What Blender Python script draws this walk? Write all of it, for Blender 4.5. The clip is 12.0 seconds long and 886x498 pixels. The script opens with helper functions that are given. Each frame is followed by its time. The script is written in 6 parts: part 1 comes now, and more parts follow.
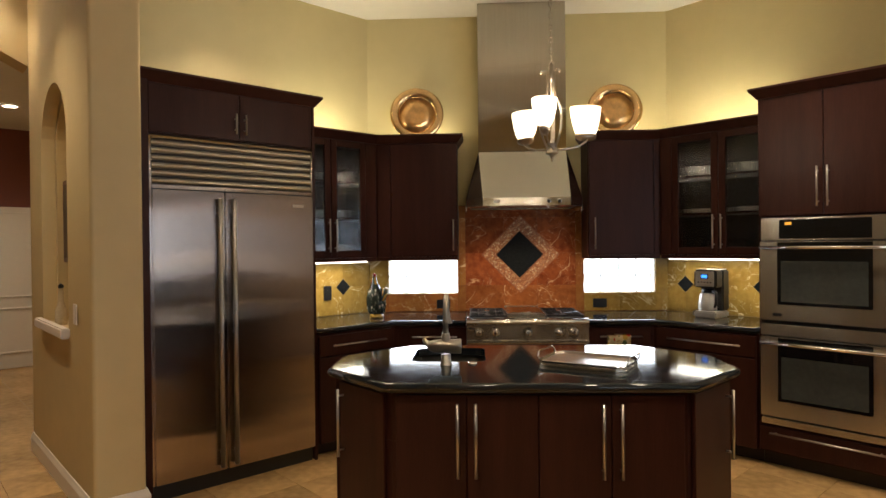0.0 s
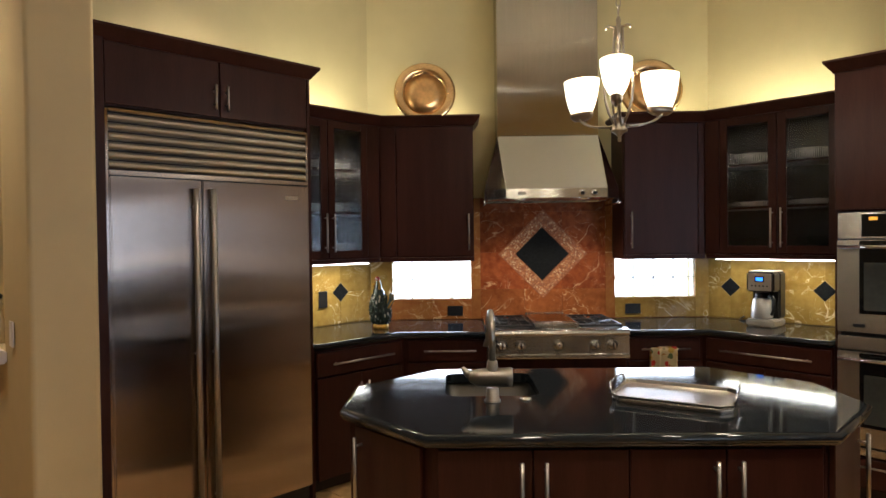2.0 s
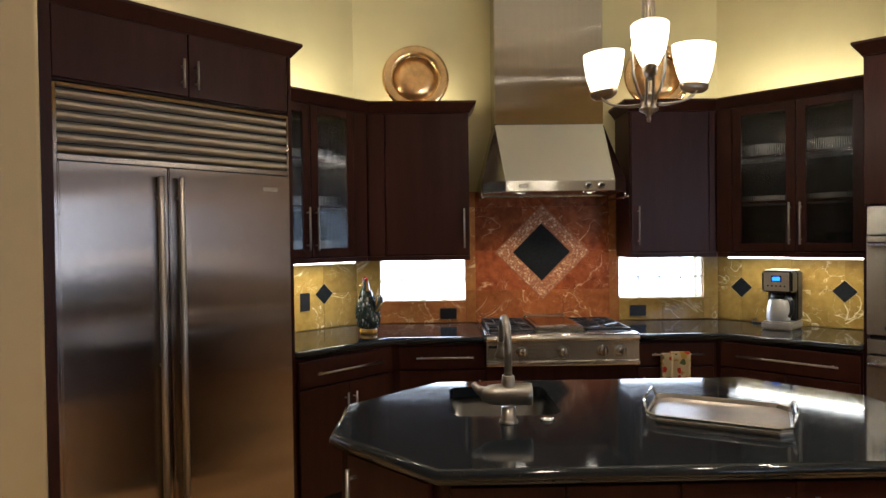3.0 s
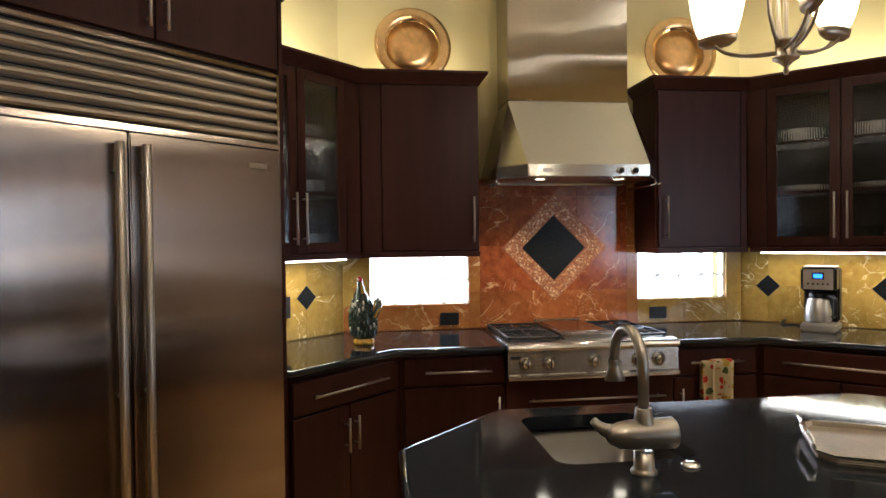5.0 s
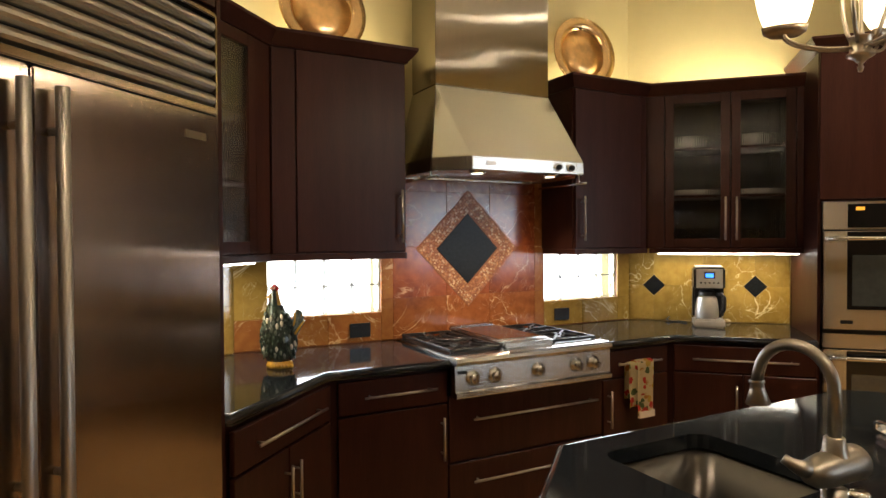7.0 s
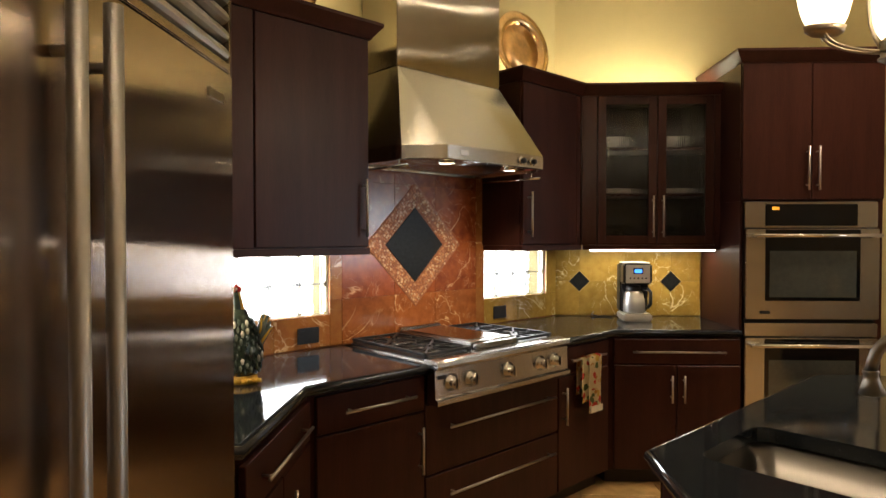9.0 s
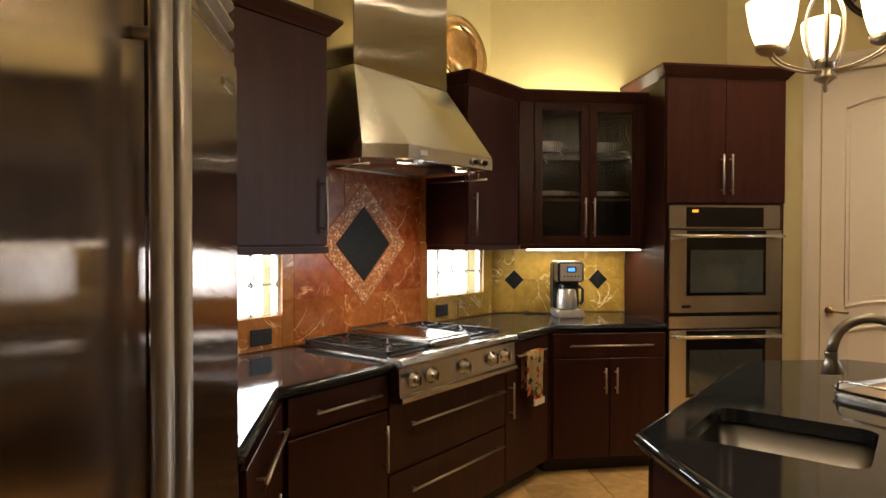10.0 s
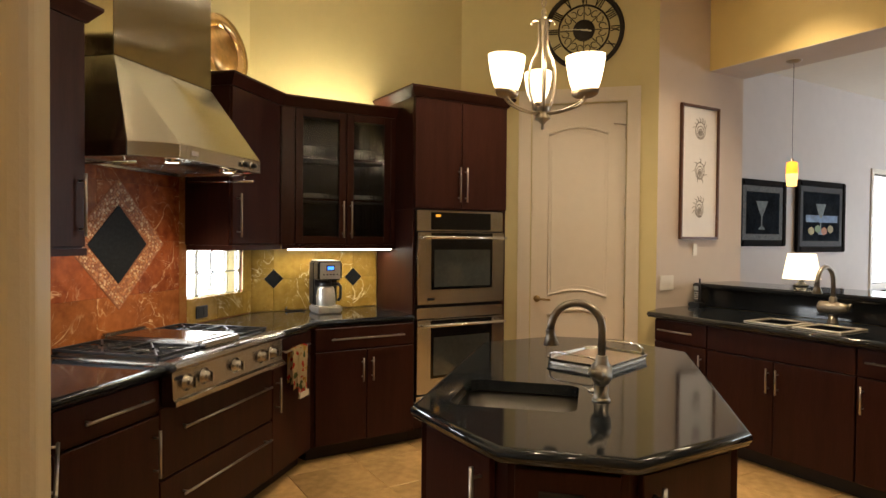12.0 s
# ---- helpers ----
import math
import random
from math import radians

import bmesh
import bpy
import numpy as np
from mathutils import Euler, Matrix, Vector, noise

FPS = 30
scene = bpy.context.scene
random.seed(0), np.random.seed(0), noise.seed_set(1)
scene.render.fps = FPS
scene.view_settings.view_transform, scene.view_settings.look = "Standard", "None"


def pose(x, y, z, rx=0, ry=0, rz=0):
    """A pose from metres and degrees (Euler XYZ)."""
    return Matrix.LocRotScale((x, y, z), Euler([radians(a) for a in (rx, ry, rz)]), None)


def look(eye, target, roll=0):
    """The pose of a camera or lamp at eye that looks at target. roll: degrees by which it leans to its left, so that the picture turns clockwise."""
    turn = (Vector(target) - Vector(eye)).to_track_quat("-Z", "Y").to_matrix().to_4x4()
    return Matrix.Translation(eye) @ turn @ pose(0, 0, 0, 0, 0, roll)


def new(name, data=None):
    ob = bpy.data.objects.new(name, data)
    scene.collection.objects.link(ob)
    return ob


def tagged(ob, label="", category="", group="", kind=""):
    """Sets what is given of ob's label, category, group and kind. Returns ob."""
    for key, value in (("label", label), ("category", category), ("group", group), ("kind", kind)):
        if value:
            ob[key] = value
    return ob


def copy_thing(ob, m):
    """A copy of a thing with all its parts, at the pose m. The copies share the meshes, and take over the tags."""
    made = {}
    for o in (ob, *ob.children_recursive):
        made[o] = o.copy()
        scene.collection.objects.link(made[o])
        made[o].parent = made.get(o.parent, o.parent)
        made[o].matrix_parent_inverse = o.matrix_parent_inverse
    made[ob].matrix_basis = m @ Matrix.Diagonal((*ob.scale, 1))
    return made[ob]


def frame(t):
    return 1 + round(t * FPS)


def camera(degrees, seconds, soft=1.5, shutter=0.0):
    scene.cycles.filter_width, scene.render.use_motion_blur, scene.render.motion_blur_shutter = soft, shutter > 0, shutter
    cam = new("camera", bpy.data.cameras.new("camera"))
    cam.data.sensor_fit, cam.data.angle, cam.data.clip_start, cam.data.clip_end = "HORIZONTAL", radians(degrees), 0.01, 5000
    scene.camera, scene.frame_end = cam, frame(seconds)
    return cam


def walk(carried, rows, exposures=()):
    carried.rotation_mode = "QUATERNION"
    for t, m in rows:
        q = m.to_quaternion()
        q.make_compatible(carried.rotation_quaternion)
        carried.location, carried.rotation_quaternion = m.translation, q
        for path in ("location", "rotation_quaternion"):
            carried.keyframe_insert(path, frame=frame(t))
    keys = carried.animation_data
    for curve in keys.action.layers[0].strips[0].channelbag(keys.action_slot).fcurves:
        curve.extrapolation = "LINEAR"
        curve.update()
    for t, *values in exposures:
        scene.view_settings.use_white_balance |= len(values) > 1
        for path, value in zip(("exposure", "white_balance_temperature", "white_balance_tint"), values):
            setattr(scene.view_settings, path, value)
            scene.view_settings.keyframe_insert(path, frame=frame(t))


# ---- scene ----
cam = camera(70.9, 12.0)
PATH = [
    (0, (-0.398, 0.741, 1.494), (-0.497, 2.739, 1.48), -0.6),
    (0.5, (-0.514, 0.891, 1.499), (-0.562, 2.891, 1.478), -0.8),
    (1, (-0.527, 1.077, 1.49), (-0.582, 3.077, 1.471), -0.7),
    (1.5, (-0.569, 1.237, 1.494), (-0.62, 3.236, 1.474), -0.7),
    (2, (-0.681, 1.411, 1.524), (-0.711, 3.411, 1.492), -0.7),
    (2.5, (-0.758, 1.562, 1.485), (-0.756, 3.562, 1.462), -0.7),
    (3, (-0.777, 1.756, 1.505), (-0.74, 3.756, 1.472), -0.7),
    (5, (-1.177, 2.365, 1.462), (-0.923, 4.348, 1.432), -0.7),
    (5.5, (-1.301, 2.547, 1.471), (-0.947, 4.515, 1.438), -0.7),
    (6, (-1.46, 2.688, 1.463), (-1.033, 4.642, 1.43), -0.4),
    (6.5, (-1.641, 2.855, 1.465), (-0.913, 4.718, 1.431), -0.4),
    (8.3, (-2.092, 3.352, 1.468), (-0.896, 4.954, 1.428), -0.0),
    (8.5, (-2.124, 3.412, 1.465), (-0.86, 4.962, 1.426), -0.1),
    (9, (-2.174, 3.535, 1.442), (-0.817, 5.004, 1.405), 0.0),
    (9.5, (-2.254, 3.62, 1.455), (-0.81, 5.003, 1.412), 0.1),
    (10, (-2.38, 3.711, 1.429), (-0.804, 4.942, 1.398), 0.1),
    (10.5, (-2.461, 3.725, 1.424), (-0.718, 4.707, 1.393), 0.3),
    (11, (-2.532, 3.726, 1.418), (-0.687, 4.499, 1.388), 0.3),
    (11.5, (-2.61, 3.74, 1.44), (-0.701, 4.338, 1.404), 0.4),
    (12, (-2.665, 3.75, 1.453), (-0.725, 4.233, 1.416), 0.5),
]
# the phone's drifting exposure and white balance: seconds, stops, kelvin, tint
DRIFT = [(0.0, 0.11, 6150, 10), (1.5, 0.17, 5800, 10), (3.0, 0.20, 5450, 10), (5.0, 0.38, 5700, 10), (6.5, 0.42, 6350, 10), (8.5, 0.38, 6600, 10), (9.5, 0.36, 6800, 10), (11.0, 0.34, 6900, 10), (12.0, 0.31, 6750, 10)]
walk(cam, [(t, look(eye, target, roll)) for t, eye, target, roll in PATH], DRIFT)

# ---- world, sun, large lights ----
wd = bpy.data.worlds.new("world")
scene.world = wd
wd.use_nodes = True
wn = wd.node_tree.nodes
sky = wn.new("ShaderNodeTexSky")
sky.sky_type, sky.sun_disc = "NISHITA", False
sky.sun_elevation, sky.sun_rotation = radians(42), radians(200)
wd.node_tree.links.new(sky.outputs[0], wn["Background"].inputs[0])
wn["Background"].inputs[1].default_value = 0.12

S2 = math.sqrt(0.5)
CEIL = 3.456
FLOOR_ANGLE = 45.0


def lamp(name, kind, energy, color, m, size=0.1, size_y=None, spot=None, blend=0.6, radius=0.04):
    d = bpy.data.lights.new(name, kind)
    d.energy, d.color = energy, color
    if kind == "AREA":
        d.shape = "RECTANGLE" if size_y else "SQUARE"
        d.size = size
        if size_y:
            d.size_y = size_y
    else:
        d.shadow_soft_size = radius
    if kind == "SPOT":
        d.spot_size, d.spot_blend = radians(spot), blend
    ob = new(name, d)
    ob.matrix_world = m
    return ob


WARM = (1.0, 0.72, 0.42)
SOFTWARM = (1.0, 0.80, 0.55)
COOL = (0.78, 0.88, 1.0)
sun = lamp("sun", "SUN", 2.5, (1.0, 0.95, 0.86), look((0, 0, 20), (-4, -9, 12.5)))
sun.data.angle = radians(0.6)


# recessed ceiling cans, mostly unseen and guessed; (-1.5, 1.1) is put there to brighten the pillar
CANS = [(-1.85, 4.75), (1.42, 4.15), (-0.95, 2.2), (1.0, 2.2), (-3.35, 3.9), (1.98, 2.58), (-1.5, 1.1), (5.2, -0.3)]
for x, y in CANS:
    lamp("can_lamp", "SPOT", 117, SOFTWARM, look((x, y, CEIL - 0.03), (x, y, 0)), spot=108, blend=0.8, radius=0.12)
# under-cabinet strips
for W, x0, x1, d in ((pose(1.247, 6.12, 0, 0, 0, -45), 0.20, 0.95, 0.22), (pose(-1.305, 6.12, 0, 0, 0, 45), -0.88, -0.22, 0.20)):
    lamp("under_cabinet_lamp", "AREA", 4.2, (1.0, 0.88, 0.62), W @ pose((x0 + x1) / 2, -d, 1.345), size=x1 - x0, size_y=0.03)
    lamp("over_cabinet_lamp", "AREA", 5.2, (1.0, 0.87, 0.58), W @ pose((x0 + x1) / 2, -d + 0.05, 2.36, 180), size=x1 - x0, size_y=0.04)
for x in (-0.86, 0.86):
    lamp("over_cabinet_lamp", "AREA", 2.6, (1.0, 0.85, 0.53), pose(x, 6.12 - 0.13, 2.36, 180), size=0.5, size_y=0.04)
# hood lamps
for x in (-0.23, 0.21):
    lamp("hood_lamp", "SPOT", 12, SOFTWARM, look((x, 5.68, 1.755), (x, 5.80, 0.9)), spot=110, radius=0.03)
# chandelier bulbs
CHX, CHY, CH_TURN = 0.010, 3.985, 12
for k in range(3):
    a = radians(CH_TURN + 120 * k)
    lamp("chandelier_bulb", "POINT", 9, SOFTWARM, pose(CHX + 0.185 * math.cos(a), CHY + 0.185 * math.sin(a), 2.222), radius=0.065)
# daylight of the glass doors of the living room
lamp("window_daylight", "AREA", 200, COOL, look((7.4, -5.8, 1.30), (6.4, 0, 1.3)), size=4.2, size_y=2.3)
# hall light
lamp("can_lamp", "SPOT", 80, SOFTWARM, look((-5.26, 7.07, 2.97), (-5.26, 7.07, 0)), spot=140, blend=0.9, radius=0.06)
lamp("can_lamp", "SPOT", 32, SOFTWARM, look((-3.9, 4.9, CEIL - 0.03), (-3.9, 4.9, 0)), spot=130, blend=0.9, radius=0.06)
# sky light of the two glass block windows
for x in (-0.84, 0.84):
    lamp("window_daylight", "AREA", 4.5, (0.86, 0.92, 1.0), look((x, 6.126, 1.216), (x, 0, 0.9)), size=0.58, size_y=0.27)

# ---- materials ----


def mat(name, base, rough=0.5, metal=0.0, noise_scale=0.0, amount=0.15, bump=0.0, bump_scale=60.0, coat=0.0, stretch=(1, 1, 1),
        dark=None, spec=0.5, rand=0.0, rough_var=0.0):
    """A principled material: colour varied at two scales, fine bump, and a per-piece variation."""
    m = bpy.data.materials.new(name)
    m.use_nodes = True
    nt = m.node_tree
    b = nt.nodes["Principled BSDF"]
    b.inputs["Base Color"].default_value = (*base, 1)
    b.inputs["Roughness"].default_value = rough
    b.inputs["Metallic"].default_value = metal
    b.inputs["Coat Weight"].default_value = coat
    b.inputs["Coat Roughness"].default_value = 0.08
    b.inputs["Specular IOR Level"].default_value = spec
    tc = nt.nodes.new("ShaderNodeTexCoord")
    mp = nt.nodes.new("ShaderNodeMapping")
    mp.inputs["Scale"].default_value = stretch
    nt.links.new(tc.outputs["Object"], mp.inputs["Vector"])
    if noise_scale:
        n1, n2 = nt.nodes.new("ShaderNodeTexNoise"), nt.nodes.new("ShaderNodeTexNoise")
        n1.inputs["Scale"].default_value, n2.inputs["Scale"].default_value = noise_scale, noise_scale * 9
        n1.inputs["Detail"].default_value = n2.inputs["Detail"].default_value = 4
        mx = nt.nodes.new("ShaderNodeMix")
        mx.data_type = "FLOAT"
        mx.inputs[0].default_value = 0.4
        for i, n in ((2, n1), (3, n2)):
            nt.links.new(mp.outputs[0], n.inputs["Vector"])
            nt.links.new(n.outputs["Fac"], mx.inputs[i])
        rp = nt.nodes.new("ShaderNodeValToRGB")
        lo = dark or tuple(c * (1 - amount) for c in base)
        hi = tuple(min(1, c * (1 + amount)) for c in base)
        rp.color_ramp.elements[0].position, rp.color_ramp.elements[1].position = 0.32, 0.68
        rp.color_ramp.elements[0].color, rp.color_ramp.elements[1].color = (*lo, 1), (*hi, 1)
        nt.links.new(mx.outputs[0], rp.inputs[0])
        out = rp.outputs[0]
        if rand:
            oi, hs, mr = nt.nodes.new("ShaderNodeObjectInfo"), nt.nodes.new("ShaderNodeHueSaturation"), nt.nodes.new("ShaderNodeMapRange")
            mr.inputs["To Min"].default_value, mr.inputs["To Max"].default_value = 1 - rand, 1 + rand
            nt.links.new(oi.outputs["Random"], mr.inputs["Value"])
            nt.links.new(mr.outputs[0], hs.inputs["Value"])
            nt.links.new(out, hs.inputs["Color"])
            out = hs.outputs[0]
        nt.links.new(out, b.inputs["Base Color"])
        if rough_var:
            rr = nt.nodes.new("ShaderNodeMapRange")
            rr.inputs["To Min"].default_value, rr.inputs["To Max"].default_value = rough - rough_var, rough + rough_var
            nt.links.new(mx.outputs[0], rr.inputs["Value"])
            nt.links.new(rr.outputs[0], b.inputs["Roughness"])
    if bump:
        nb, bp = nt.nodes.new("ShaderNodeTexNoise"), nt.nodes.new("ShaderNodeBump")
        nb.inputs["Scale"].default_value = bump_scale
        nb.inputs["Detail"].default_value = 3
        bp.inputs["Strength"].default_value, bp.inputs["Distance"].default_value = bump, 0.004
        nt.links.new(mp.outputs[0], nb.inputs["Vector"])
        nt.links.new(nb.outputs["Fac"], bp.inputs["Height"])
        nt.links.new(bp.outputs[0], b.inputs["Normal"])
    return m


def brushed(m, amount=0.8, turn=0.0):
    """Fine brushing: reflections smear along the horizontal, or with turn 0.25 along the vertical."""
    nt = m.node_tree
    b = nt.nodes["Principled BSDF"]
    tg = nt.nodes.new("ShaderNodeTangent")
    tg.direction_type, tg.axis = "RADIAL", "Z"
    b.inputs["Anisotropic"].default_value, b.inputs["Anisotropic Rotation"].default_value = amount, turn
    nt.links.new(tg.outputs[0], b.inputs["Tangent"])
    return m


def grained(m, spread=1.0, wave=0.03):
    """Upright polishing lines that smear reflections sideways, on sheet metal that is not quite flat."""
    nt = m.node_tree
    N, L = nt.nodes.new, nt.links.new
    b = nt.nodes["Principled BSDF"]
    tc, ge = N("ShaderNodeTexCoord"), N("ShaderNodeNewGeometry")

    def noise(scale, stretch, low, high, detail):
        mp, n, r = N("ShaderNodeMapping"), N("ShaderNodeTexNoise"), N("ShaderNodeMapRange")
        mp.inputs["Scale"].default_value = stretch
        n.inputs["Scale"].default_value, n.inputs["Detail"].default_value = scale, detail
        r.inputs["From Min"].default_value, r.inputs["From Max"].default_value = 0.2, 0.8
        r.inputs["To Min"].default_value, r.inputs["To Max"].default_value = low, high
        L(tc.outputs["Object"], mp.inputs["Vector"])
        L(mp.outputs[0], n.inputs["Vector"])
        L(n.outputs["Fac"], r.inputs["Value"])
        return r

    tg, sc, up, ad, nz = N("ShaderNodeTangent"), N("ShaderNodeVectorMath"), N("ShaderNodeCombineXYZ"), N("ShaderNodeVectorMath"), N("ShaderNodeVectorMath")
    tg.direction_type, tg.axis = "RADIAL", "Z"
    sc.operation, ad.operation, nz.operation = "SCALE", "ADD", "NORMALIZE"
    g = noise(9000.0, (1, 1, 0), -spread, spread, 0.0)
    L(tg.outputs[0], sc.inputs[0])
    L(g.outputs[0], sc.inputs["Scale"])
    w = noise(1.9, (0.4, 0.4, 2.4), -wave, wave, 1.5)
    L(w.outputs[0], up.inputs["Z"])
    a2 = N("ShaderNodeVectorMath")
    L(sc.outputs[0], a2.inputs[0])
    L(up.outputs[0], a2.inputs[1])
    L(a2.outputs[0], ad.inputs[0])
    L(ge.outputs["Normal"], ad.inputs[1])
    L(ad.outputs[0], nz.inputs[0])
    L(nz.outputs[0], b.inputs["Normal"])
    return m


def glow(name, color, strength):
    m = bpy.data.materials.new(name)
    m.use_nodes = True
    b = m.node_tree.nodes["Principled BSDF"]
    b.inputs["Base Color"].default_value = (*color, 1)
    b.inputs["Emission Color"].default_value = (*color, 1)
    b.inputs["Emission Strength"].default_value = strength
    return m


def marble(name, base, second, vein, rand=0.20, seed=0.0, rough=0.16):
    """Polished veined marble: two-tone clouding, a few sharp pale veins, and a tone of its own for every piece."""
    m = bpy.data.materials.new(name)
    m.use_nodes = True
    nt = m.node_tree
    L, N = nt.links.new, nt.nodes.new
    b = nt.nodes["Principled BSDF"]
    b.inputs["Roughness"].default_value = rough
    geo, oi, ad = N("ShaderNodeNewGeometry"), N("ShaderNodeObjectInfo"), N("ShaderNodeVectorMath")
    sc = N("ShaderNodeMath")
    sc.operation = "MULTIPLY"
    sc.inputs[1].default_value = 17.0
    L(oi.outputs["Random"], sc.inputs[0])
    L(geo.outputs["Position"], ad.inputs[0])
    cm = N("ShaderNodeCombineXYZ")
    for i in range(3):
        L(sc.outputs[0], cm.inputs[i])
    L(cm.outputs[0], ad.inputs[1])
    n1, n2, nv = N("ShaderNodeTexNoise"), N("ShaderNodeTexNoise"), N("ShaderNodeTexNoise")
    for n, s, d in ((n1, 3.0, 5), (n2, 22.0, 4), (nv, 2.6, 6)):
        n.inputs["Scale"].default_value, n.inputs["Detail"].default_value = s, d
        L(ad.outputs[0], n.inputs["Vector"])
    nv.inputs["Distortion"].default_value = 1.1
    mx = N("ShaderNodeMix")
    mx.data_type = "FLOAT"
    mx.inputs[0].default_value = 0.5
    L(n1.outputs["Fac"], mx.inputs[2])
    L(n2.outputs["Fac"], mx.inputs[3])
    rp = N("ShaderNodeValToRGB")
    e = rp.color_ramp.elements
    e[0].position, e[1].position = 0.38, 0.62
    e[0].color, e[1].color = (*second, 1), (*base, 1)
    L(mx.outputs[0], rp.inputs[0])
    vr = N("ShaderNodeValToRGB")
    e = vr.color_ramp.elements
    e[0].position, e[0].color = 0.492, (0, 0, 0, 1)
    e[1].position, e[1].color = 0.5, (1, 1, 1, 1)
    e2 = e.new(0.508)
    e2.color = (0, 0, 0, 1)
    L(nv.outputs["Fac"], vr.inputs[0])
    fine, fr2, both, dim = N("ShaderNodeTexNoise"), N("ShaderNodeValToRGB"), N("ShaderNodeMath"), N("ShaderNodeMath")
    fine.inputs["Scale"].default_value, fine.inputs["Detail"].default_value, fine.inputs["Distortion"].default_value = 6.5, 5, 1.6
    L(ad.outputs[0], fine.inputs["Vector"])
    e = fr2.color_ramp.elements
    e[0].position, e[0].color = 0.493, (0, 0, 0, 1)
    e[1].position, e[1].color = 0.5, (1, 1, 1, 1)
    e.new(0.507).color = (0, 0, 0, 1)
    L(fine.outputs["Fac"], fr2.inputs[0])
    dim.operation, both.operation = "MULTIPLY", "MAXIMUM"
    dim.inputs[1].default_value = 0.6
    L(fr2.outputs[0], dim.inputs[0])
    vm = N("ShaderNodeMath")
    vm.operation = "MULTIPLY"
    ms, nm = N("ShaderNodeMapRange"), N("ShaderNodeTexNoise")
    nm.inputs["Scale"].default_value = 4.5
    L(ad.outputs[0], nm.inputs["Vector"])
    ms.inputs["From Min"].default_value, ms.inputs["From Max"].default_value = 0.43, 0.58
    L(nm.outputs["Fac"], ms.inputs["Value"])
    L(vr.outputs[0], both.inputs[0])
    L(dim.outputs[0], both.inputs[1])
    L(both.outputs[0], vm.inputs[0])
    L(ms.outputs[0], vm.inputs[1])
    mc = N("ShaderNodeMix")
    mc.data_type = "RGBA"
    mc.inputs[7].default_value = (*vein, 1)
    L(rp.outputs[0], mc.inputs[6])
    L(vm.outputs[0], mc.inputs[0])
    hs, mr = N("ShaderNodeHueSaturation"), N("ShaderNodeMapRange")
    mr.inputs["To Min"].default_value, mr.inputs["To Max"].default_value = 1 - rand, 1 + rand
    L(oi.outputs["Random"], mr.inputs["Value"])
    L(mr.outputs[0], hs.inputs["Value"])
    L(mc.outputs[2], hs.inputs["Color"])
    L(hs.outputs[0], b.inputs["Base Color"])
    return m


def granite(name):
    m = bpy.data.materials.new(name)
    m.use_nodes = True
    nt = m.node_tree
    L, N = nt.links.new, nt.nodes.new
    b = nt.nodes["Principled BSDF"]
    tc, v, n = N("ShaderNodeTexCoord"), N("ShaderNodeTexVoronoi"), N("ShaderNodeTexNoise")
    b.inputs["Specular IOR Level"].default_value = 0.38
    v.inputs["Scale"].default_value, n.inputs["Scale"].default_value = 170.0, 38.0
    L(tc.outputs["Object"], v.inputs["Vector"])
    L(tc.outputs["Object"], n.inputs["Vector"])
    rp = N("ShaderNodeValToRGB")
    e = rp.color_ramp.elements
    e[0].position, e[0].color = 0.05, (0.085, 0.090, 0.093, 1)
    # black base lifted towards blue, here and below: window glare haze in the colour
    e[1].position, e[1].color = 0.24, (0.0115, 0.0135, 0.0160, 1)
    L(v.outputs["Distance"], rp.inputs[0])
    mx = N("ShaderNodeMix")
    mx.data_type = "RGBA"
    mx.inputs[6].default_value = (0.0115, 0.0135, 0.0160, 1)
    gt = N("ShaderNodeMapRange")
    gt.inputs["From Min"].default_value, gt.inputs["From Max"].default_value = 0.5, 0.62
    L(n.outputs["Fac"], gt.inputs["Value"])
    L(gt.outputs[0], mx.inputs[0])
    L(rp.outputs[0], mx.inputs[7])
    L(mx.outputs[2], b.inputs["Base Color"])
    rr = N("ShaderNodeMapRange")
    rr.inputs["To Min"].default_value, rr.inputs["To Max"].default_value = 0.045, 0.10
    L(n.outputs["Fac"], rr.inputs["Value"])
    L(rr.outputs[0], b.inputs["Roughness"])
    return m


def glassy(name, color=(1, 1, 1), rough=0.02, wavy=0.0, scale=25.0, ior=1.45):
    m = bpy.data.materials.new(name)
    m.use_nodes = True
    nt = m.node_tree
    b = nt.nodes["Principled BSDF"]
    b.inputs["Base Color"].default_value = (*color, 1)
    b.inputs["Roughness"].default_value = rough
    b.inputs["Transmission Weight"].default_value = 1.0
    b.inputs["IOR"].default_value = ior
    if wavy:
        tc, nb, bp = nt.nodes.new("ShaderNodeTexCoord"), nt.nodes.new("ShaderNodeTexNoise"), nt.nodes.new("ShaderNodeBump")
        nb.inputs["Scale"].default_value = scale
        bp.inputs["Strength"].default_value, bp.inputs["Distance"].default_value = wavy, 0.02
        nt.links.new(tc.outputs["Object"], nb.inputs["Vector"])
        nt.links.new(nb.outputs["Fac"], bp.inputs["Height"])
        nt.links.new(bp.outputs[0], b.inputs["Normal"])
    return m


def thin_paper(name, color):
    """Paper that lets some of the light behind it through."""
    m = bpy.data.materials.new(name)
    m.use_nodes = True
    b = m.node_tree.nodes["Principled BSDF"]
    b.inputs["Base Color"].default_value = (*color, 1)
    b.inputs["Roughness"].default_value = 1.0
    b.inputs["Transmission Weight"].default_value = 0.6
    b.inputs["IOR"].default_value = 1.1
    return m


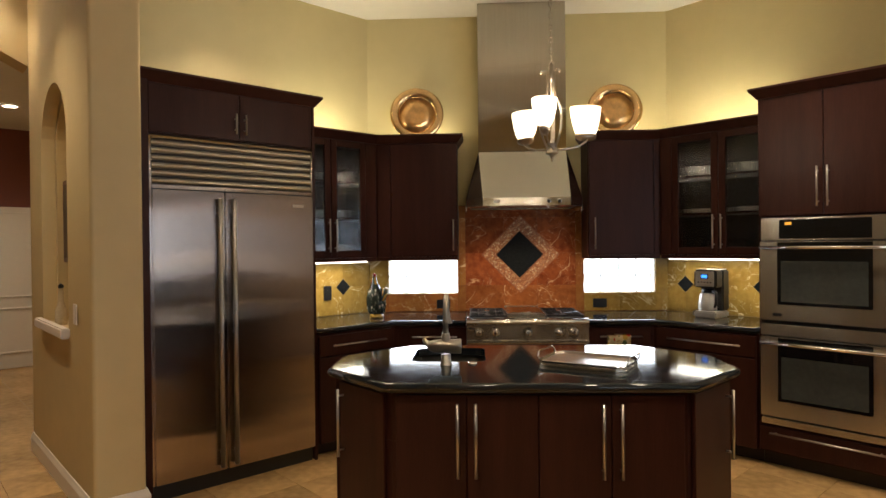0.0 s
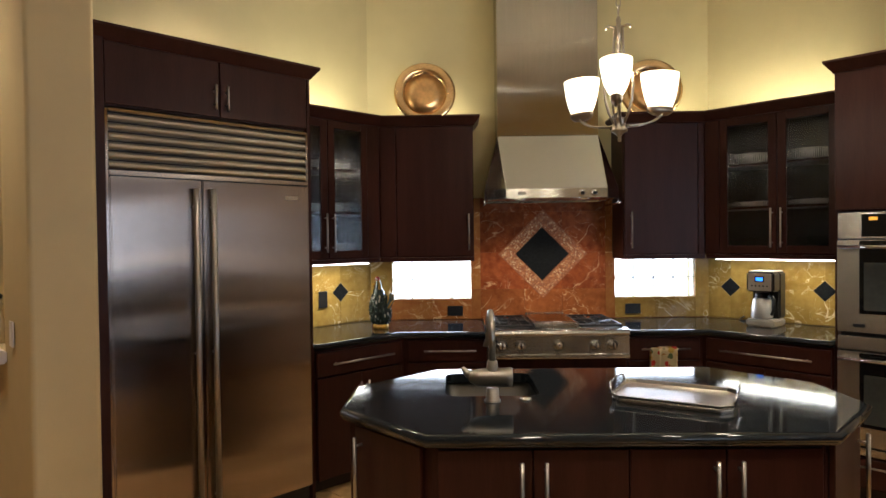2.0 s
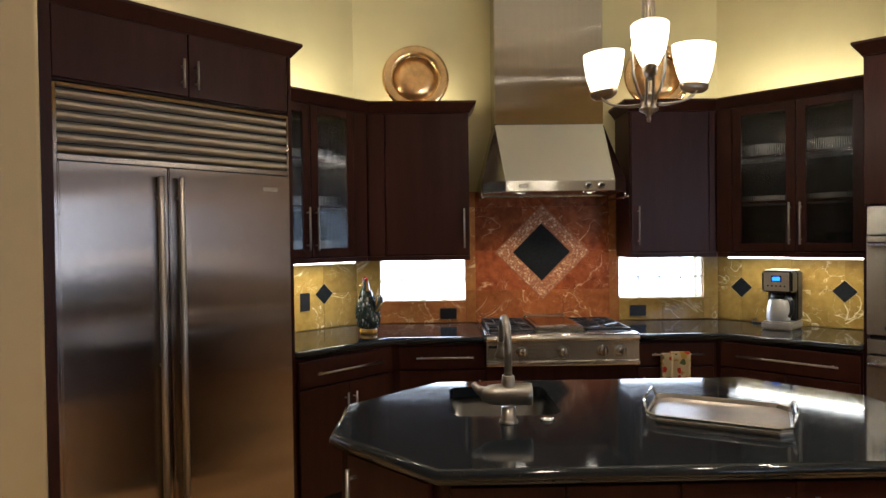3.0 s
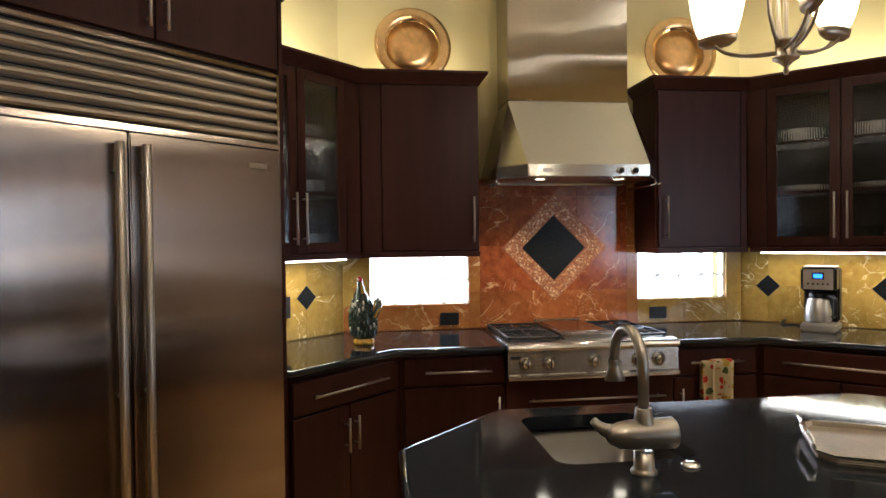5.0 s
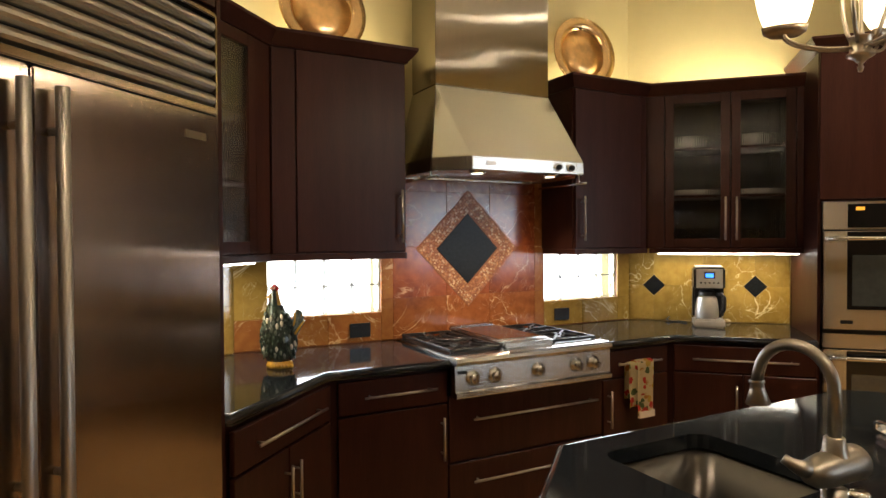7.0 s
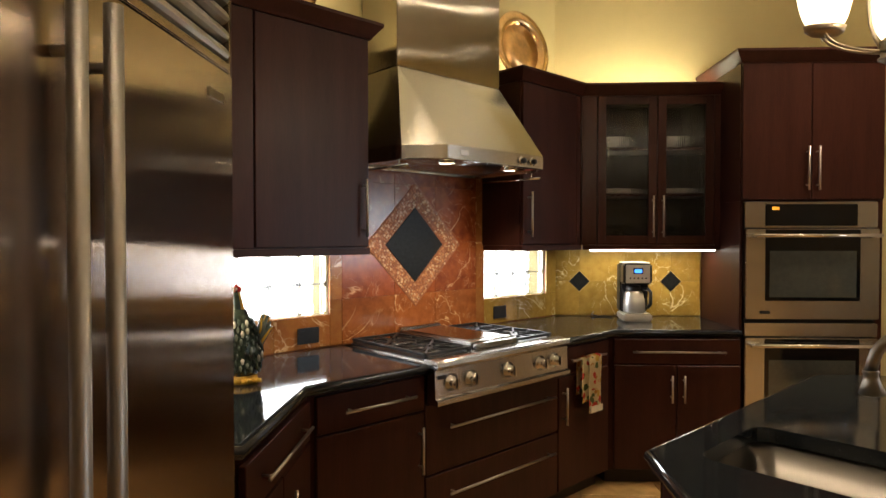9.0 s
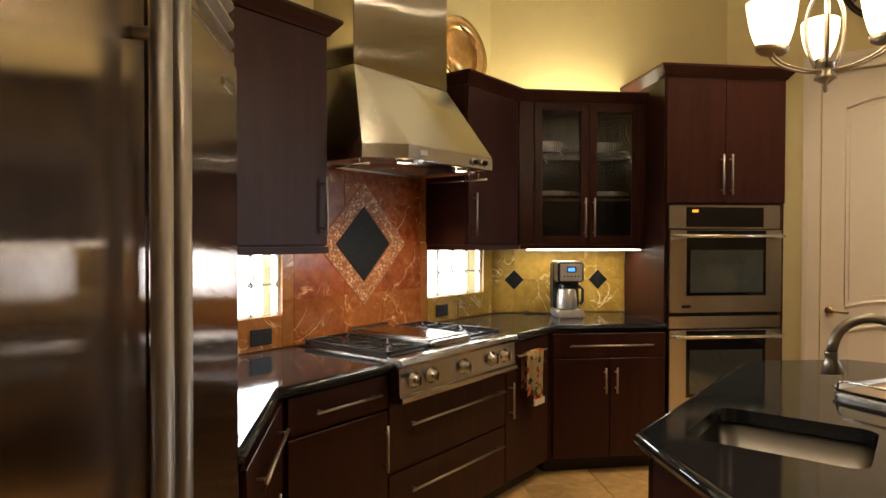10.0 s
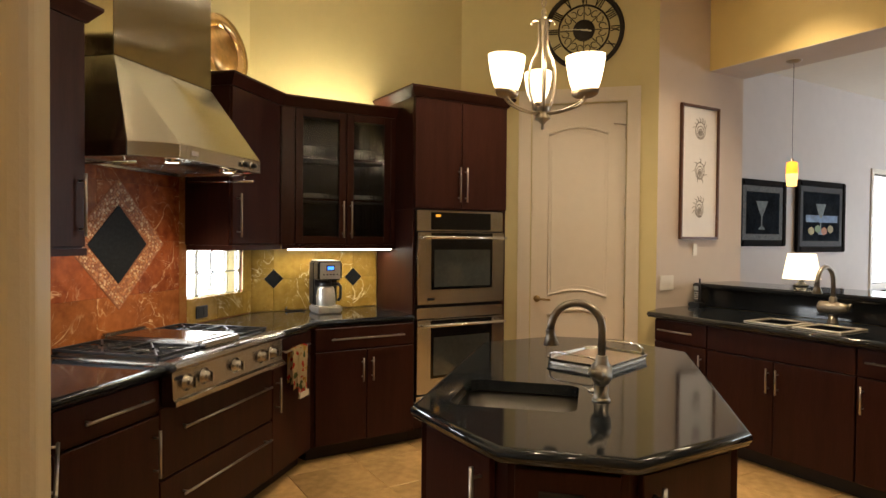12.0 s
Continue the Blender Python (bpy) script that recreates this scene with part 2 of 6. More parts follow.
PAINT = mat("yellow_paint", (0.56, 0.475, 0.25), 0.65, noise_scale=0.8, amount=0.05, bump=0.12, bump_scale=180)
TAN = mat("tan_paint", (0.55, 0.425, 0.215), 0.65, noise_scale=0.8, amount=0.05, bump=0.12, bump_scale=180)
LILAC = mat("pale_lilac_paint", (0.60, 0.56, 0.55), 0.65, noise_scale=0.8, amount=0.04, bump=0.12, bump_scale=180)
PICWALL = mat("warm_beige_paint", (0.60, 0.50, 0.42), 0.65, noise_scale=0.8, amount=0.04, bump=0.12, bump_scale=180)
MAROON = mat("maroon_paint", (0.22, 0.07, 0.05), 0.6, noise_scale=0.8, amount=0.06, bump=0.1, bump_scale=180)
WHITE = mat("white_ceiling_paint", (0.80, 0.78, 0.72), 0.7, noise_scale=1.0, amount=0.03, bump=0.15, bump_scale=120)
DOORPAINT = mat("off_white_door_paint", (0.62, 0.55, 0.47), 0.4, noise_scale=2.0, amount=0.03)
TRIM = mat("white_trim_paint", (0.76, 0.70, 0.62), 0.35, noise_scale=2.0, amount=0.03)
WOOD = mat("espresso_wood", (0.036, 0.0112, 0.0078), 0.37, spec=0.16, noise_scale=3.0, amount=0.28, bump=0.05, bump_scale=70, stretch=(6, 6, 0.5), rough_var=0.06)
# espresso wood darkened: shade of toe kicks and cabinet insides is in its colour
WOODDARK = mat("espresso_wood_shaded", (0.012, 0.005, 0.004), 0.5, noise_scale=3.0, amount=0.3)
STEEL = grained(brushed(mat("brushed_steel", (0.355, 0.293, 0.253), 0.14, 1.0, noise_scale=2.0, amount=0.05, stretch=(30, 30, 1), rough_var=0.02), 1.0), 0.17, 0.016)
HANDLESTEEL = mat("grey_handle_steel", (0.34, 0.315, 0.285), 0.46, 1.0, noise_scale=6.0, amount=0.06)
STEELV = brushed(mat("upright_brushed_steel", (0.425, 0.40, 0.36), 0.26, 1.0, noise_scale=2.0, amount=0.05, stretch=(30, 30, 1), rough_var=0.02), 0.95, 0.25)
HOODSTEEL = brushed(mat("hood_steel", (0.56, 0.54, 0.49), 0.25, 1.0, noise_scale=2.0, amount=0.05, stretch=(30, 30, 1), rough_var=0.02), 0.95, 0.25)
OVENSTEEL = brushed(mat("oven_steel", (0.60, 0.57, 0.52), 0.22, 1.0, noise_scale=2.0, amount=0.05, stretch=(30, 30, 1), rough_var=0.02), 0.95, 0.25)
CHIMNEY = grained(brushed(mat("chimney_steel", (0.42, 0.39, 0.34), 0.13, 1.0, noise_scale=2.0, amount=0.05, stretch=(30, 30, 1), rough_var=0.02), 1.0), 0.30, 0.04)
# base far below bare steel: the bowl's shade is put into the colour
SINKSTEEL = mat("shaded_sink_steel", (0.085, 0.080, 0.072), 0.30, 1.0, noise_scale=3.0, amount=0.08, rough_var=0.04)
SATIN = mat("satin_steel", (0.43, 0.405, 0.365), 0.32, 1.0, noise_scale=6.0, amount=0.06)
NICKEL = mat("satin_nickel", (0.44, 0.39, 0.33), 0.28, 1.0, noise_scale=12.0, amount=0.06)
CHROME = mat("polished_steel", (0.72, 0.70, 0.67), 0.12, 1.0, noise_scale=10.0, amount=0.04)
IRON = mat("cast_iron", (0.009, 0.009, 0.010), 0.36, spec=0.5, noise_scale=40.0, amount=0.3, bump=0.2, bump_scale=200)
BLACK = mat("black_plastic", (0.010, 0.010, 0.011), 0.35, noise_scale=30.0, amount=0.2)
BLACKGLASS = mat("black_glass", (0.006, 0.006, 0.007), 0.06, noise_scale=4.0, amount=0.2)
SLATE = mat("black_granite_tile", (0.010, 0.011, 0.012), 0.30, spec=0.12, noise_scale=60.0, amount=0.5)
COPPER = mat("hammered_copper", (0.70, 0.47, 0.23), 0.25, 1.0, noise_scale=5.0, amount=0.18, bump=0.10, bump_scale=40)
GRANITE = granite("black_granite")
REDMARBLE = marble("red_marble", (0.33, 0.088, 0.027), (0.17, 0.036, 0.013), (0.70, 0.42, 0.22))
GOLDMARBLE = marble("gold_marble", (0.36, 0.23, 0.055), (0.26, 0.155, 0.032), (0.80, 0.66, 0.40))
ORANGERED = marble("orange_red_marble", (0.36, 0.12, 0.034), (0.21, 0.058, 0.017), (0.75, 0.48, 0.25))
ORANGEMARBLE = marble("orange_marble", (0.40, 0.17, 0.045), (0.30, 0.10, 0.030), (0.75, 0.52, 0.28))
GOLDGROUT = mat("gold_grout", (0.30, 0.19, 0.06), 0.8, noise_scale=20.0, amount=0.15)
GROUT = mat("grout", (0.28, 0.10, 0.04), 0.8, noise_scale=20.0, amount=0.15)
FLOORGROUT = mat("floor_grout", (0.34, 0.21, 0.09), 0.8, noise_scale=20.0, amount=0.15)
TRAVERTINE = mat("travertine", (0.47, 0.295, 0.125), 0.26, noise_scale=1.9, amount=0.34, bump=0.05, bump_scale=50, rand=0.16)
CLEARGLASS = glassy("clear_glass")
FLUTED = glassy("reeded_glass", (0.64, 0.65, 0.65), 0.10, ior=1.40)
BLOCKGLASS = glassy("wavy_block_glass", (0.97, 0.98, 1.0), 0.10, 0.22, 14.0)
DAYLIGHT = glow("daylight_backdrop", (0.88, 0.94, 1.0), 3.3)
LED = glow("led_strip", (1.0, 0.96, 0.86), 7.0)
SHADE = glow("lit_frosted_glass", (1.0, 0.86, 0.60), 2.6)
BULB = glow("lit_lamp_lens", (1.0, 0.86, 0.62), 12.0)
CANLENS = glow("lit_can_lens", (1.0, 0.88, 0.66), 30.0)
CLOCKBLUE = glow("blue_display", (0.05, 0.25, 1.0), 2.0)
PORCELAIN = mat("white_porcelain", (0.56, 0.53, 0.48), 0.15, noise_scale=5.0, amount=0.04)

# ---- mesh helpers ----


def part(name, bm, material, parent=None, label="", smooth=False):
    me = bpy.data.meshes.new(name)
    bmesh.ops.recalc_face_normals(bm, faces=bm.faces)
    bm.to_mesh(me)
    bm.free()
    for m in (material if isinstance(material, (list, tuple)) else [material]):
        me.materials.append(m)
    if smooth:
        for p in me.polygons:
            p.use_smooth = True
    ob = new(name, me)
    if parent is not None:
        ob.parent = parent
    return tagged(ob, label)


def thing(name, m, label, category, group="", kind=""):
    ob = new(name)
    ob.matrix_world = m
    return tagged(ob, label, category, group, kind)


def prism(pts, z0, z1, bevel=0.0, bm=None, segs=2):
    """An upright prism over a plan polygon."""
    b = bmesh.new()
    lo, hi = [b.verts.new((x, y, z0)) for x, y in pts], [b.verts.new((x, y, z1)) for x, y in pts]
    b.faces.new(lo[::-1])
    b.faces.new(hi)
    n = len(pts)
    for i in range(n):
        b.faces.new((lo[i], lo[(i + 1) % n], hi[(i + 1) % n], hi[i]))
    bmesh.ops.recalc_face_normals(b, faces=b.faces)
    if bevel:
        bmesh.ops.bevel(b, geom=list(b.edges), offset=bevel, segments=segs, affect="EDGES", clamp_overlap=True)
    return merge(bm, b)


def merge(bm, b):
    if bm is None:
        return b
    me = bpy.data.meshes.new("tmp")
    b.to_mesh(me)
    b.free()
    bm.from_mesh(me)
    bpy.data.meshes.remove(me)
    return bm


def box(x0, x1, y0, y1, z0, z1, bevel=0.0, bm=None, segs=2):
    return prism([(x0, y0), (x1, y0), (x1, y1), (x0, y1)], z0, z1, bevel, bm, segs)


def lathe(profile, segs=32, bm=None, m=None):
    """Turns (radius, z) points about the z axis."""
    b = bmesh.new()
    rings = []
    for r, z in profile:
        if r < 1e-5:
            rings.append([b.verts.new((0, 0, z))])
        else:
            rings.append([b.verts.new((r * math.cos(2 * math.pi * i / segs), r * math.sin(2 * math.pi * i / segs), z)) for i in range(segs)])
    for a, c in zip(rings, rings[1:]):
        for i in range(segs):
            j = (i + 1) % segs
            vs = [a[i % len(a)], a[j % len(a)], c[j % len(c)], c[i % len(c)]]
            vs = list(dict.fromkeys(vs))
            if len(vs) > 2:
                b.faces.new(vs)
    if m is not None:
        bmesh.ops.transform(b, matrix=m, verts=b.verts)
    return merge(bm, b)


def tube(points, r, segs=10, bm=None, caps=True):
    """A round bar along points; r may be a list of radii."""
    b = bmesh.new()
    pts = [Vector(p) for p in points]
    rs = r if isinstance(r, (list, tuple)) else [r] * len(pts)
    rings, ref = [], None
    for i, p in enumerate(pts):
        t = (pts[min(i + 1, len(pts) - 1)] - pts[max(i - 1, 0)]).normalized()
        if ref is None:
            ref = Vector((0, 0, 1)) if abs(t.z) < 0.9 else Vector((1, 0, 0))
        u = (ref - t * ref.dot(t)).normalized()
        v = t.cross(u)
        ref = u
        rings.append([b.verts.new(p + (u * math.cos(2 * math.pi * k / segs) + v * math.sin(2 * math.pi * k / segs)) * rs[i]) for k in range(segs)])
    for a, c in zip(rings, rings[1:]):
        for k in range(segs):
            b.faces.new((a[k], a[(k + 1) % segs], c[(k + 1) % segs], c[k]))
    if caps:
        b.faces.new(rings[0][::-1])
        b.faces.new(rings[-1])
    return merge(bm, b)


def sweep(path, profile, bm=None, side=1.0):
    """A moulding: the profile (offset, z) carried along a plan path with mitred corners, offsets to the right of the path."""
    b = bmesh.new()
    pts = [Vector(p) for p in path]
    rings = []
    for i, p in enumerate(pts):
        ns = []
        for a, c in ((i - 1, i), (i, i + 1)):
            if a >= 0 and c < len(pts):
                d = (pts[c] - pts[a]).normalized()
                ns.append(Vector((d.y, -d.x)) * side)
        n = sum(ns, Vector((0, 0)))
        n = n.normalized() / max(0.3, n.normalized().dot(ns[0]))
        rings.append([b.verts.new((p.x + n.x * o, p.y + n.y * o, z)) for o, z in profile])
    k = len(profile)
    for a, c in zip(rings, rings[1:]):
        for i in range(k):
            b.faces.new((a[i], a[(i + 1) % k], c[(i + 1) % k], c[i]))
    b.faces.new(rings[0][::-1])
    b.faces.new(rings[-1])
    return merge(bm, b)


def bar_handle(parent, p0, p1, out=0.032, r=0.006, material=None, inset=0.03, name="handle"):
    """A straight bar pull from p0 to p1, standing off towards -y on two posts."""
    a, c = Vector(p0), Vector(p1)
    d = (c - a).normalized()
    off = Vector((0, -out, 0))
    bm = tube([a + off, c + off], r, 10)
    for q in (a + d * inset, c - d * inset):
        tube([q, q + off], r * 0.75, 8, bm)
    return part(name, bm, material or SATIN, parent, "brushed nickel bar handle", True)


# local frames along the three kitchen walls: x to the right, y towards the wall, z up
WB = pose(0, 6.12, 0)
WR = pose(1.247, 6.12, 0, 0, 0, -45)
WL = pose(-1.305, 6.12, 0, 0, 0, 45)


def at(W, x, y):
    p = W @ Vector((x, y, 0))
    return (p.x, p.y)


# ---- the large structure ----
def slab(name, bm, material, label, category="wall"):
    return tagged(part(name, bm, material), label, category, kind="structure")


# floor base and ceiling
slab("floor", box(-9, 12, -6, 10.5, -0.15, -0.006), FLOORGROUT, "beige travertine tile floor with narrow grout joints", "floor")
slab("ceiling", box(-9, 12, -6, 10.5, CEIL, CEIL + 0.2), WHITE, "flat white painted ceiling with fine texture", "ceiling")

# range wall with two window openings
WT = 0.16
WZ0, WZ1, WX0, WX1 = 1.070, 1.362, 0.54, 1.14
bm = box(-1.40, 1.35, 6.13, 6.13 + WT, 0, WZ0)
box(-1.40, 1.35, 6.13, 6.13 + WT, WZ1, CEIL, 0, bm)
for a, c in ((-1.40, -WX1), (-WX0, WX0), (WX1, 1.35)):
    box(a, c, 6.13, 6.13 + WT, WZ0, WZ1, 0, bm)
slab("wall_range", bm, PAINT, "yellow painted kitchen wall behind the range")
slab("wall_oven", prism([at(WR, -0.02, 0.01), at(WR, 1.775, 0.01), at(WR, 1.775, 0.17), at(WR, -0.02, 0.17)], 0, CEIL), PAINT, "yellow painted angled kitchen wall beside the ovens")
slab("wall_fridge", prism([at(WL, 0.02, 0.01), at(WL, -2.065, 0.01), at(WL, -2.065, 0.17), at(WL, 0.02, 0.17)], 0, CEIL), PAINT, "yellow painted angled kitchen wall behind the refrigerator")

# wall with the pantry door
DX = 2.493
DY0, DY1, DTOP = 3.540, 4.290, 2.545
bm = box(DX, DX + 0.15, 4.29, 4.90, 0, CEIL)
box(DX, DX + 0.15, 3.302, DY0, 0, CEIL, 0, bm)
box(DX, DX + 0.15, DY0, DY1, DTOP, CEIL, 0, bm)
slab("wall_door", bm, PAINT, "yellow painted wall around the tall white door")
# angled wall with the tall picture, x + y = 5.795
WP = pose(DX, 3.302, 0, 0, 0, -45)
slab("wall_picture", prism([at(WP, 0, 0), at(WP, 1.083, 0), at(WP, 1.083, 0.25), at(WP, 0.1, 0.25)], 0, CEIL), PICWALL, "pale angled wall with a tall narrow picture")
# header over the bar, square to that wall
bm = prism([at(WP, 0.618, -0.002), at(WP, 1.083, -0.002), at(WP, 1.083, -5.2), at(WP, 0.618, -5.2)], 2.86, CEIL)
slab("bar_soffit", prism([at(WP, 0.620, -0.004), at(WP, 1.081, -0.004), at(WP, 1.081, -5.19), at(WP, 0.620, -5.19)], 2.855, 2.8595), LILAC, "pale underside of the bar header", "soffit")
slab("bar_header", bm, mat("ochre_paint", (0.70, 0.53, 0.22), 0.65, noise_scale=0.8, amount=0.05, bump=0.12, bump_scale=180), "deep yellow painted header over the raised bar")

# wall block left of the refrigerator and its return with the arched niche
def turned_corner(cx, cy, r, a0, k=6):
    """A quarter round in plan, counter-clockwise from the angle a0."""
    return [(cx + r * math.cos(radians(a0 + 90 * i / k)), cy + r * math.sin(radians(a0 + 90 * i / k))) for i in range(k + 1)]


PR = 0.02
pillar = turned_corner(-2.324 + PR, -0.702 + PR, PR, 180) + turned_corner(-2.056 - PR, -0.702 + PR, PR, 270) + [(-2.056, -0.216), (-2.324, -0.216)]
slab("wall_pillar", prism([at(WL, x, y) for x, y in pillar], 0, CEIL), TAN, "tan painted wall end beside the refrigerator")


def arch_wall(x0, x1, y0, y1, z1, n0, n1, sill, spring, segs=14):
    """A wall along y from x0 to x1 thick, with a round-headed opening from n0 to n1."""
    bm = box(x0, x1, y0, n0, 0, z1)
    box(x0, x1, n1, y1, 0, z1, 0, bm)
    box(x0, x1, n0, n1, 0, sill, 0, bm)
    r, c = (n1 - n0) / 2, (n0 + n1) / 2
    for i in range(segs):
        a, b = math.pi * i / segs, math.pi * (i + 1) / segs
        ya, yb = c - r * math.cos(a), c - r * math.cos(b)
        za, zb = spring + r * math.sin(a), spring + r * math.sin(b)
        t = bmesh.new()
        vs = [t.verts.new((x, y, z)) for x in (x0, x1) for y, z in ((ya, za), (yb, zb), (yb, z1), (ya, z1))]
        for f in ((0, 1, 2, 3), (7, 6, 5, 4), (0, 4, 5, 1), (2, 6, 7, 3)):
            t.faces.new([vs[k] for k in f])
        merge(bm, t)
    return bm


def placed(ob, W):
    ob.matrix_world = W @ ob.matrix_world
    return ob


w = arch_wall(-2.324, -2.241, -0.216, 1.056, CEIL, -0.16, 0.62, 0.99, 2.17)
merge(w, arch_wall(-2.241, -2.18, -0.216, 1.056, CEIL, -0.11, 0.57, 0.99, 2.17))
box(-2.18, -2.07, -0.216, 1.056, 0, CEIL, 0, w)
bmesh.ops.remove_doubles(w, verts=w.verts, dist=0.0005)
placed(slab("wall_niche", w, TAN, "tan wall with a tall arched niche and a white sill"), WL)
placed(slab("niche_sill", box(-2.374, -2.3245, -0.20, 0.66, 0.955, 1.018, 0.008), TRIM, "white painted sill of the arched niche", "trim"), WL)
# hall beyond: arched header, far wall and white door
bm = bmesh.new()
for i in range(16):
    xa, xb = -2.324 - 2.6 * i / 16, -2.324 - 2.6 * (i + 1) / 16
    za, zb = 2.85 + 0.42 * math.sin(math.pi * i / 16), 2.85 + 0.42 * math.sin(math.pi * (i + 1) / 16)
    t = bmesh.new()
    vs = [t.verts.new((x, y, z)) for y in (1.06, 1.30) for x, z in ((xa, za), (xb, zb), (xb, CEIL), (xa, CEIL))]
    for f in ((0, 1, 2, 3), (7, 6, 5, 4), (0, 4, 5, 1)):
        t.faces.new([vs[k] for k in f])
    merge(bm, t)
placed(slab("hall_ceiling", box(-6.0, -1.21, 1.31, 4.99, 3.0, 3.10), WHITE, "pale lower ceiling of the hall"), WL)
placed(slab("hall_arch", bm, TAN, "tan painted arched header over the hall opening"), WL)
placed(slab("wall_hall_end", box(-6.0, -0.9, 5.0, 5.15, 0, CEIL), MAROON, "maroon painted wall at the end of the hall"), WL)
placed(slab("wall_hall_side", box(-1.2, -1.05, 0.18, 5.0, 0, CEIL), TAN, "tan painted side wall of the hall"), WL)

# plain walls that close the house behind and beside the camera
slab("wall_west", box(-9.0, -8.85, -6, 10.5, 0, CEIL), TAN, "plain tan wall of the family room")
slab("wall_north", box(-8.85, 11.85, 10.35, 10.5, 0, CEIL), TAN, "plain tan outer wall")
bm = box(-8.85, 5.2, -6, -5.85, 0, CEIL)
box(5.2, 9.6, -6, -5.85, 0, 0.1, 0, bm)
box(5.2, 9.6, -6, -5.85, 2.5, CEIL, 0, bm)
box(9.6, 11.85, -6, -5.85, 0, CEIL, 0, bm)
slab("wall_south", bm, TAN, "plain tan wall with window openings")
slab("wall_east", box(11.85, 12, -6, 10.5, 0, CEIL), LILAC, "plain pale wall of the living room")
# living room wall with the framed pictures and a window
WV = pose(4.6, 2.7, 0, 0, 0, -45)
bm = box(-1.6, 3.80, 0, 0.15, 0, CEIL)
box(3.80, 5.20, 0, 0.15, 0, 0.85, 0, bm)
box(3.80, 5.20, 0, 0.15, 2.40, CEIL, 0, bm)
box(5.20, 7.9, 0, 0.15, 0, CEIL, 0, bm)
placed(slab("wall_living", bm, LILAC, "pale lilac living room wall with framed pictures and a window"), WV)
slab("backdrop", box(4.4, 10.6, -7.0, -6.9, -0.1, 3.0), glow("garden_daylight", (0.72, 0.86, 1.0), 0.8), "bright daylight outside the glass doors", "backdrop")
placed(slab("backdrop", box(3.2, 6.2, 0.5, 0.55, 0.4, 2.9), glow("window_daylight", (0.86, 0.93, 1.0), 3.0), "bright daylight outside the living room window", "backdrop"), WV)
slab("backdrop", box(-2.4, 2.4, 6.75, 6.8, 0.5, 2.1), DAYLIGHT, "bright daylight outside the glass block windows", "backdrop")

# ---- cabinets ----
DOOR_T = 0.020


def front(parent, x0, x1, y, z0, z1, handle=None, name="door", gap=0.0025, label=""):
    """A flat slab front, proud of the body, with its bar handle: (x, za, zb) upright or (xa, xb, z, 'h') level."""
    d = part(name, box(x0 + gap, x1 - gap, y - DOOR_T, y, z0 + gap, z1 - gap, 0.0025, segs=1), WOOD, parent, label)
    if handle:
        if len(handle) == 4:
            bar_handle(d, (handle[0], y - DOOR_T, handle[2]), (handle[1], y - DOOR_T, handle[2]))
        else:
            bar_handle(d, (handle[0], y - DOOR_T, handle[1]), (handle[0], y - DOOR_T, handle[2]))
    return d


def base_cabinet(W, plan, kick, label, top=0.872):
    c = thing("base_cabinet", W, label, "cabinet", "base cabinets")
    part("body", prism(plan, 0.10, top), WOOD, c)
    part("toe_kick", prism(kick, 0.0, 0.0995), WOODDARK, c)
    return c


CD = 0.60           # body depth; fronts add 2 cm
YF = -CD
# corner between range run and angled runs, in each wall's frame
fLx, fRx = -1.012, 0.958
c = base_cabinet(WB, [(fLx, YF), (-0.460, YF), (-0.460, 0), (-1.29, 0)], [(fLx + 0.02, YF + 0.07), (-0.46, YF + 0.07), (-0.46, 0), (-1.28, 0)],
                 "dark espresso base cabinet with one drawer and one door")
front(c, -0.985, -0.462, YF, 0.715, 0.862, (-0.875, -0.533, 0.79, "h"), "drawer_front")
front(c, -0.985, -0.462, YF, 0.105, 0.710, (-0.497, 0.46, 0.655))
c = base_cabinet(WB, [(0.460, YF), (fRx, YF), (1.235, 0), (0.460, 0)], [(0.46, YF + 0.07), (fRx - 0.02, YF + 0.07), (1.225, 0), (0.46, 0)],
                 "dark espresso base cabinet with a towel on its drawer handle")
front(c, 0.462, 0.935, YF, 0.715, 0.862, (0.545, 0.86, 0.79, "h"), "drawer_front")
front(c, 0.462, 0.935, YF, 0.105, 0.710, (0.497, 0.46, 0.655))
c = base_cabinet(WB, [(-0.458, YF), (0.458, YF), (0.458, 0), (-0.458, 0)], [(-0.458, YF + 0.07), (0.458, YF + 0.07), (0.458, 0), (-0.458, 0)],
                 "dark espresso drawer cabinet under the gas rangetop", 0.738)
front(c, -0.458, 0.458, YF, 0.430, 0.735, (-0.34, 0.40, 0.625, "h"), "drawer_front")
front(c, -0.458, 0.458, YF, 0.105, 0.425, (-0.34, 0.40, 0.335, "h"), "drawer_front")


kR = WR.inverted() @ Vector((fRx, 6.12 + YF, 0))
kL = WL.inverted() @ Vector((fLx, 6.12 + YF, 0))
c = base_cabinet(WR, [(kR.x, kR.y), (0.970, YF), (0.970, 0), (0.012, 0)], [(kR.x, kR.y + 0.07), (0.97, YF + 0.07), (0.97, 0), (0.03, 0)],
                 "dark espresso base cabinet with a wide drawer and two doors")
front(c, kR.x + 0.03, 0.966, kR.y, 0.715, 0.862, (kR.x + 0.13, 0.872, 0.79, "h"), "drawer_front")
mid = (kR.x + 0.03 + 0.966) / 2
front(c, kR.x + 0.03, mid, kR.y, 0.105, 0.710, (mid - 0.035, 0.50, 0.655))
front(c, mid, 0.966, kR.y, 0.105, 0.710, (mid + 0.035, 0.50, 0.655))
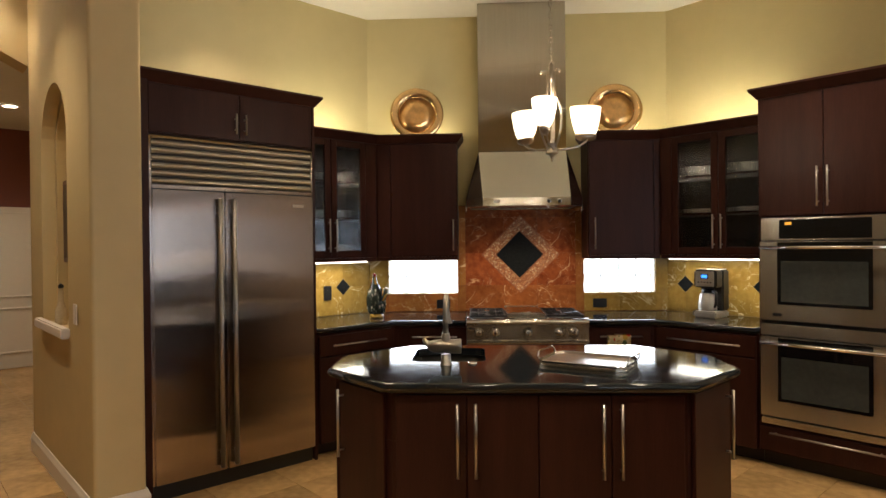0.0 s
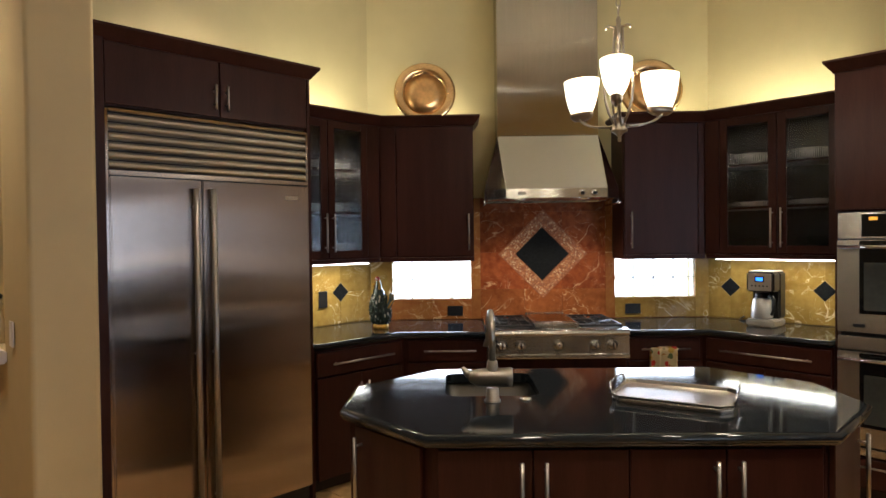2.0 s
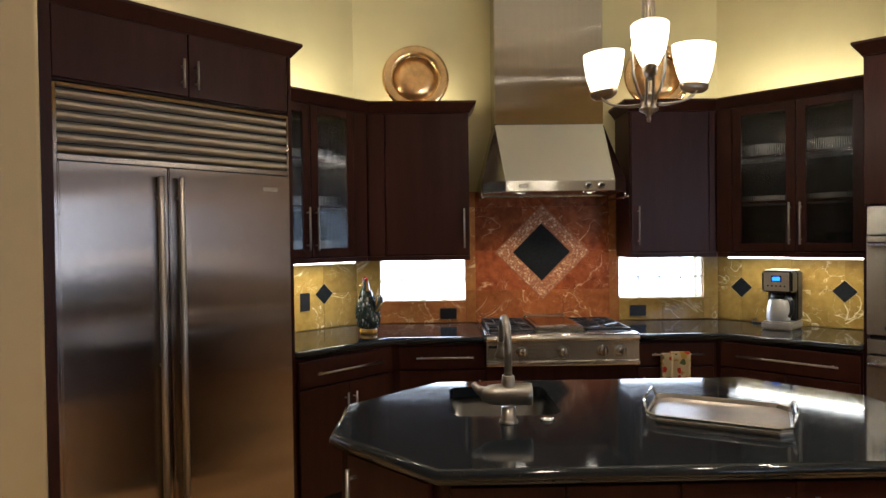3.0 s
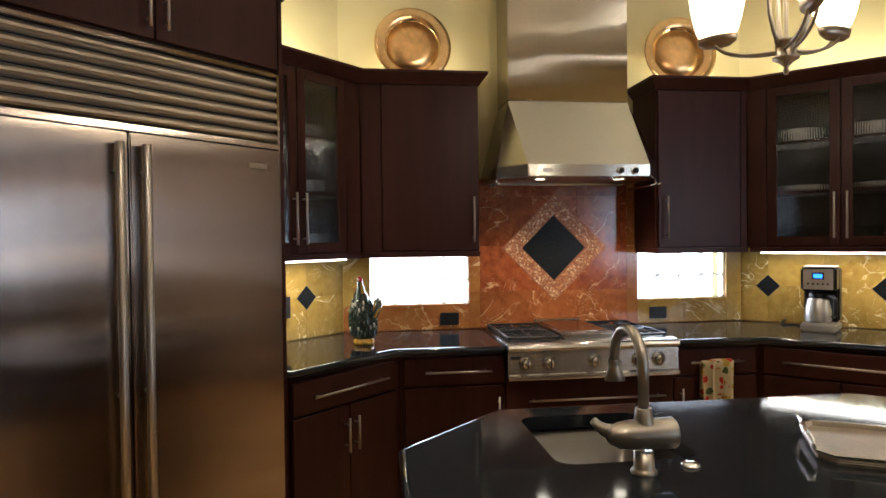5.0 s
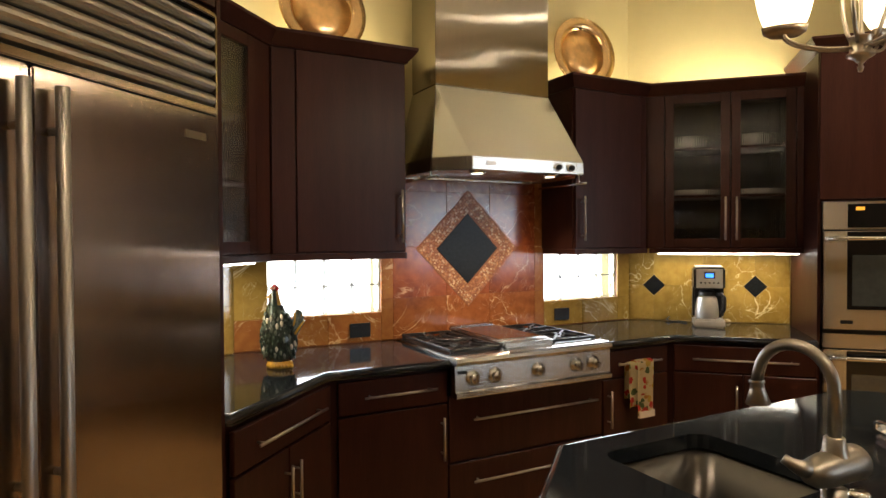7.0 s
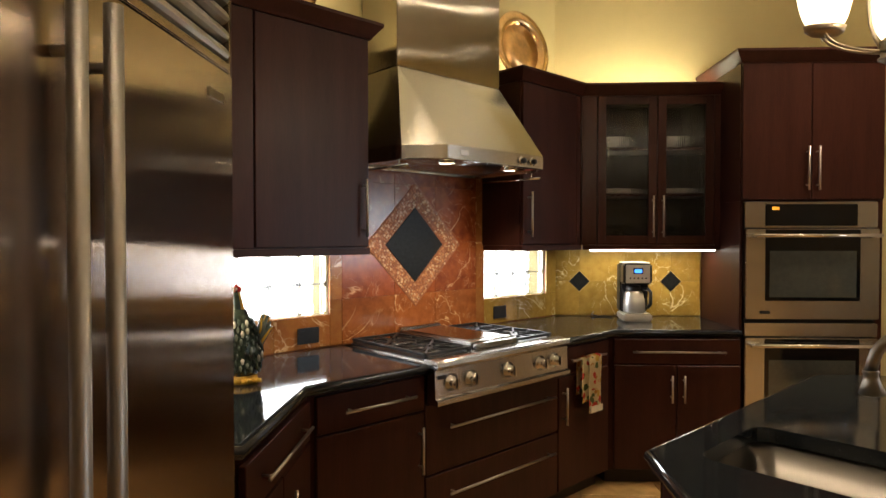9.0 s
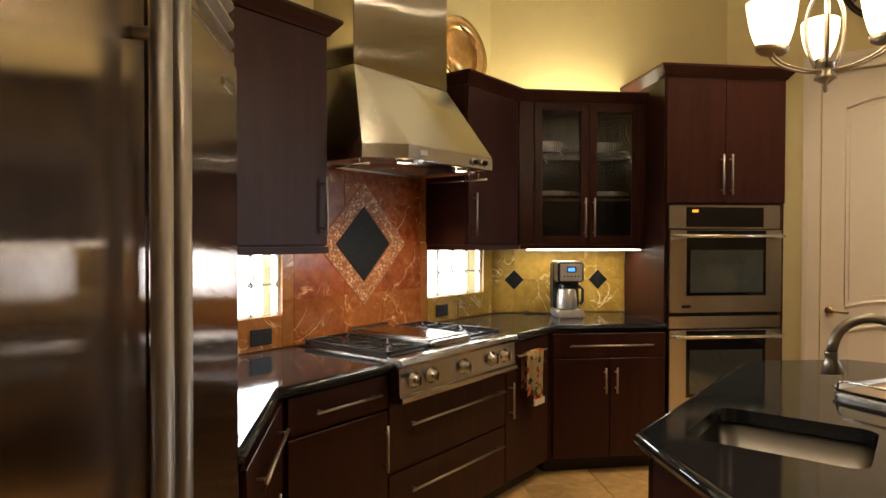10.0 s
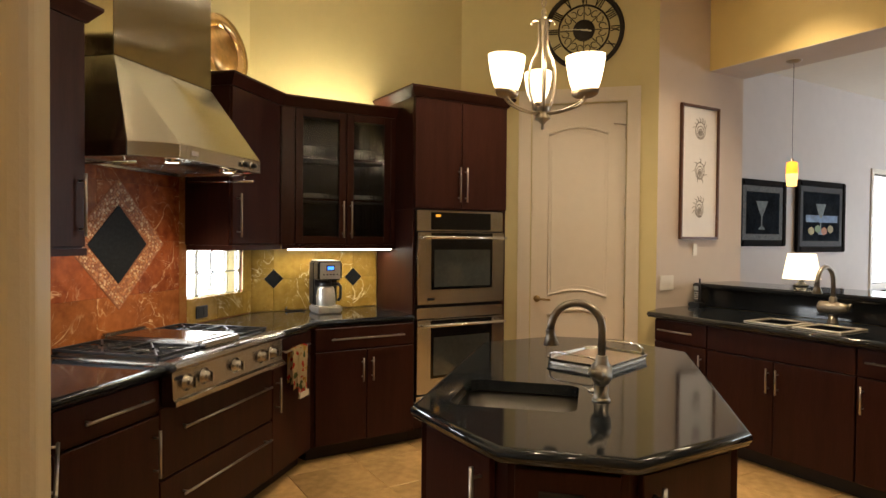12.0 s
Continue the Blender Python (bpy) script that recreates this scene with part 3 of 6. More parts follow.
c = base_cabinet(WL, [(-0.900, YF), (kL.x, kL.y), (-0.012, 0), (-0.900, 0)], [(-0.9, YF + 0.07), (kL.x, kL.y + 0.07), (-0.03, 0), (-0.9, 0)],
                 "dark espresso base cabinet with one drawer and two doors")
front(c, -0.897, kL.x - 0.03, kL.y, 0.715, 0.862, (-0.80, kL.x - 0.12, 0.79, "h"), "drawer_front")
mid = (-0.897 + kL.x - 0.03) / 2
front(c, -0.897, mid, kL.y, 0.105, 0.710, (mid - 0.03, 0.50, 0.655))
front(c, mid, kL.x - 0.03, kL.y, 0.105, 0.710, (mid + 0.03, 0.50, 0.655))

# granite worktops either side of the rangetop
CF = -0.650


def line_corner(W):
    """The point where the range run's counter edge meets an angled run's counter edge, in world plan."""
    o, dx = W @ Vector((0, CF, 0)), (W.to_3x3() @ Vector((1, 0, 0)))
    k = (6.12 + CF - o.y) / dx.y
    return (o.x + dx.x * k, 6.12 + CF)


pR, pL = line_corner(WR), line_corner(WL)

def slab_edge(outer, z0, z1, hole=None):
    """A stone slab over a counter-clockwise plan: a rolled upper edge over a small step, and a hole through it if one is given."""
    b = bmesh.new()
    prof = [(0.022, z0), (0.010, z0), (0.007, z0 + 0.003), (0.007, z0 + 0.009), (0.003, z0 + 0.012), (0.0, z0 + 0.018), (0.0, z0 + 0.023), (0.002, z0 + 0.030), (0.006, z0 + 0.036), (0.012, z1 - 0.001), (0.019, z1)]
    rings = [[b.verts.new((x, y, z)) for x, y in inset(outer, o)] for o, z in prof]
    m = len(outer)
    for r0, r1 in zip(rings, rings[1:]):
        for i in range(m):
            b.faces.new((r0[i], r0[(i + 1) % m], r1[(i + 1) % m], r1[i])).smooth = True
    if hole is None:
        b.faces.new(rings[0][::-1])
        b.faces.new(rings[-1])
        return b
    hr = [[b.verts.new((x, y, z)) for x, y in hole] for z in (z0, z1)]
    h = len(hole)
    for i in range(h):
        b.faces.new((hr[0][i], hr[1][i], hr[1][(i + 1) % h], hr[0][(i + 1) % h]))
    for ring, hole_ring in ((rings[0], hr[0]), (rings[-1], hr[1])):
        es = []
        for loop in (ring, hole_ring):
            for i in range(len(loop)):
                e = b.edges.get((loop[i], loop[(i + 1) % len(loop)]))
                es.append(e or b.edges.new((loop[i], loop[(i + 1) % len(loop)])))
        bmesh.ops.triangle_fill(b, use_beauty=True, edges=es)
    return b


def inset(pts, d):
    """A counter-clockwise polygon, drawn in by d."""
    out = []
    n = len(pts)
    for i in range(n):
        p, q, r = Vector(pts[i - 1]), Vector(pts[i]), Vector(pts[(i + 1) % n])
        a, b = (q - p).normalized(), (r - q).normalized()
        na, nb = Vector((-a.y, a.x)), Vector((-b.y, b.x))
        m = (na + nb).normalized()
        out.append(tuple(q + m * (d / m.dot(na))))
    return out


tagged(part("worktop", slab_edge([(0.462, 6.12 + CF), pR, at(WR, 0.972, CF), at(WR, 0.972, -0.012), (1.247 - 0.005, 6.108), (0.462, 6.108)], 0.875, 0.915), GRANITE),
       "polished black granite worktop with a rounded edge", "worktop", "granite worktops")
tagged(part("worktop", slab_edge([at(WL, -0.902, CF), pL, (-0.462, 6.12 + CF), (-0.462, 6.108), (-1.305 + 0.005, 6.108), at(WL, -0.902, -0.012)], 0.875, 0.915), GRANITE),
       "polished black granite worktop with a rounded edge", "worktop", "granite worktops")

# upper cabinets: range wall
UZ0, UZ1 = 1.366, 2.330
uLx, uRx = -1.192, 1.098


def upper_solid(plan, label, door, handle_x):
    c = thing("wall_cabinet", WB, label, "cabinet", "wall cabinets")
    part("body", prism(plan, UZ0 + 0.03, UZ1), WOOD, c)
    front(c, door[0], door[1], -0.30, 1.400, 2.320, (handle_x, 1.445, 1.70))
    return c


c = upper_solid([(uLx, -0.30), (-0.527, -0.30), (-0.527, 0), (-1.30, 0)], "dark espresso wall cabinet with one flat door", (-1.072, -0.530), -0.563)
part("filler", box(uLx + 0.012, -1.075, -0.315, -0.3, 1.40, 2.32, 0.002), WOOD, c)
part("light_rail", sweep([(-1.19, -0.322), (-0.527, -0.322), (-0.527, -0.02)], [(-0.018, 1.366), (0, 1.366), (0, 1.3955), (-0.018, 1.3955)]), WOOD, c)
c = upper_solid([(0.523, -0.30), (uRx, -0.30), (1.24, 0), (0.523, 0)], "dark espresso wall cabinet with one flat door", (0.530, 1.045), 0.575)
part("filler", box(1.048, uRx - 0.012, -0.315, -0.3, 1.40, 2.32, 0.002), WOOD, c)
part("light_rail", sweep([(0.523, -0.02), (0.523, -0.322), (1.09, -0.322)], [(-0.018, 1.366), (0, 1.366), (0, 1.3955), (-0.018, 1.3955)]), WOOD, c)


def reeded(x0, x1, y, z0, z1, n=22):
    """A pane of reeded glass: a smooth back and a rippled face."""
    b = bmesh.new()
    k = n * 4
    f = []
    for i in range(k + 1):
        x = x0 + (x1 - x0) * i / k
        yy = y - 0.002 - 0.0032 * abs(math.sin(math.pi * i / 4))
        f.append((b.verts.new((x, yy, z0)), b.verts.new((x, yy, z1)), b.verts.new((x, y + 0.002, z0)), b.verts.new((x, y + 0.002, z1))))
    for a, c in zip(f, f[1:]):
        b.faces.new((a[0], c[0], c[1], a[1]))
        b.faces.new((a[2], a[3], c[3], c[2]))
        b.faces.new((a[0], a[2], c[2], c[0]))
        b.faces.new((a[1], c[1], c[3], a[3]))
    for e in (f[0], f[-1]):
        b.faces.new((e[0], e[1], e[3], e[2]))
    return b


def glass_door(parent, x0, x1, y, z0, z1, handle_x):
    g, wst = 0.0025, 0.052
    x0, x1, z0, z1 = x0 + g, x1 - g, z0 + g, z1 - g
    b = box(x0, x0 + wst, y - DOOR_T, y, z0, z1, 0.002, segs=1)
    box(x1 - wst, x1, y - DOOR_T, y, z0, z1, 0.002, b, 1)
    box(x0 + wst, x1 - wst, y - DOOR_T, y, z0, z0 + wst, 0.002, b, 1)
    box(x0 + wst, x1 - wst, y - DOOR_T, y, z1 - wst, z1, 0.002, b, 1)
    d = part("door", b, WOOD, parent, "dark wood frame door with reeded glass")
    p = part("pane", reeded(x0 + wst - 0.004, x1 - wst + 0.004, y - 0.008, z0 + wst - 0.004, z1 - wst + 0.004), FLUTED, d, "clear reeded glass pane")
    p.visible_shadow = False
    bar_handle(d, (handle_x, y - DOOR_T, 1.445), (handle_x, y - DOOR_T, 1.70))
    return d


def glass_cabinet(W, xa, xb, doors, fd, xin, label):
    """A hollow wall cabinet with two reeded-glass doors; xa..xb along the front, xin the inner corner at the wall."""
    c = thing("wall_cabinet", W, label, "cabinet", "wall cabinets")
    t = 0.018
    ia, ib = xin
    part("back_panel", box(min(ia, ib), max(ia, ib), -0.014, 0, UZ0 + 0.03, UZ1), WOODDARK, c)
    for z in (UZ0 + 0.03, UZ1 - t):
        part("panel", prism([(xa, -fd), (xb, -fd), (ib, -0.015), (ia, -0.015)], z, z + t), WOOD, c)
    for a, b in ((xa, ia), (xb, ib)):
        s = t if a == xa else -t
        part("side_panel", prism([(a, -fd), (a + s, -fd), (b + s, -0.015), (b, -0.015)], UZ0 + 0.03 + t, UZ1 - t), WOOD, c)
    for z in (1.70, 1.99):
        part("shelf", prism([(xa + 0.02, -fd + 0.03), (xb - 0.02, -fd + 0.03), (ib - 0.02, -0.016), (ia + 0.02, -0.016)], z, z + 0.018), WOOD, c)
    lo, md, hi = doors
    glass_door(c, lo, md, -fd, 1.400, 2.320, md - 0.03)
    glass_door(c, md, hi, -fd, 1.400, 2.320, md + 0.03)
    return c


kr = WR.inverted() @ Vector((uRx, 5.82, 0))
kl = WL.inverted() @ Vector((uLx, 5.82, 0))
FR_D, FL_D = -kr.y, -kl.y
c = glass_cabinet(WR, kr.x + 0.002, 0.970, (0.215, 0.583, 0.930), FR_D, (0.010, 0.970), "dark espresso wall cabinet with two reeded glass doors and dishes inside")
part("filler", box(kr.x + 0.012, 0.213, -FR_D - 0.015, -FR_D, 1.40, 2.32, 0.002), WOOD, c)
part("filler", box(0.932, 0.969, -FR_D - 0.015, -FR_D, 1.40, 2.32, 0.002), WOOD, c)
part("light_rail", box(kr.x + 0.02, 0.969, -FR_D - 0.022, -FR_D - 0.004, 1.366, 1.3955), WOOD, c)
c = glass_cabinet(WL, -0.900, kl.x - 0.002, (-0.897, -0.576, -0.250), FL_D, (-0.900, -0.010), "dark espresso wall cabinet with two reeded glass doors and cups inside")
part("filler", box(-0.248, kl.x - 0.012, -FL_D - 0.015, -FL_D, 1.40, 2.32, 0.002), WOOD, c)
part("light_rail", box(-0.899, kl.x - 0.02, -FL_D - 0.022, -FL_D - 0.004, 1.366, 1.3955), WOOD, c)

CROWN = [(-0.004, -0.010), (0.004, -0.010), (0.010, 0.0), (0.046, 0.046), (0.046, 0.060), (-0.03, 0.060), (-0.03, -0.010)]


def crown(name, path, z, label):
    return tagged(part(name, sweep(path, [(o, z + h) for o, h in CROWN]), WOOD), label, "moulding", kind="structure")


crown("trim", [at(WL, -0.900, -FL_D - 0.02), (uLx + 0.006, 5.80), (-0.525, 5.80), (-0.525, 6.11)], 2.330, "dark wood crown moulding on the wall cabinets")
crown("trim", [(0.521, 6.11), (0.521, 5.80), (uRx - 0.006, 5.80), at(WR, 0.968, -FR_D - 0.02)], 2.330, "dark wood crown moulding on the wall cabinets")

# tall oven cabinet
c = thing("oven_cabinet", WR, "tall dark espresso cabinet holding the double oven", "cabinet")
part("body", box(0.973, 1.7725, -0.60, -0.012, 1.652, 2.447), WOOD, c)
part("side_panel", box(0.973, 0.988, -0.60, -0.012, 0.10, 1.651), WOOD, c)
part("side_panel", box(1.738, 1.7725, -0.60, -0.012, 0.10, 1.651), WOOD, c)
part("body", box(0.9885, 1.7375, -0.60, -0.012, 0.10, 0.283), WOOD, c)
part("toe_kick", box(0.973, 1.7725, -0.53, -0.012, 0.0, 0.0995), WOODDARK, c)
front(c, 0.975, 1.364, -0.60, 1.657, 2.440, (1.335, 1.71, 1.96))
front(c, 1.364, 1.770, -0.60, 1.657, 2.440, (1.393, 1.71, 1.96))
front(c, 0.975, 1.770, -0.60, 0.110, 0.275, (1.05, 1.69, 0.235, "h"), "drawer_front")
crown("trim", [at(WR, 0.973, -0.012), at(WR, 0.973, -0.62), at(WR, 1.7725, -0.62), at(WR, 1.7725, -0.45)], 2.447, "dark wood crown moulding on the oven cabinet")

# double oven
ov = thing("double_oven", WR @ pose(0.992, -0.602, 0.287), "stainless steel built-in double oven with black glass", "oven")
OW = 0.742
part("body", box(0.01, OW - 0.01, 0.0, 0.55, 0.004, 1.355, 0.0), BLACK, ov)
# opaque grey-green base, with the room's reflection painted into the colour
OVENGLASS = mat("oven_glass_reflection_grey", (0.050, 0.057, 0.056), 0.05, spec=1.0, noise_scale=4.0, amount=0.2)
p = part("control_panel", box(0, OW, -0.022, -0.001, 1.212, 1.358, 0.004), OVENSTEEL, ov)
part("display_glass", box(0.115, OW - 0.115, -0.026, -0.0225, 1.222, 1.345, 0.0015), BLACKGLASS, p, "black glass touch control panel")
part("indicator", box(0.150, 0.190, -0.0272, -0.0262, 1.312, 1.330), glow("amber_indicator", (1.0, 0.45, 0.05), 0.5), p, "small glowing amber indicator")


def oven_door(z0, z1, badge):
    d = part("door", box(0, OW, -0.040, -0.001, z0, z1, 0.004), OVENSTEEL, ov)
    g = part("door_glass", box(0.108, OW - 0.108, -0.043, -0.0405, z0 + 0.105, z1 - 0.004, 0.0012), BLACKGLASS, d, "black glass oven door panel")
    part("window", box(0.130, OW - 0.130, -0.0445, -0.0432, z0 + 0.125, z1 - 0.125, 0.0005), OVENGLASS, g, "dark oven window, greyed as if reflecting the room")
    bm = tube([(0.015, -0.085, z1 - 0.038), (OW - 0.015, -0.085, z1 - 0.038)], 0.011, 14)
    for x in (0.035, OW - 0.035):
        tube([(x, -0.04, z1 - 0.038), (x, -0.085, z1 - 0.038)], 0.008, 10, bm)
    part("handle", bm, CHROME, d, "polished steel bar handle", True)
    if badge:
        part("badge", box(0.078, 0.135, -0.043, -0.0405, z0 + 0.03, z0 + 0.048, 0.001), BLACK, d)
    return d


oven_door(0.690, 1.204, True)
part("vent_trim", box(0, OW, -0.030, -0.001, 0.590, 0.666, 0.004), OVENSTEEL, ov)
oven_door(0.060, 0.582, False)
part("bottom_trim", box(0, OW, -0.030, -0.001, 0.004, 0.046, 0.004), OVENSTEEL, ov)

# refrigerator and its surround
c = thing("fridge_surround", WL, "dark espresso cabinet built round the refrigerator", "cabinet")
part("side_panel", box(-0.922, -0.904, -0.625, -0.012, 0.0, 2.47), WOOD, c)
part("side_panel", box(-2.043, -2.004, -0.640, -0.012, 0.0, 2.47), WOOD, c)
part("body", box(-2.003, -0.923, -0.600, -0.012, 2.166, 2.47), WOOD, c)
front(c, -2.000, -1.446, -0.605, 2.170, 2.465, (-1.478, 2.205, 2.335))
front(c, -1.446, -0.925, -0.605, 2.170, 2.465, (-1.414, 2.205, 2.335))
crown("trim", [at(WL, -2.043, -0.42), at(WL, -2.043, -0.627), at(WL, -0.904, -0.627), at(WL, -0.904, -0.012)], 2.470, "dark wood crown moulding over the refrigerator")
fr = thing("refrigerator", WL @ pose(-2.000, -0.600, 0), "stainless steel built-in side by side refrigerator with top grille", "refrigerator")
FW = 1.074
part("body", box(0.004, FW - 0.004, 0.0, 0.57, 0.02, 2.155), BLACK, fr)
part("toe_plate", box(0.01, FW - 0.01, -0.004, -0.001, 0.0, 0.095, 0.001), BLACK, fr)
SPL = 0.446
for a, b, hx in ((0.012, SPL - 0.003, SPL - 0.045), (SPL + 0.003, FW - 0.012, SPL + 0.045)):
    d = part("door", box(a, b, -0.040, -0.001, 0.100, 1.835, 0.005), STEEL, fr, "brushed stainless steel door")
    bm = tube([(hx, -0.074, 0.13), (hx, -0.074, 1.795)], 0.0145, 16)
    for z in (0.22, 0.96, 1.70):
        tube([(hx, -0.04, z), (hx, -0.074, z)], 0.009, 10, bm)
    part("handle", bm, HANDLESTEEL, d, "long stainless steel tube handle", True)
part("badge", box(FW - 0.16, FW - 0.075, -0.044, -0.0405, 1.755, 1.776, 0.001), NICKEL, fr)
for a, b in ((0.0, 0.012), (FW - 0.012, FW)):
    part("side_trim", box(a, b, -0.030, -0.001, 0.100, 2.150, 0.002), STEEL, fr)
gr = part("grille_frame", box(0.013, FW - 0.013, -0.034, -0.001, 1.842, 1.864, 0.003), STEEL, fr)
part("grille_frame", box(0.013, FW - 0.013, -0.034, -0.001, 2.136, 2.152, 0.003), STEEL, fr)
for i in range(6):
    z = 1.870 + i * 0.0445
    b = bmesh.new()
    lv = [(-0.004, z), (-0.018, z), (-0.029, z + 0.006), (-0.034, z + 0.014), (-0.032, z + 0.024), (-0.024, z + 0.034), (-0.012, z + 0.039), (-0.004, z + 0.039)]
    vs = [b.verts.new((x, y, zz)) for x in (0.014, FW - 0.014) for y, zz in lv]
    n8 = len(lv)
    for k in range(n8):
        b.faces.new((vs[k], vs[(k + 1) % n8], vs[n8 + (k + 1) % n8], vs[n8 + k]))
    b.faces.new(vs[:n8][::-1])
    b.faces.new(vs[n8:])
    part("louver", b, SATIN, fr)

# ---- island ----
OCT = [(-0.773, 3.322), (0.505, 3.322), (0.815, 3.645), (0.815, 3.992), (0.505, 4.327), (-0.762, 4.327), (-1.095, 3.994), (-1.095, 3.645)]


isl = thing("island", pose(0, 0, 0), "octagonal dark espresso kitchen island cabinet", "island")
BODY = inset(OCT, 0.050)
SX0, SX1, SY0, SY1 = -0.716, -0.345, 3.808, 4.216
part("body", prism(BODY, 0.09, 0.66), WOOD, isl)
rim = inset(OCT, 0.051)
n = len(rim)
inner = inset(OCT, 0.058)
b = bmesh.new()
rg = [[b.verts.new((x, y, z)) for x, y in pts] for pts, z in ((rim, 0.6605), (rim, 0.872), (inner, 0.872), (inner, 0.6605))]
for k in range(4):
    for i in range(n):
        b.faces.new((rg[k][i], rg[k][(i + 1) % n], rg[(k + 1) % 4][(i + 1) % n], rg[(k + 1) % 4][i]))
part("apron", b, WOOD, isl)
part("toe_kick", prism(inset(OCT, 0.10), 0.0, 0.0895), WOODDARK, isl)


def face_frame(i):
    """The local frame of the i-th island face: x along it, y inwards."""
    p, q = Vector(BODY[i]), Vector(BODY[(i + 1) % n])
    ang = math.degrees(math.atan2(q.y - p.y, q.x - p.x))
    return pose(p.x, p.y, 0, 0, 0, ang), (q - p).length


def island_front(i, x0, x1, handle, z0=0.10, z1=0.86):
    W, _ = face_frame(i)
    d = part("door", box(x0, x1, -DOOR_T, -0.001, z0, z1, 0.0025, segs=1), WOOD, isl)
    d.matrix_world = W
    if handle:
        bar_handle(d, (handle, -DOOR_T, 0.52), (handle, -DOOR_T, 0.83), r=0.007)


_, fl = face_frame(0)
q4 = (fl - 0.03) / 4
for k in range(4):
    a = 0.015 + k * q4
    island_front(0, a + 0.002, a + q4 - 0.002, (a + q4 - 0.038) if k % 2 == 0 else (a + 0.038))
_, cl = face_frame(1)
island_front(1, 0.03, cl - 0.03, cl - 0.07)
island_front(3, 0.03, cl - 0.03, 0.07)
island_front(5, 0.03, cl - 0.03, cl - 0.07)
island_front(7, 0.03, cl - 0.03, 0.07)
_, el = face_frame(6)
island_front(6, 0.02, el - 0.02, None)
island_front(2, 0.02, el - 0.02, None)
for k in range(4):
    a = 0.015 + k * q4
    island_front(4, a + 0.002, a + q4 - 0.002, (a + q4 - 0.038) if k % 2 == 0 else (a + 0.038))

W6, _ = face_frame(6)
io = thing("wall_plate", W6 @ pose(el * 0.46, -DOOR_T, 0.765), "black plastic outlet plate on the end of the island", "wall plate", "wall plates")
part("plate", box(-0.058, 0.058, -0.008, -0.001, -0.04, 0.04, 0.002), BLACK, io)
for x in (-0.027, 0.027):
    part("socket", box(x - 0.016, x + 0.016, -0.0105, -0.0085, -0.024, 0.024, 0.002), BLACK, io)

# the island's granite top, with the sink cut out
def rounded(x0, x1, y0, y1, r, k=5):
    pts = []
    for cx, cy, a0 in ((x1 - r, y1 - r, 0), (x0 + r, y1 - r, 90), (x0 + r, y0 + r, 180), (x1 - r, y0 + r, 270)):
        for i in range(k + 1):
            a = radians(a0 + 90 * i / k)
            pts.append((cx + r * math.cos(a), cy + r * math.sin(a)))
    return pts


tagged(part("island_worktop", slab_edge(OCT, 0.875, 0.915, rounded(SX0, SX1, SY0, SY1, 0.05)), GRANITE),
       "polished black granite octagonal island worktop with sink cutout", "worktop", "granite worktops")
# sink bowl
b = bmesh.new()
hole = rounded(SX0 - 0.006, SX1 + 0.006, SY0 - 0.006, SY1 + 0.006, 0.055)
low = rounded(SX0 + 0.012, SX1 - 0.012, SY0 + 0.012, SY1 - 0.012, 0.06)
bot = rounded(SX0 + 0.035, SX1 - 0.035, SY0 + 0.035, SY1 - 0.035, 0.045)
rings = [[b.verts.new((x, y, z)) for x, y in pts] for pts, z in ((rounded(SX0 - 0.02, SX1 + 0.02, SY0 - 0.02, SY1 + 0.02, 0.06), 0.8738), (hole, 0.8738), (low, 0.735), (bot, 0.715))]
h = len(hole)
for r0, r1 in zip(rings, rings[1:]):
    for i in range(h):
        b.faces.new((r0[i], r0[(i + 1) % h], r1[(i + 1) % h], r1[i]))
b.faces.new(rings[-1])
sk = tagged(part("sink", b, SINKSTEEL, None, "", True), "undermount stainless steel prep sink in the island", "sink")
part("drain", lathe([(0.0, 0.7185), (0.035, 0.7185), (0.042, 0.7162), (0.042, 0.7152)], 20, None, Matrix.Translation(((SX0 + SX1) / 2, (SY0 + SY1) / 2, 0))), CHROME, sk)

# ---- range hood ----
hood = thing("range_hood", WB, "brushed stainless steel chimney range hood with chamfered front", "range hood")
HT = [(-0.352, -0.016), (-0.352, -0.297), (0.357, -0.297), (0.357, -0.016)]
HB = [(-0.457, -0.016), (-0.457, -0.455), (-0.322, -0.610), (0.342, -0.610), (0.457, -0.455), (0.457, -0.016)]
b = bmesh.new()
vt = [b.verts.new((x, y, 2.245)) for x, y in HT]
v1 = [b.verts.new((x, y, 1.850)) for x, y in HB]
v0 = [b.verts.new((x, y, 1.785)) for x, y in HB]
for f in ((vt[0], vt[1], v1[1], v1[0]), (vt[1], v1[2], v1[1]), (vt[1], vt[2], v1[3], v1[2]), (vt[2], v1[4], v1[3]), (vt[2], vt[3], v1[5], v1[4]), (vt[3], vt[0], v1[0], v1[5])):
    b.faces.new(f)
for i in range(6):
    b.faces.new((v1[i], v1[(i + 1) % 6], v0[(i + 1) % 6], v0[i]))
b.faces.new(vt)
# recessed underside
vi = [b.verts.new((x * 0.93, y * 0.93 - 0.02, 1.785)) for x, y in HB]
vj = [b.verts.new((x * 0.92, y * 0.92 - 0.025, 1.80)) for x, y in HB]
for i in range(6):
    b.faces.new((v0[i], v0[(i + 1) % 6], vi[(i + 1) % 6], vi[i]))
    b.faces.new((vi[i], vi[(i + 1) % 6], vj[(i + 1) % 6], vj[i]))
b.faces.new(vj)
bmesh.ops.recalc_face_normals(b, faces=b.faces)
bmesh.ops.bevel(b, geom=[e for e in b.edges], offset=0.003, segments=1, affect="EDGES", clamp_overlap=True)
canopy = part("canopy", b, HOODSTEEL, hood)
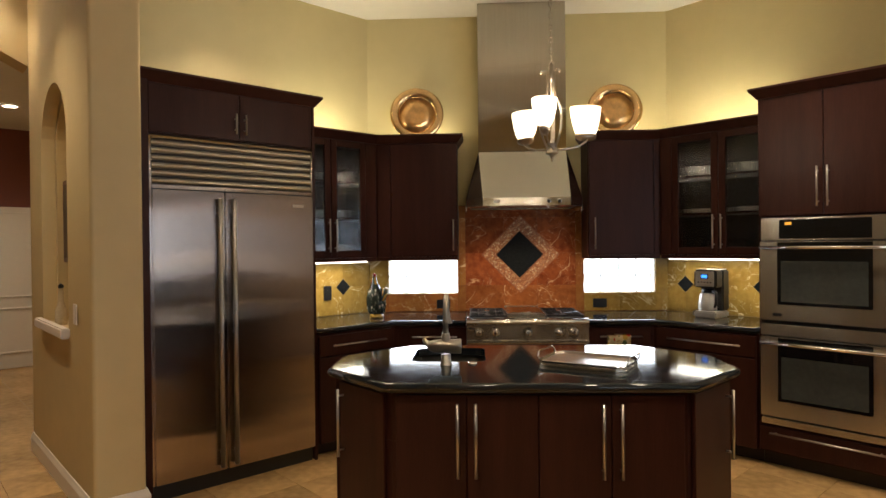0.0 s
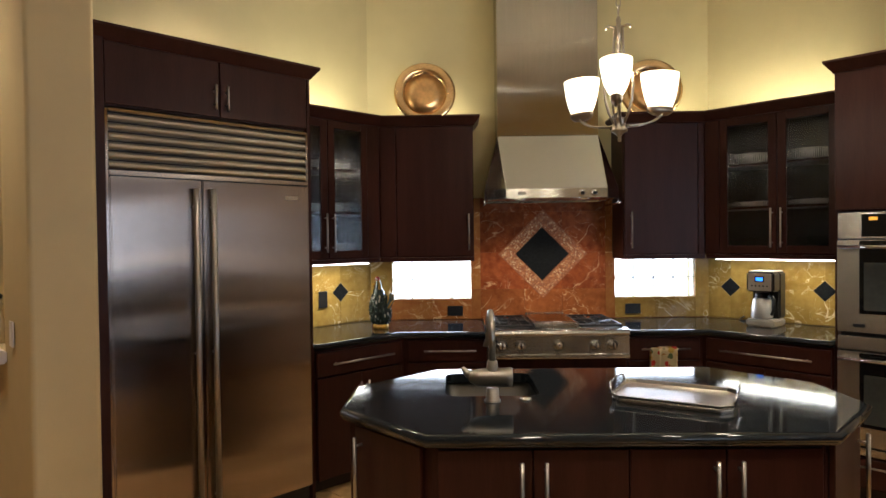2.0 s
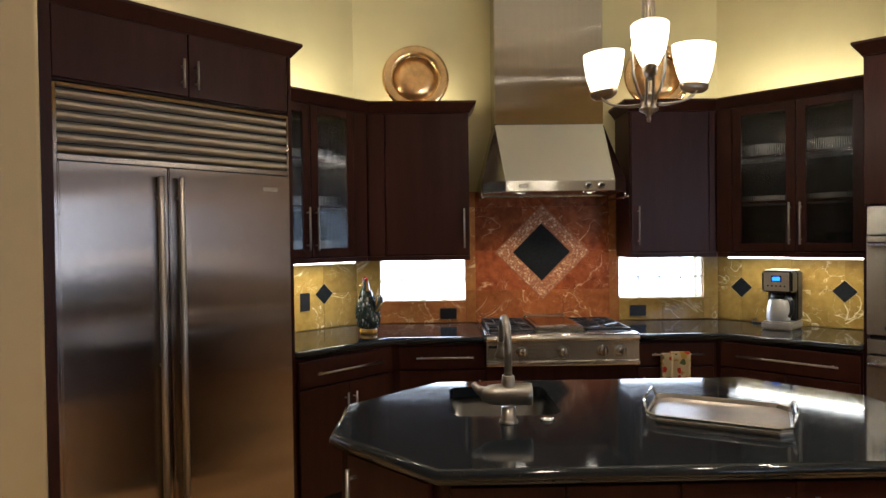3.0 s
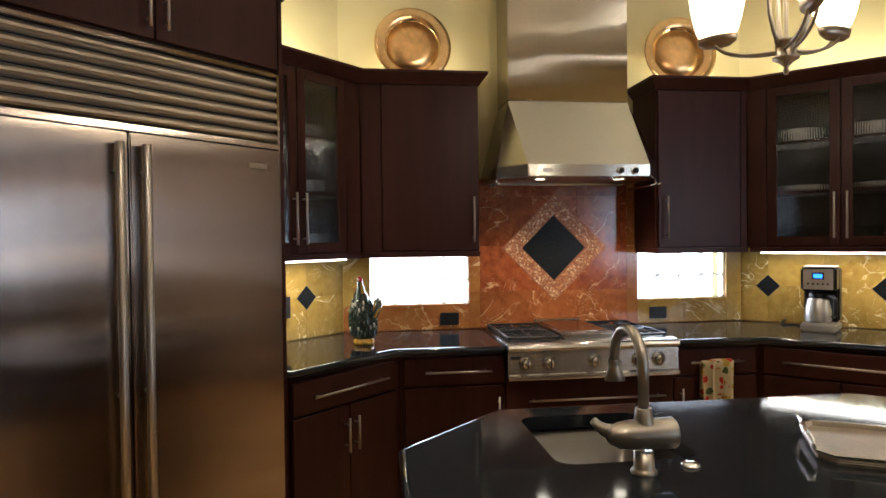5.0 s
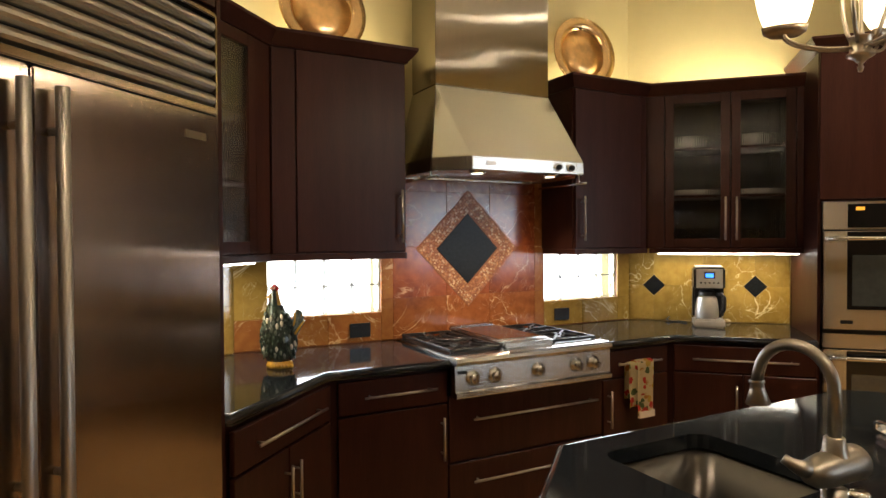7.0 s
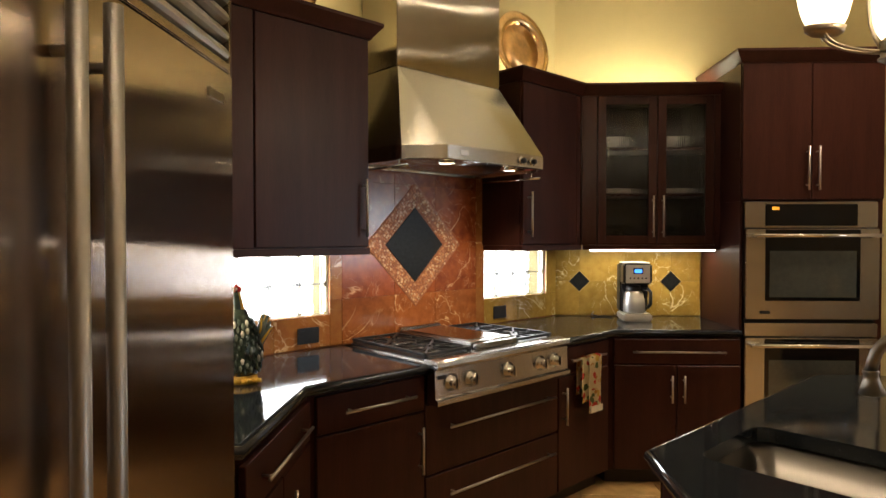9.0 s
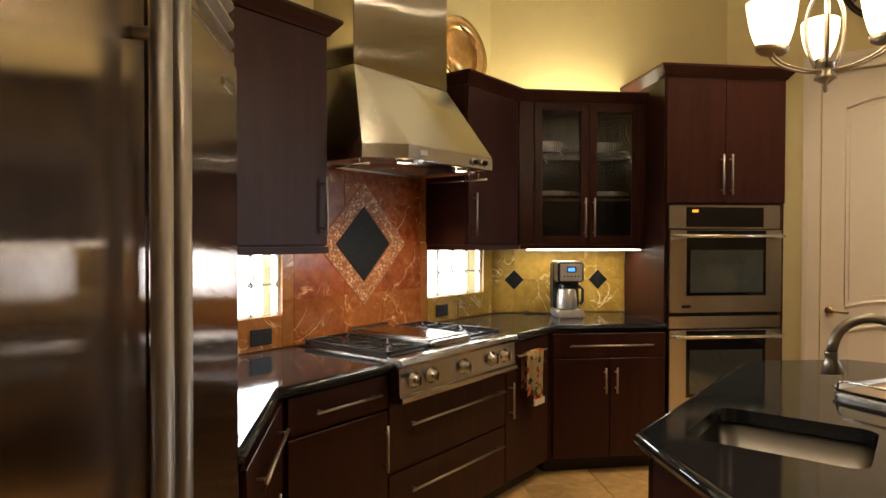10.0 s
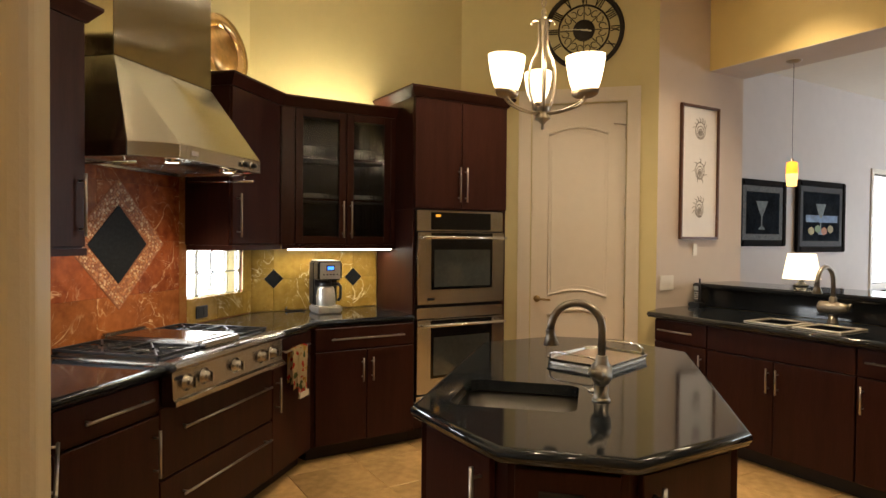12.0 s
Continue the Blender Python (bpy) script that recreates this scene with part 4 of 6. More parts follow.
part("chimney", box(-0.352, 0.357, -0.297, -0.014, 2.247, CEIL - 0.002, 0.003), CHIMNEY, hood, "tall plain stainless steel chimney cover")
for x in (0.175, 0.255):
    k = part("knob", tube([(x, -0.610, 1.817), (x, -0.634, 1.817)], [0.014, 0.012], 16), BLACK, canopy, "small round hood control knob", True)
    part("bezel", lathe([(0.013, 0.004), (0.021, 0.003), (0.022, 0.0), (0.013, 0.0)], 20, None, pose(x, -0.6105, 1.817, 90)), CHROME, k, "bright ring round the knob", True)
part("badge", box(-0.245, -0.195, -0.6135, -0.6105, 1.808, 1.829, 0.001), NICKEL, canopy)
part("warning_label", box(0.27, 0.30, -0.575, -0.545, 1.7835, 1.7848), mat("red_label", (0.5, 0.03, 0.02), 0.5), canopy, "small red label")
for x in (-0.23, 0.21):
    l = part("hood_light", lathe([(0.047, 0.010), (0.045, -0.003), (0.036, -0.006), (0.034, 0.0)], 20, None, Matrix.Translation((x, -0.50, 1.783))), CHROME, canopy, "", True)
    part("lens", lathe([(0, -0.002), (0.034, -0.001), (0.034, 0.001)], 20, None, Matrix.Translation((x, -0.50, 1.782))), BULB, l, "lit halogen lens")
for x in (-0.455, 0.455):
    part("rail", tube([(x, -0.50, 1.757), (x, -0.08, 1.757)], 0.006, 10, tube([(x, -0.44, 1.786), (x, -0.44, 1.757)], 0.005, 8)), CHROME, canopy, "thin steel grease rail", True)

# ---- gas rangetop ----
rt = thing("gas_rangetop", pose(0, 5.44, 0), "stainless steel gas rangetop with griddle and five knobs", "rangetop")
b = box(-0.457, 0.457, 0.055, 0.665, 0.79, 0.918, 0.003)
part("body", b, STEELV, rt)
# front with a rolled upper edge
prof = [(0.06, 0.742), (-0.012, 0.742), (-0.016, 0.748), (-0.016, 0.764), (-0.004, 0.768), (0.0, 0.772), (0.004, 0.885), (-0.012, 0.893), (-0.019, 0.905), (-0.012, 0.920), (0.006, 0.927), (0.07, 0.930)]
b = bmesh.new()
ra, rb = [b.verts.new((-0.457, y, z)) for y, z in prof], [b.verts.new((0.457, y, z)) for y, z in prof]
for i in range(len(prof)):
    j = (i + 1) % len(prof)
    b.faces.new((ra[i], ra[j], rb[j], rb[i]))
b.faces.new(ra)
b.faces.new(rb[::-1])
pan = part("front_panel", b, STEELV, rt)
for x in (-0.365, -0.245, 0.0, 0.235, 0.345):
    k = part("knob", lathe([(0, 0.034), (0.019, 0.034), (0.024, 0.028), (0.026, 0.004), (0.037, 0.003), (0.037, 0.0)], 22, None, pose(x, 0.002, 0.828, 90)), STEELV, pan, "stainless steel burner knob", True)
    part("pointer", box(x - 0.0035, x + 0.0035, -0.046, -0.030, 0.806, 0.850, 0.001), CHROME, k)
part("badge", box(-0.445, -0.395, -0.001, 0.004, 0.850, 0.865, 0.001), BLACK, pan)


part("burner_pan", box(-0.440, -0.150, 0.080, 0.640, 0.9185, 0.9215, 0.001), IRON, rt, "black burner pan")
part("burner_pan", box(0.150, 0.440, 0.080, 0.640, 0.9185, 0.9215, 0.001), IRON, rt, "black burner pan")


def grate(x0, x1, y0, y1):
    """A cast-iron grate: a rim, cross bars and fingers over two burners."""
    z, w, h = 0.948, 0.011, 0.014
    b = bmesh.new()
    for a, c, d, e in ((x0, x1, y0, y0 + w), (x0, x1, y1 - w, y1), (x0, x0 + w, y0, y1), (x1 - w, x1, y0, y1), (x0, x1, (y0 + y1) / 2 - w / 2, (y0 + y1) / 2 + w / 2)):
        box(a, c, d, e, z - h, z, 0.002, b, 1)
    xm = (x0 + x1) / 2
    for cy in ((3 * y0 + y1) / 4, (y0 + 3 * y1) / 4):
        for k in range(4):
            a = radians(45 + 90 * k)
            p0 = Vector((xm + 0.028 * math.cos(a), cy + 0.028 * math.sin(a), z - 0.006))
            p1 = Vector((xm + (x1 - x0) * 0.5 * math.copysign(1, math.cos(a)), cy + (y1 - y0) * 0.235 * math.copysign(1, math.sin(a)), z - 0.006))
            tube([p0, p1], 0.0058, 6, b)
        for s in (-1, 1):
            tube([(xm + s * 0.03, cy, z - 0.006), (xm + s * (x1 - x0) / 2, cy, z - 0.006)], 0.0052, 6, b)
            tube([(xm, cy + s * 0.03, z - 0.006), (xm, cy + s * (y1 - y0) * 0.24, z - 0.006)], 0.0052, 6, b)
            tube([(xm + s * 0.07, cy - 0.10, z - 0.007), (xm + s * 0.07, cy + 0.10, z - 0.007)], 0.0045, 6, b)
    for x in (x0 + 0.01, x1 - 0.01):
        for y in (y0 + 0.01, y1 - 0.01):
            box(x - 0.008, x + 0.008, y - 0.008, y + 0.008, 0.919, z - h + 0.002, 0.002, b, 1)
    return b


for x0, x1 in ((-0.435, -0.155), (0.155, 0.435)):
    g = part("grate", grate(x0, x1, 0.085, 0.635), IRON, rt, "black cast-iron grate")
    for cy in (0.2225, 0.4975):
        bb = lathe([(0, 0.018), (0.030, 0.018), (0.034, 0.015), (0.034, 0.010), (0.046, 0.009), (0.050, 0.004), (0.050, 0.001)], 24, None, Matrix.Translation(((x0 + x1) / 2, cy, 0.918)))
        part("burner", bb, IRON, rt, "", True)
gd = part("griddle", box(-0.145, 0.145, 0.10, 0.615, 0.920, 0.960, 0.005), STEELV, rt, "flat steel griddle plate with front trough")
part("griddle_plate", box(-0.125, 0.125, 0.15, 0.585, 0.9605, 0.9635, 0.001), mat("griddle_surface", (0.25, 0.20, 0.17), 0.16, 1.0, noise_scale=8, amount=0.2), gd)
tr = part("grease_tray", box(-0.143, 0.143, 0.066, 0.098, 0.931, 0.955, 0.005), STEELV, rt)
part("handle", tube([(-0.03, 0.07, 0.956), (-0.03, 0.06, 0.972), (0.03, 0.06, 0.972), (0.03, 0.07, 0.956)], 0.004, 8), CHROME, tr, "", True)
vent = part("vent_rail", box(-0.145, 0.145, 0.618, 0.645, 0.919, 0.962, 0.002), STEELV, rt)
for i in range(15):
    x = -0.132 + i * 0.0189
    part("vent_fin", box(x - 0.0035, x + 0.0035, 0.619, 0.644, 0.9625, 0.972, 0.001), STEELV, vent)

AGEDNICKEL = mat("aged_nickel", (0.38, 0.33, 0.265), 0.32, 1.0, noise_scale=12.0, amount=0.08)
# ---- chandelier ----
DARKNICKEL = mat("dark_nickel", (0.30, 0.24, 0.18), 0.35, 1.0, noise_scale=12, amount=0.1)


def oval(profile, m, segs=32):
    """Oval rings (half length, half width, z) joined into one shell."""
    b = bmesh.new()
    rings = []
    for u, v, z in profile:
        if u < 1e-5:
            rings.append([b.verts.new((0, 0, z))])
        else:
            rings.append([b.verts.new((u * math.cos(2 * math.pi * i / segs), v * math.sin(2 * math.pi * i / segs), z)) for i in range(segs)])
    for a, c in zip(rings, rings[1:]):
        for i in range(segs):
            vs = list(dict.fromkeys([a[i % len(a)], a[(i + 1) % segs % len(a)], c[(i + 1) % segs % len(c)], c[i % len(c)]]))
            if len(vs) > 2:
                b.faces.new(vs)
    bmesh.ops.transform(b, matrix=m, verts=b.verts)
    return b


ch = thing("chandelier", pose(CHX, CHY, 0), "brushed nickel chandelier with three lit frosted glass shades", "chandelier")
body = part("stem", lathe([(0, 1.913), (0.006, 1.916), (0.008, 1.928), (0.005, 1.934), (0.017, 1.948), (0.034, 1.957), (0.034, 1.964), (0.027, 1.968), (0.027, 2.006), (0.031, 2.010), (0.010, 2.014), (0.006, 2.03), (0.006, 2.28),
                           (0.010, 2.30), (0.006, 2.32), (0.013, 2.335), (0.013, 2.385), (0.008, 2.40), (0.012, 2.41), (0.006, 2.425), (0, 2.43)], 20), AGEDNICKEL, ch, "", True)
for k in range(3):
    a = radians(CH_TURN + 120 * k)
    ca, sa = math.cos(a), math.sin(a)
    R = 0.185

    def on(r, z, w=0.0):
        return (r * ca - w * sa, r * sa + w * ca, z)
    arm = bmesh.new()
    for w in (-0.011, 0.011):
        pts = []
        for i in range(13):
            u = i / 12
            pts.append(on(0.024 + (R - 0.02) * math.sin(u * math.pi / 2), 1.980 + 0.062 * (1 - math.cos(u * math.pi / 2)), w))
        tube(pts, 0.0045, 8, arm)
    part("arm", arm, AGEDNICKEL, ch, "curved double nickel arm", True)
    a2 = radians(CH_TURN + 60 + 120 * k)
    rod = [(0.018, 2.385), (0.020, 2.33), (0.022, 2.285), (0.030, 2.245), (0.050, 2.215), (0.062, 2.18), (0.065, 2.14), (0.060, 2.08), (0.045, 2.03), (0.025, 1.99)]
    part("rod", tube([(r * math.cos(a2), r * math.sin(a2), z) for r, z in rod], 0.0058, 8), AGEDNICKEL, ch, "", True)
    part("scroll", tube([(0.012 * math.cos(a2), 0.012 * math.sin(a2), 2.378), (0.04 * math.cos(a2), 0.04 * math.sin(a2), 2.384), (0.055 * math.cos(a2), 0.055 * math.sin(a2), 2.378), (0.055 * math.cos(a2), 0.055 * math.sin(a2), 2.366)], 0.005, 8), AGEDNICKEL, ch, "", True)
    M = pose(R * ca, R * sa, -0.028, 0, 0, CH_TURN + 120 * k)
    cup = part("cup", oval([(0.0, 0.0, 2.052), (0.036, 0.010, 2.056), (0.055, 0.020, 2.068), (0.060, 0.025, 2.088), (0.054, 0.021, 2.090), (0.0, 0.0, 2.084)], M), DARKNICKEL, ch, "", True)
    sh = part("shade", oval([(0.053, 0.020, 2.0905), (0.061, 0.033, 2.108), (0.068, 0.046, 2.135), (0.075, 0.055, 2.170), (0.080, 0.060, 2.205), (0.082, 0.061, 2.228), (0.0785, 0.0575, 2.228), (0.0715, 0.052, 2.170), (0.064, 0.042, 2.135), (0.055, 0.028, 2.108), (0.0, 0.0, 2.096)], M), SHADE, ch, "lit frosted white glass shade", True)
# chain and canopy
chain = bmesh.new()
z, k = 2.435, 0
while z < CEIL - 0.06:
    ring = [(0.009 * math.cos(t) * (1 if k % 2 else 0), 0.009 * math.cos(t) * (0 if k % 2 else 1), z + 0.017 + 0.020 * math.sin(t)) for t in [2 * math.pi * i / 10 for i in range(11)]]
    tube(ring, 0.0022, 5, chain, False)
    z += 0.031
    k += 1
part("chain", chain, AGEDNICKEL, ch, "thin nickel chain", True)
part("ceiling_canopy", lathe([(0.0, CEIL - 0.05), (0.02, CEIL - 0.045), (0.055, CEIL - 0.02), (0.062, CEIL - 0.002), (0.0, CEIL - 0.002)], 24), AGEDNICKEL, ch, "", True)

# ---- copper plates on the wall cabinets ----
def copper_plate(x, ry):
    m = pose(x, 6.028, 2.606, 90 - 7, 0, ry)
    pl = thing("copper_plate", m, "large round hammered copper plate standing on the cabinet", "plate", "copper plates")
    r = 0.228
    part("rim", lathe([(r, 0.004), (r - 0.002, 0.010), (r - 0.055, 0.004), (r - 0.075, -0.012), (r - 0.078, -0.018), (r - 0.07, -0.018), (r - 0.052, -0.002), (r - 0.004, 0.003), (r, 0.004)], 48), COPPER, pl, "", True)
    part("well", lathe([(0.0, -0.014), (0.06, -0.013), (r - 0.077, -0.012), (r - 0.077, -0.018), (0, -0.019)], 48), mat("copper_well", (0.72, 0.45, 0.20), 0.30, 1.0, noise_scale=3.0, amount=0.30, bump=0.10, bump_scale=14), pl, "mottled copper centre", True)
    st = bmesh.new()
    for s in (-0.05, 0.05):
        tube([(s, -0.275, -0.02), (s, -0.236, 0.014), (s, -0.222, 0.016)], 0.003, 6, st)
        tube([(s, -0.255, -0.07), (s, -0.10, -0.03)], 0.003, 6, st)
        tube([(s, -0.262, 0.03), (s, -0.250, -0.07)], 0.003, 6, st)
    part("stand", st, IRON, pl, "", True)
    return pl


copper_plate(-0.871, 4)
copper_plate(0.792, -4)

# ---- island faucet ----
FAUCETNICKEL = mat("faucet_nickel", (0.32, 0.29, 0.245), 0.36, 1.0, noise_scale=12.0, amount=0.08)
fa = thing("faucet", pose(-0.537, 3.733, 0.915), "brushed nickel gooseneck faucet with a side lever", "faucet")
part("base", lathe([(0.030, 0.0), (0.031, 0.004), (0.027, 0.009), (0.024, 0.014), (0.023, 0.05), (0.0, 0.05)], 24), FAUCETNICKEL, fa, "", True)
part("valve_body", lathe([(0.0, -0.090), (0.010, -0.090), (0.020, -0.082), (0.030, -0.06), (0.034, -0.03), (0.035, 0.05), (0.036, 0.070), (0.033, 0.074), (0.0, 0.074)], 28, None, pose(0, 0, 0.090, 0, 90)), FAUCETNICKEL, fa, "fat horizontal valve body", True)
part("collar", lathe([(0.026, 0.115), (0.022, 0.125), (0.019, 0.150), (0.017, 0.152), (0.0, 0.152)], 24), FAUCETNICKEL, fa, "", True)
pts = [(0, 0.0, 0.145), (0, 0.0, 0.235)]
for i in range(1, 14):
    a = math.pi * i / 14 * 1.02
    pts.append((0, 0.083 - 0.083 * math.cos(a), 0.240 + 0.083 * math.sin(a)))
pts.append((0, 0.170, 0.228))
part("spout", tube(pts, 0.0125, 14), FAUCETNICKEL, fa, "", True)
part("spray_head", lathe([(0.0155, 0.0), (0.017, -0.006), (0.0145, -0.010), (0.016, -0.022), (0.0265, -0.052), (0.024, -0.055), (0.0, -0.053)], 20, None, pose(0, 0.170, 0.232, -4)), FAUCETNICKEL, fa, "", True)
part("lever", tube([(-0.078, 0.004, 0.098), (-0.093, 0.014, 0.102), (-0.103, 0.026, 0.110), (-0.108, 0.036, 0.116)], [0.019, 0.015, 0.011, 0.010], 12), FAUCETNICKEL, fa, "", True)
sp = thing("soap_button", pose(-0.410, 3.755, 0.915), "round nickel air switch button on the granite", "button")
part("cap", lathe([(0.022, 0.0), (0.023, 0.004), (0.017, 0.009), (0.0, 0.010)], 20), CHROME, sp, "", True)

# ---- serving tray ----
ty = thing("serving_tray", pose(0.145, 3.745, 0.916, 0, 0, -28), "rectangular silver serving tray with low rim and looped handles", "tray")
TWd, TDp = 0.415, 0.295
TRAYSTEEL = mat("tray_steel", (0.60, 0.575, 0.53), 0.22, 1.0, noise_scale=7, amount=0.08)


def clipped(w, d, c, o=0.0):
    """A rectangle in plan with its four corners cut off, drawn in by o."""
    w, d = w / 2 - o, d / 2 - o
    return [(-w + c, -d), (w - c, -d), (w, -d + c), (w, d - c), (w - c, d), (-w + c, d), (-w, d - c), (-w, -d + c)]


part("base", prism(clipped(TWd, TDp, 0.035), 0.0, 0.012, 0.003), TRAYSTEEL, ty)
part("liner", prism(clipped(TWd, TDp, 0.033, 0.0065), 0.0122, 0.0150, 0.001), mat("tray_liner", (0.58, 0.48, 0.40), 0.30, 1.0, noise_scale=9, amount=0.15), ty, "mottled metal tray floor")
b = bmesh.new()
tr_rings = [[b.verts.new((x, y, z)) for x, y in clipped(TWd, TDp, 0.035, o)] for o, z in ((0.004, 0.0122), (-0.004, 0.026), (-0.002, 0.028), (0.001, 0.0265), (0.0062, 0.0122))]
for k in range(5):
    for i in range(8):
        b.faces.new((tr_rings[k][i], tr_rings[k][(i + 1) % 8], tr_rings[(k + 1) % 5][(i + 1) % 8], tr_rings[(k + 1) % 5][i]))
part("rim", b, TRAYSTEEL, ty, "flared polished rim")
for s in (-1, 1):
    x = s * (TWd / 2 + 0.002)
    part("handle", tube([(x, -0.112, 0.026), (x + s * 0.004, -0.105, 0.048), (x + s * 0.010, -0.080, 0.058), (x + s * 0.010, 0.080, 0.058), (x + s * 0.004, 0.105, 0.048), (x, 0.112, 0.026)], 0.0045, 10), CHROME, ty, "", True)

# ---- coffee maker ----
BREWSTEEL = brushed(mat("brewer_steel", (0.62, 0.60, 0.57), 0.36, 0.75, noise_scale=4.0, amount=0.06), 0.8, 0.25)
cm = thing("coffee_maker", WR @ pose(0.475, -0.215, 0.916, 0, 0, -2), "stainless steel and black drip coffee maker with thermal carafe", "coffee maker")
part("base", box(-0.088, 0.088, -0.118, 0.10, 0.0, 0.050, 0.010), BREWSTEEL, cm)
part("back_column", box(-0.088, 0.088, 0.0, 0.10, 0.0505, 0.362, 0.010), BLACK, cm)
hd = part("brew_head", box(-0.088, 0.088, -0.108, -0.0005, 0.232, 0.362, 0.010), BLACK, cm)
part("face_plate", box(-0.074, 0.074, -0.113, -0.1085, 0.240, 0.356, 0.004), BREWSTEEL, hd, "brushed steel front plate")
part("lid", box(-0.078, 0.078, -0.095, 0.088, 0.3625, 0.370, 0.004), BREWSTEEL, cm)
dp = part("display_panel", box(-0.030, 0.030, -0.1155, -0.1135, 0.298, 0.336, 0.002), BLACK, hd)
part("screen", box(-0.022, 0.022, -0.1170, -0.1158, 0.305, 0.328), CLOCKBLUE, dp, "glowing blue clock display")
for i in range(5):
    part("key", tube([(-0.048 + i * 0.024, -0.1125, 0.272), (-0.048 + i * 0.024, -0.1165, 0.272)], 0.0055, 10), BLACK, hd)
ca = part("carafe", lathe([(0.0, 0.054), (0.062, 0.054), (0.068, 0.062), (0.066, 0.12), (0.056, 0.175), (0.048, 0.186), (0.0, 0.188)], 28, None, Matrix.Translation((-0.01, -0.045, 0))), BREWSTEEL, cm, "polished steel thermal carafe", True)
part("carafe_lid", lathe([(0.046, 0.189), (0.048, 0.205), (0.040, 0.222), (0.0, 0.224)], 24, None, Matrix.Translation((-0.01, -0.035, 0))), BLACK, ca, "", True)
part("carafe_handle", tube([(0.040, -0.06, 0.200), (0.068, -0.085, 0.202), (0.082, -0.095, 0.185), (0.080, -0.095, 0.11), (0.066, -0.085, 0.085)], 0.011, 10), BLACK, ca, "", True)
cd = tagged(part("power_cord", tube([(*at(WR, 0.36, -0.12), 0.921), (*at(WR, 0.32, -0.07), 0.920), (*at(WR, 0.27, -0.09), 0.920), (*at(WR, 0.24, -0.04), 0.925), (*at(WR, 0.26, -0.012), 0.94)], 0.004, 8), BLACK, None, "", True), "black power cord lying on the worktop", "cord")

# ---- rooster figurine, one mesh ----
def rooster():
    b = bmesh.new()
    lathe([(0.0, 0.0), (0.062, 0.0), (0.068, 0.012), (0.060, 0.030), (0.0, 0.034)], 20, b)
    n0 = len(b.faces)
    body = bmesh.new()
    lathe([(0.0, 0.026), (0.058, 0.030), (0.080, 0.075), (0.084, 0.12), (0.070, 0.175), (0.050, 0.225), (0.036, 0.265), (0.0, 0.275)], 28, body)
    for v in body.verts:
        k = noise.noise(v.co * 55) * 0.006 + 0.005 * abs(math.sin(v.co.z * 95 + math.atan2(v.co.y, v.co.x) * 4))
        d = Vector((v.co.x, v.co.y, 0))
        if d.length > 0.01:
            v.co += d.normalized() * k
        v.co.x -= 0.02 * (v.co.z / 0.27) ** 2
    merge(b, body)
    n1 = len(b.faces)
    lathe([(0.0, 0.225), (0.040, 0.232), (0.040, 0.25), (0.027, 0.295), (0.018, 0.325), (0.0, 0.335)], 18, b, Matrix.Translation((-0.022, 0, 0)))
    n2 = len(b.faces)
    for i, (x, z, r) in enumerate(((-0.034, 0.338, 0.012), (-0.022, 0.345, 0.013), (-0.010, 0.338, 0.012), (-0.044, 0.288, 0.010))):
        lathe([(0, -r), (r * 0.7, -r * 0.7), (r, 0), (r * 0.7, r * 0.7), (0, r)], 10, b, Matrix.Translation((x, -0.008, z)))
    n3 = len(b.faces)
    tube([(-0.04, -0.012, 0.305), (-0.066, -0.022, 0.298)], [0.010, 0.002], 8, b)
    for k in range(5):
        a = radians(70 - 22 * k)
        tube([(-0.03 - 0.012 * k + 0.06, -0.045 + 0.02 * k, 0.012), (-0.01 + 0.02 * k, -0.075, 0.014)], [0.012, 0.008], 8, b)
    n4 = len(b.faces)
    for k in range(7):
        a = radians(20 + 17 * k)
        tube([(0.045, 0.0, 0.10 + 0.006 * k), (0.082 + 0.012 * math.cos(a), 0.008 * (k % 3 - 1), 0.155 + 0.035 * math.sin(a)), (0.092 + 0.034 * math.cos(a * 0.9), 0.014 * (k % 3 - 1), 0.175 + 0.07 * math.sin(a))], [0.020, 0.015, 0.007], 8, b)
    n5 = len(b.faces)
    marks = []
    rr = random.Random(9)
    for i in range(150):
        z = 0.045 + 0.185 * (i / 150)
        ang = i * 2.399
        rad = 0.062 + 0.024 * math.sin(math.pi * min(1, (z - 0.02) / 0.20)) - 0.10 * max(0, z - 0.15)
        sz = 0.011
        c = Vector((rad * math.cos(ang) - 0.02 * (z / 0.27) ** 2, rad * math.sin(ang), z))
        o = Vector((math.cos(ang), math.sin(ang), 0))
        start = len(b.faces)
        tube([c + Vector((0, 0, sz)), c + o * 0.002, c + o * 0.004 - Vector((0, 0, sz * 1.2))], [0.004, 0.0085, 0.004], 6, b)
        marks.append((start, len(b.faces), rr.choice((0, 0, 0, 3, 3, 0, 4))))
    b.faces.ensure_lookup_table()
    for s0, s1, mi in marks:
        for f in b.faces[s0:s1]:
            f.material_index = mi
    b.faces.index_update()
    b.faces.ensure_lookup_table()
    for f in b.faces:
        i = f.index
        if i >= n5:
            continue
        f.material_index = 1 if i < n0 else 0 if i < n1 else (1 if i % 18 in (3, 4, 9, 13, 14) else 0) if i < n2 else (4 if (i - n2) < 60 and i % 2 else 2) if i < n3 else 1 if i < n4 else (3 if i % 4 else 1)
    return b


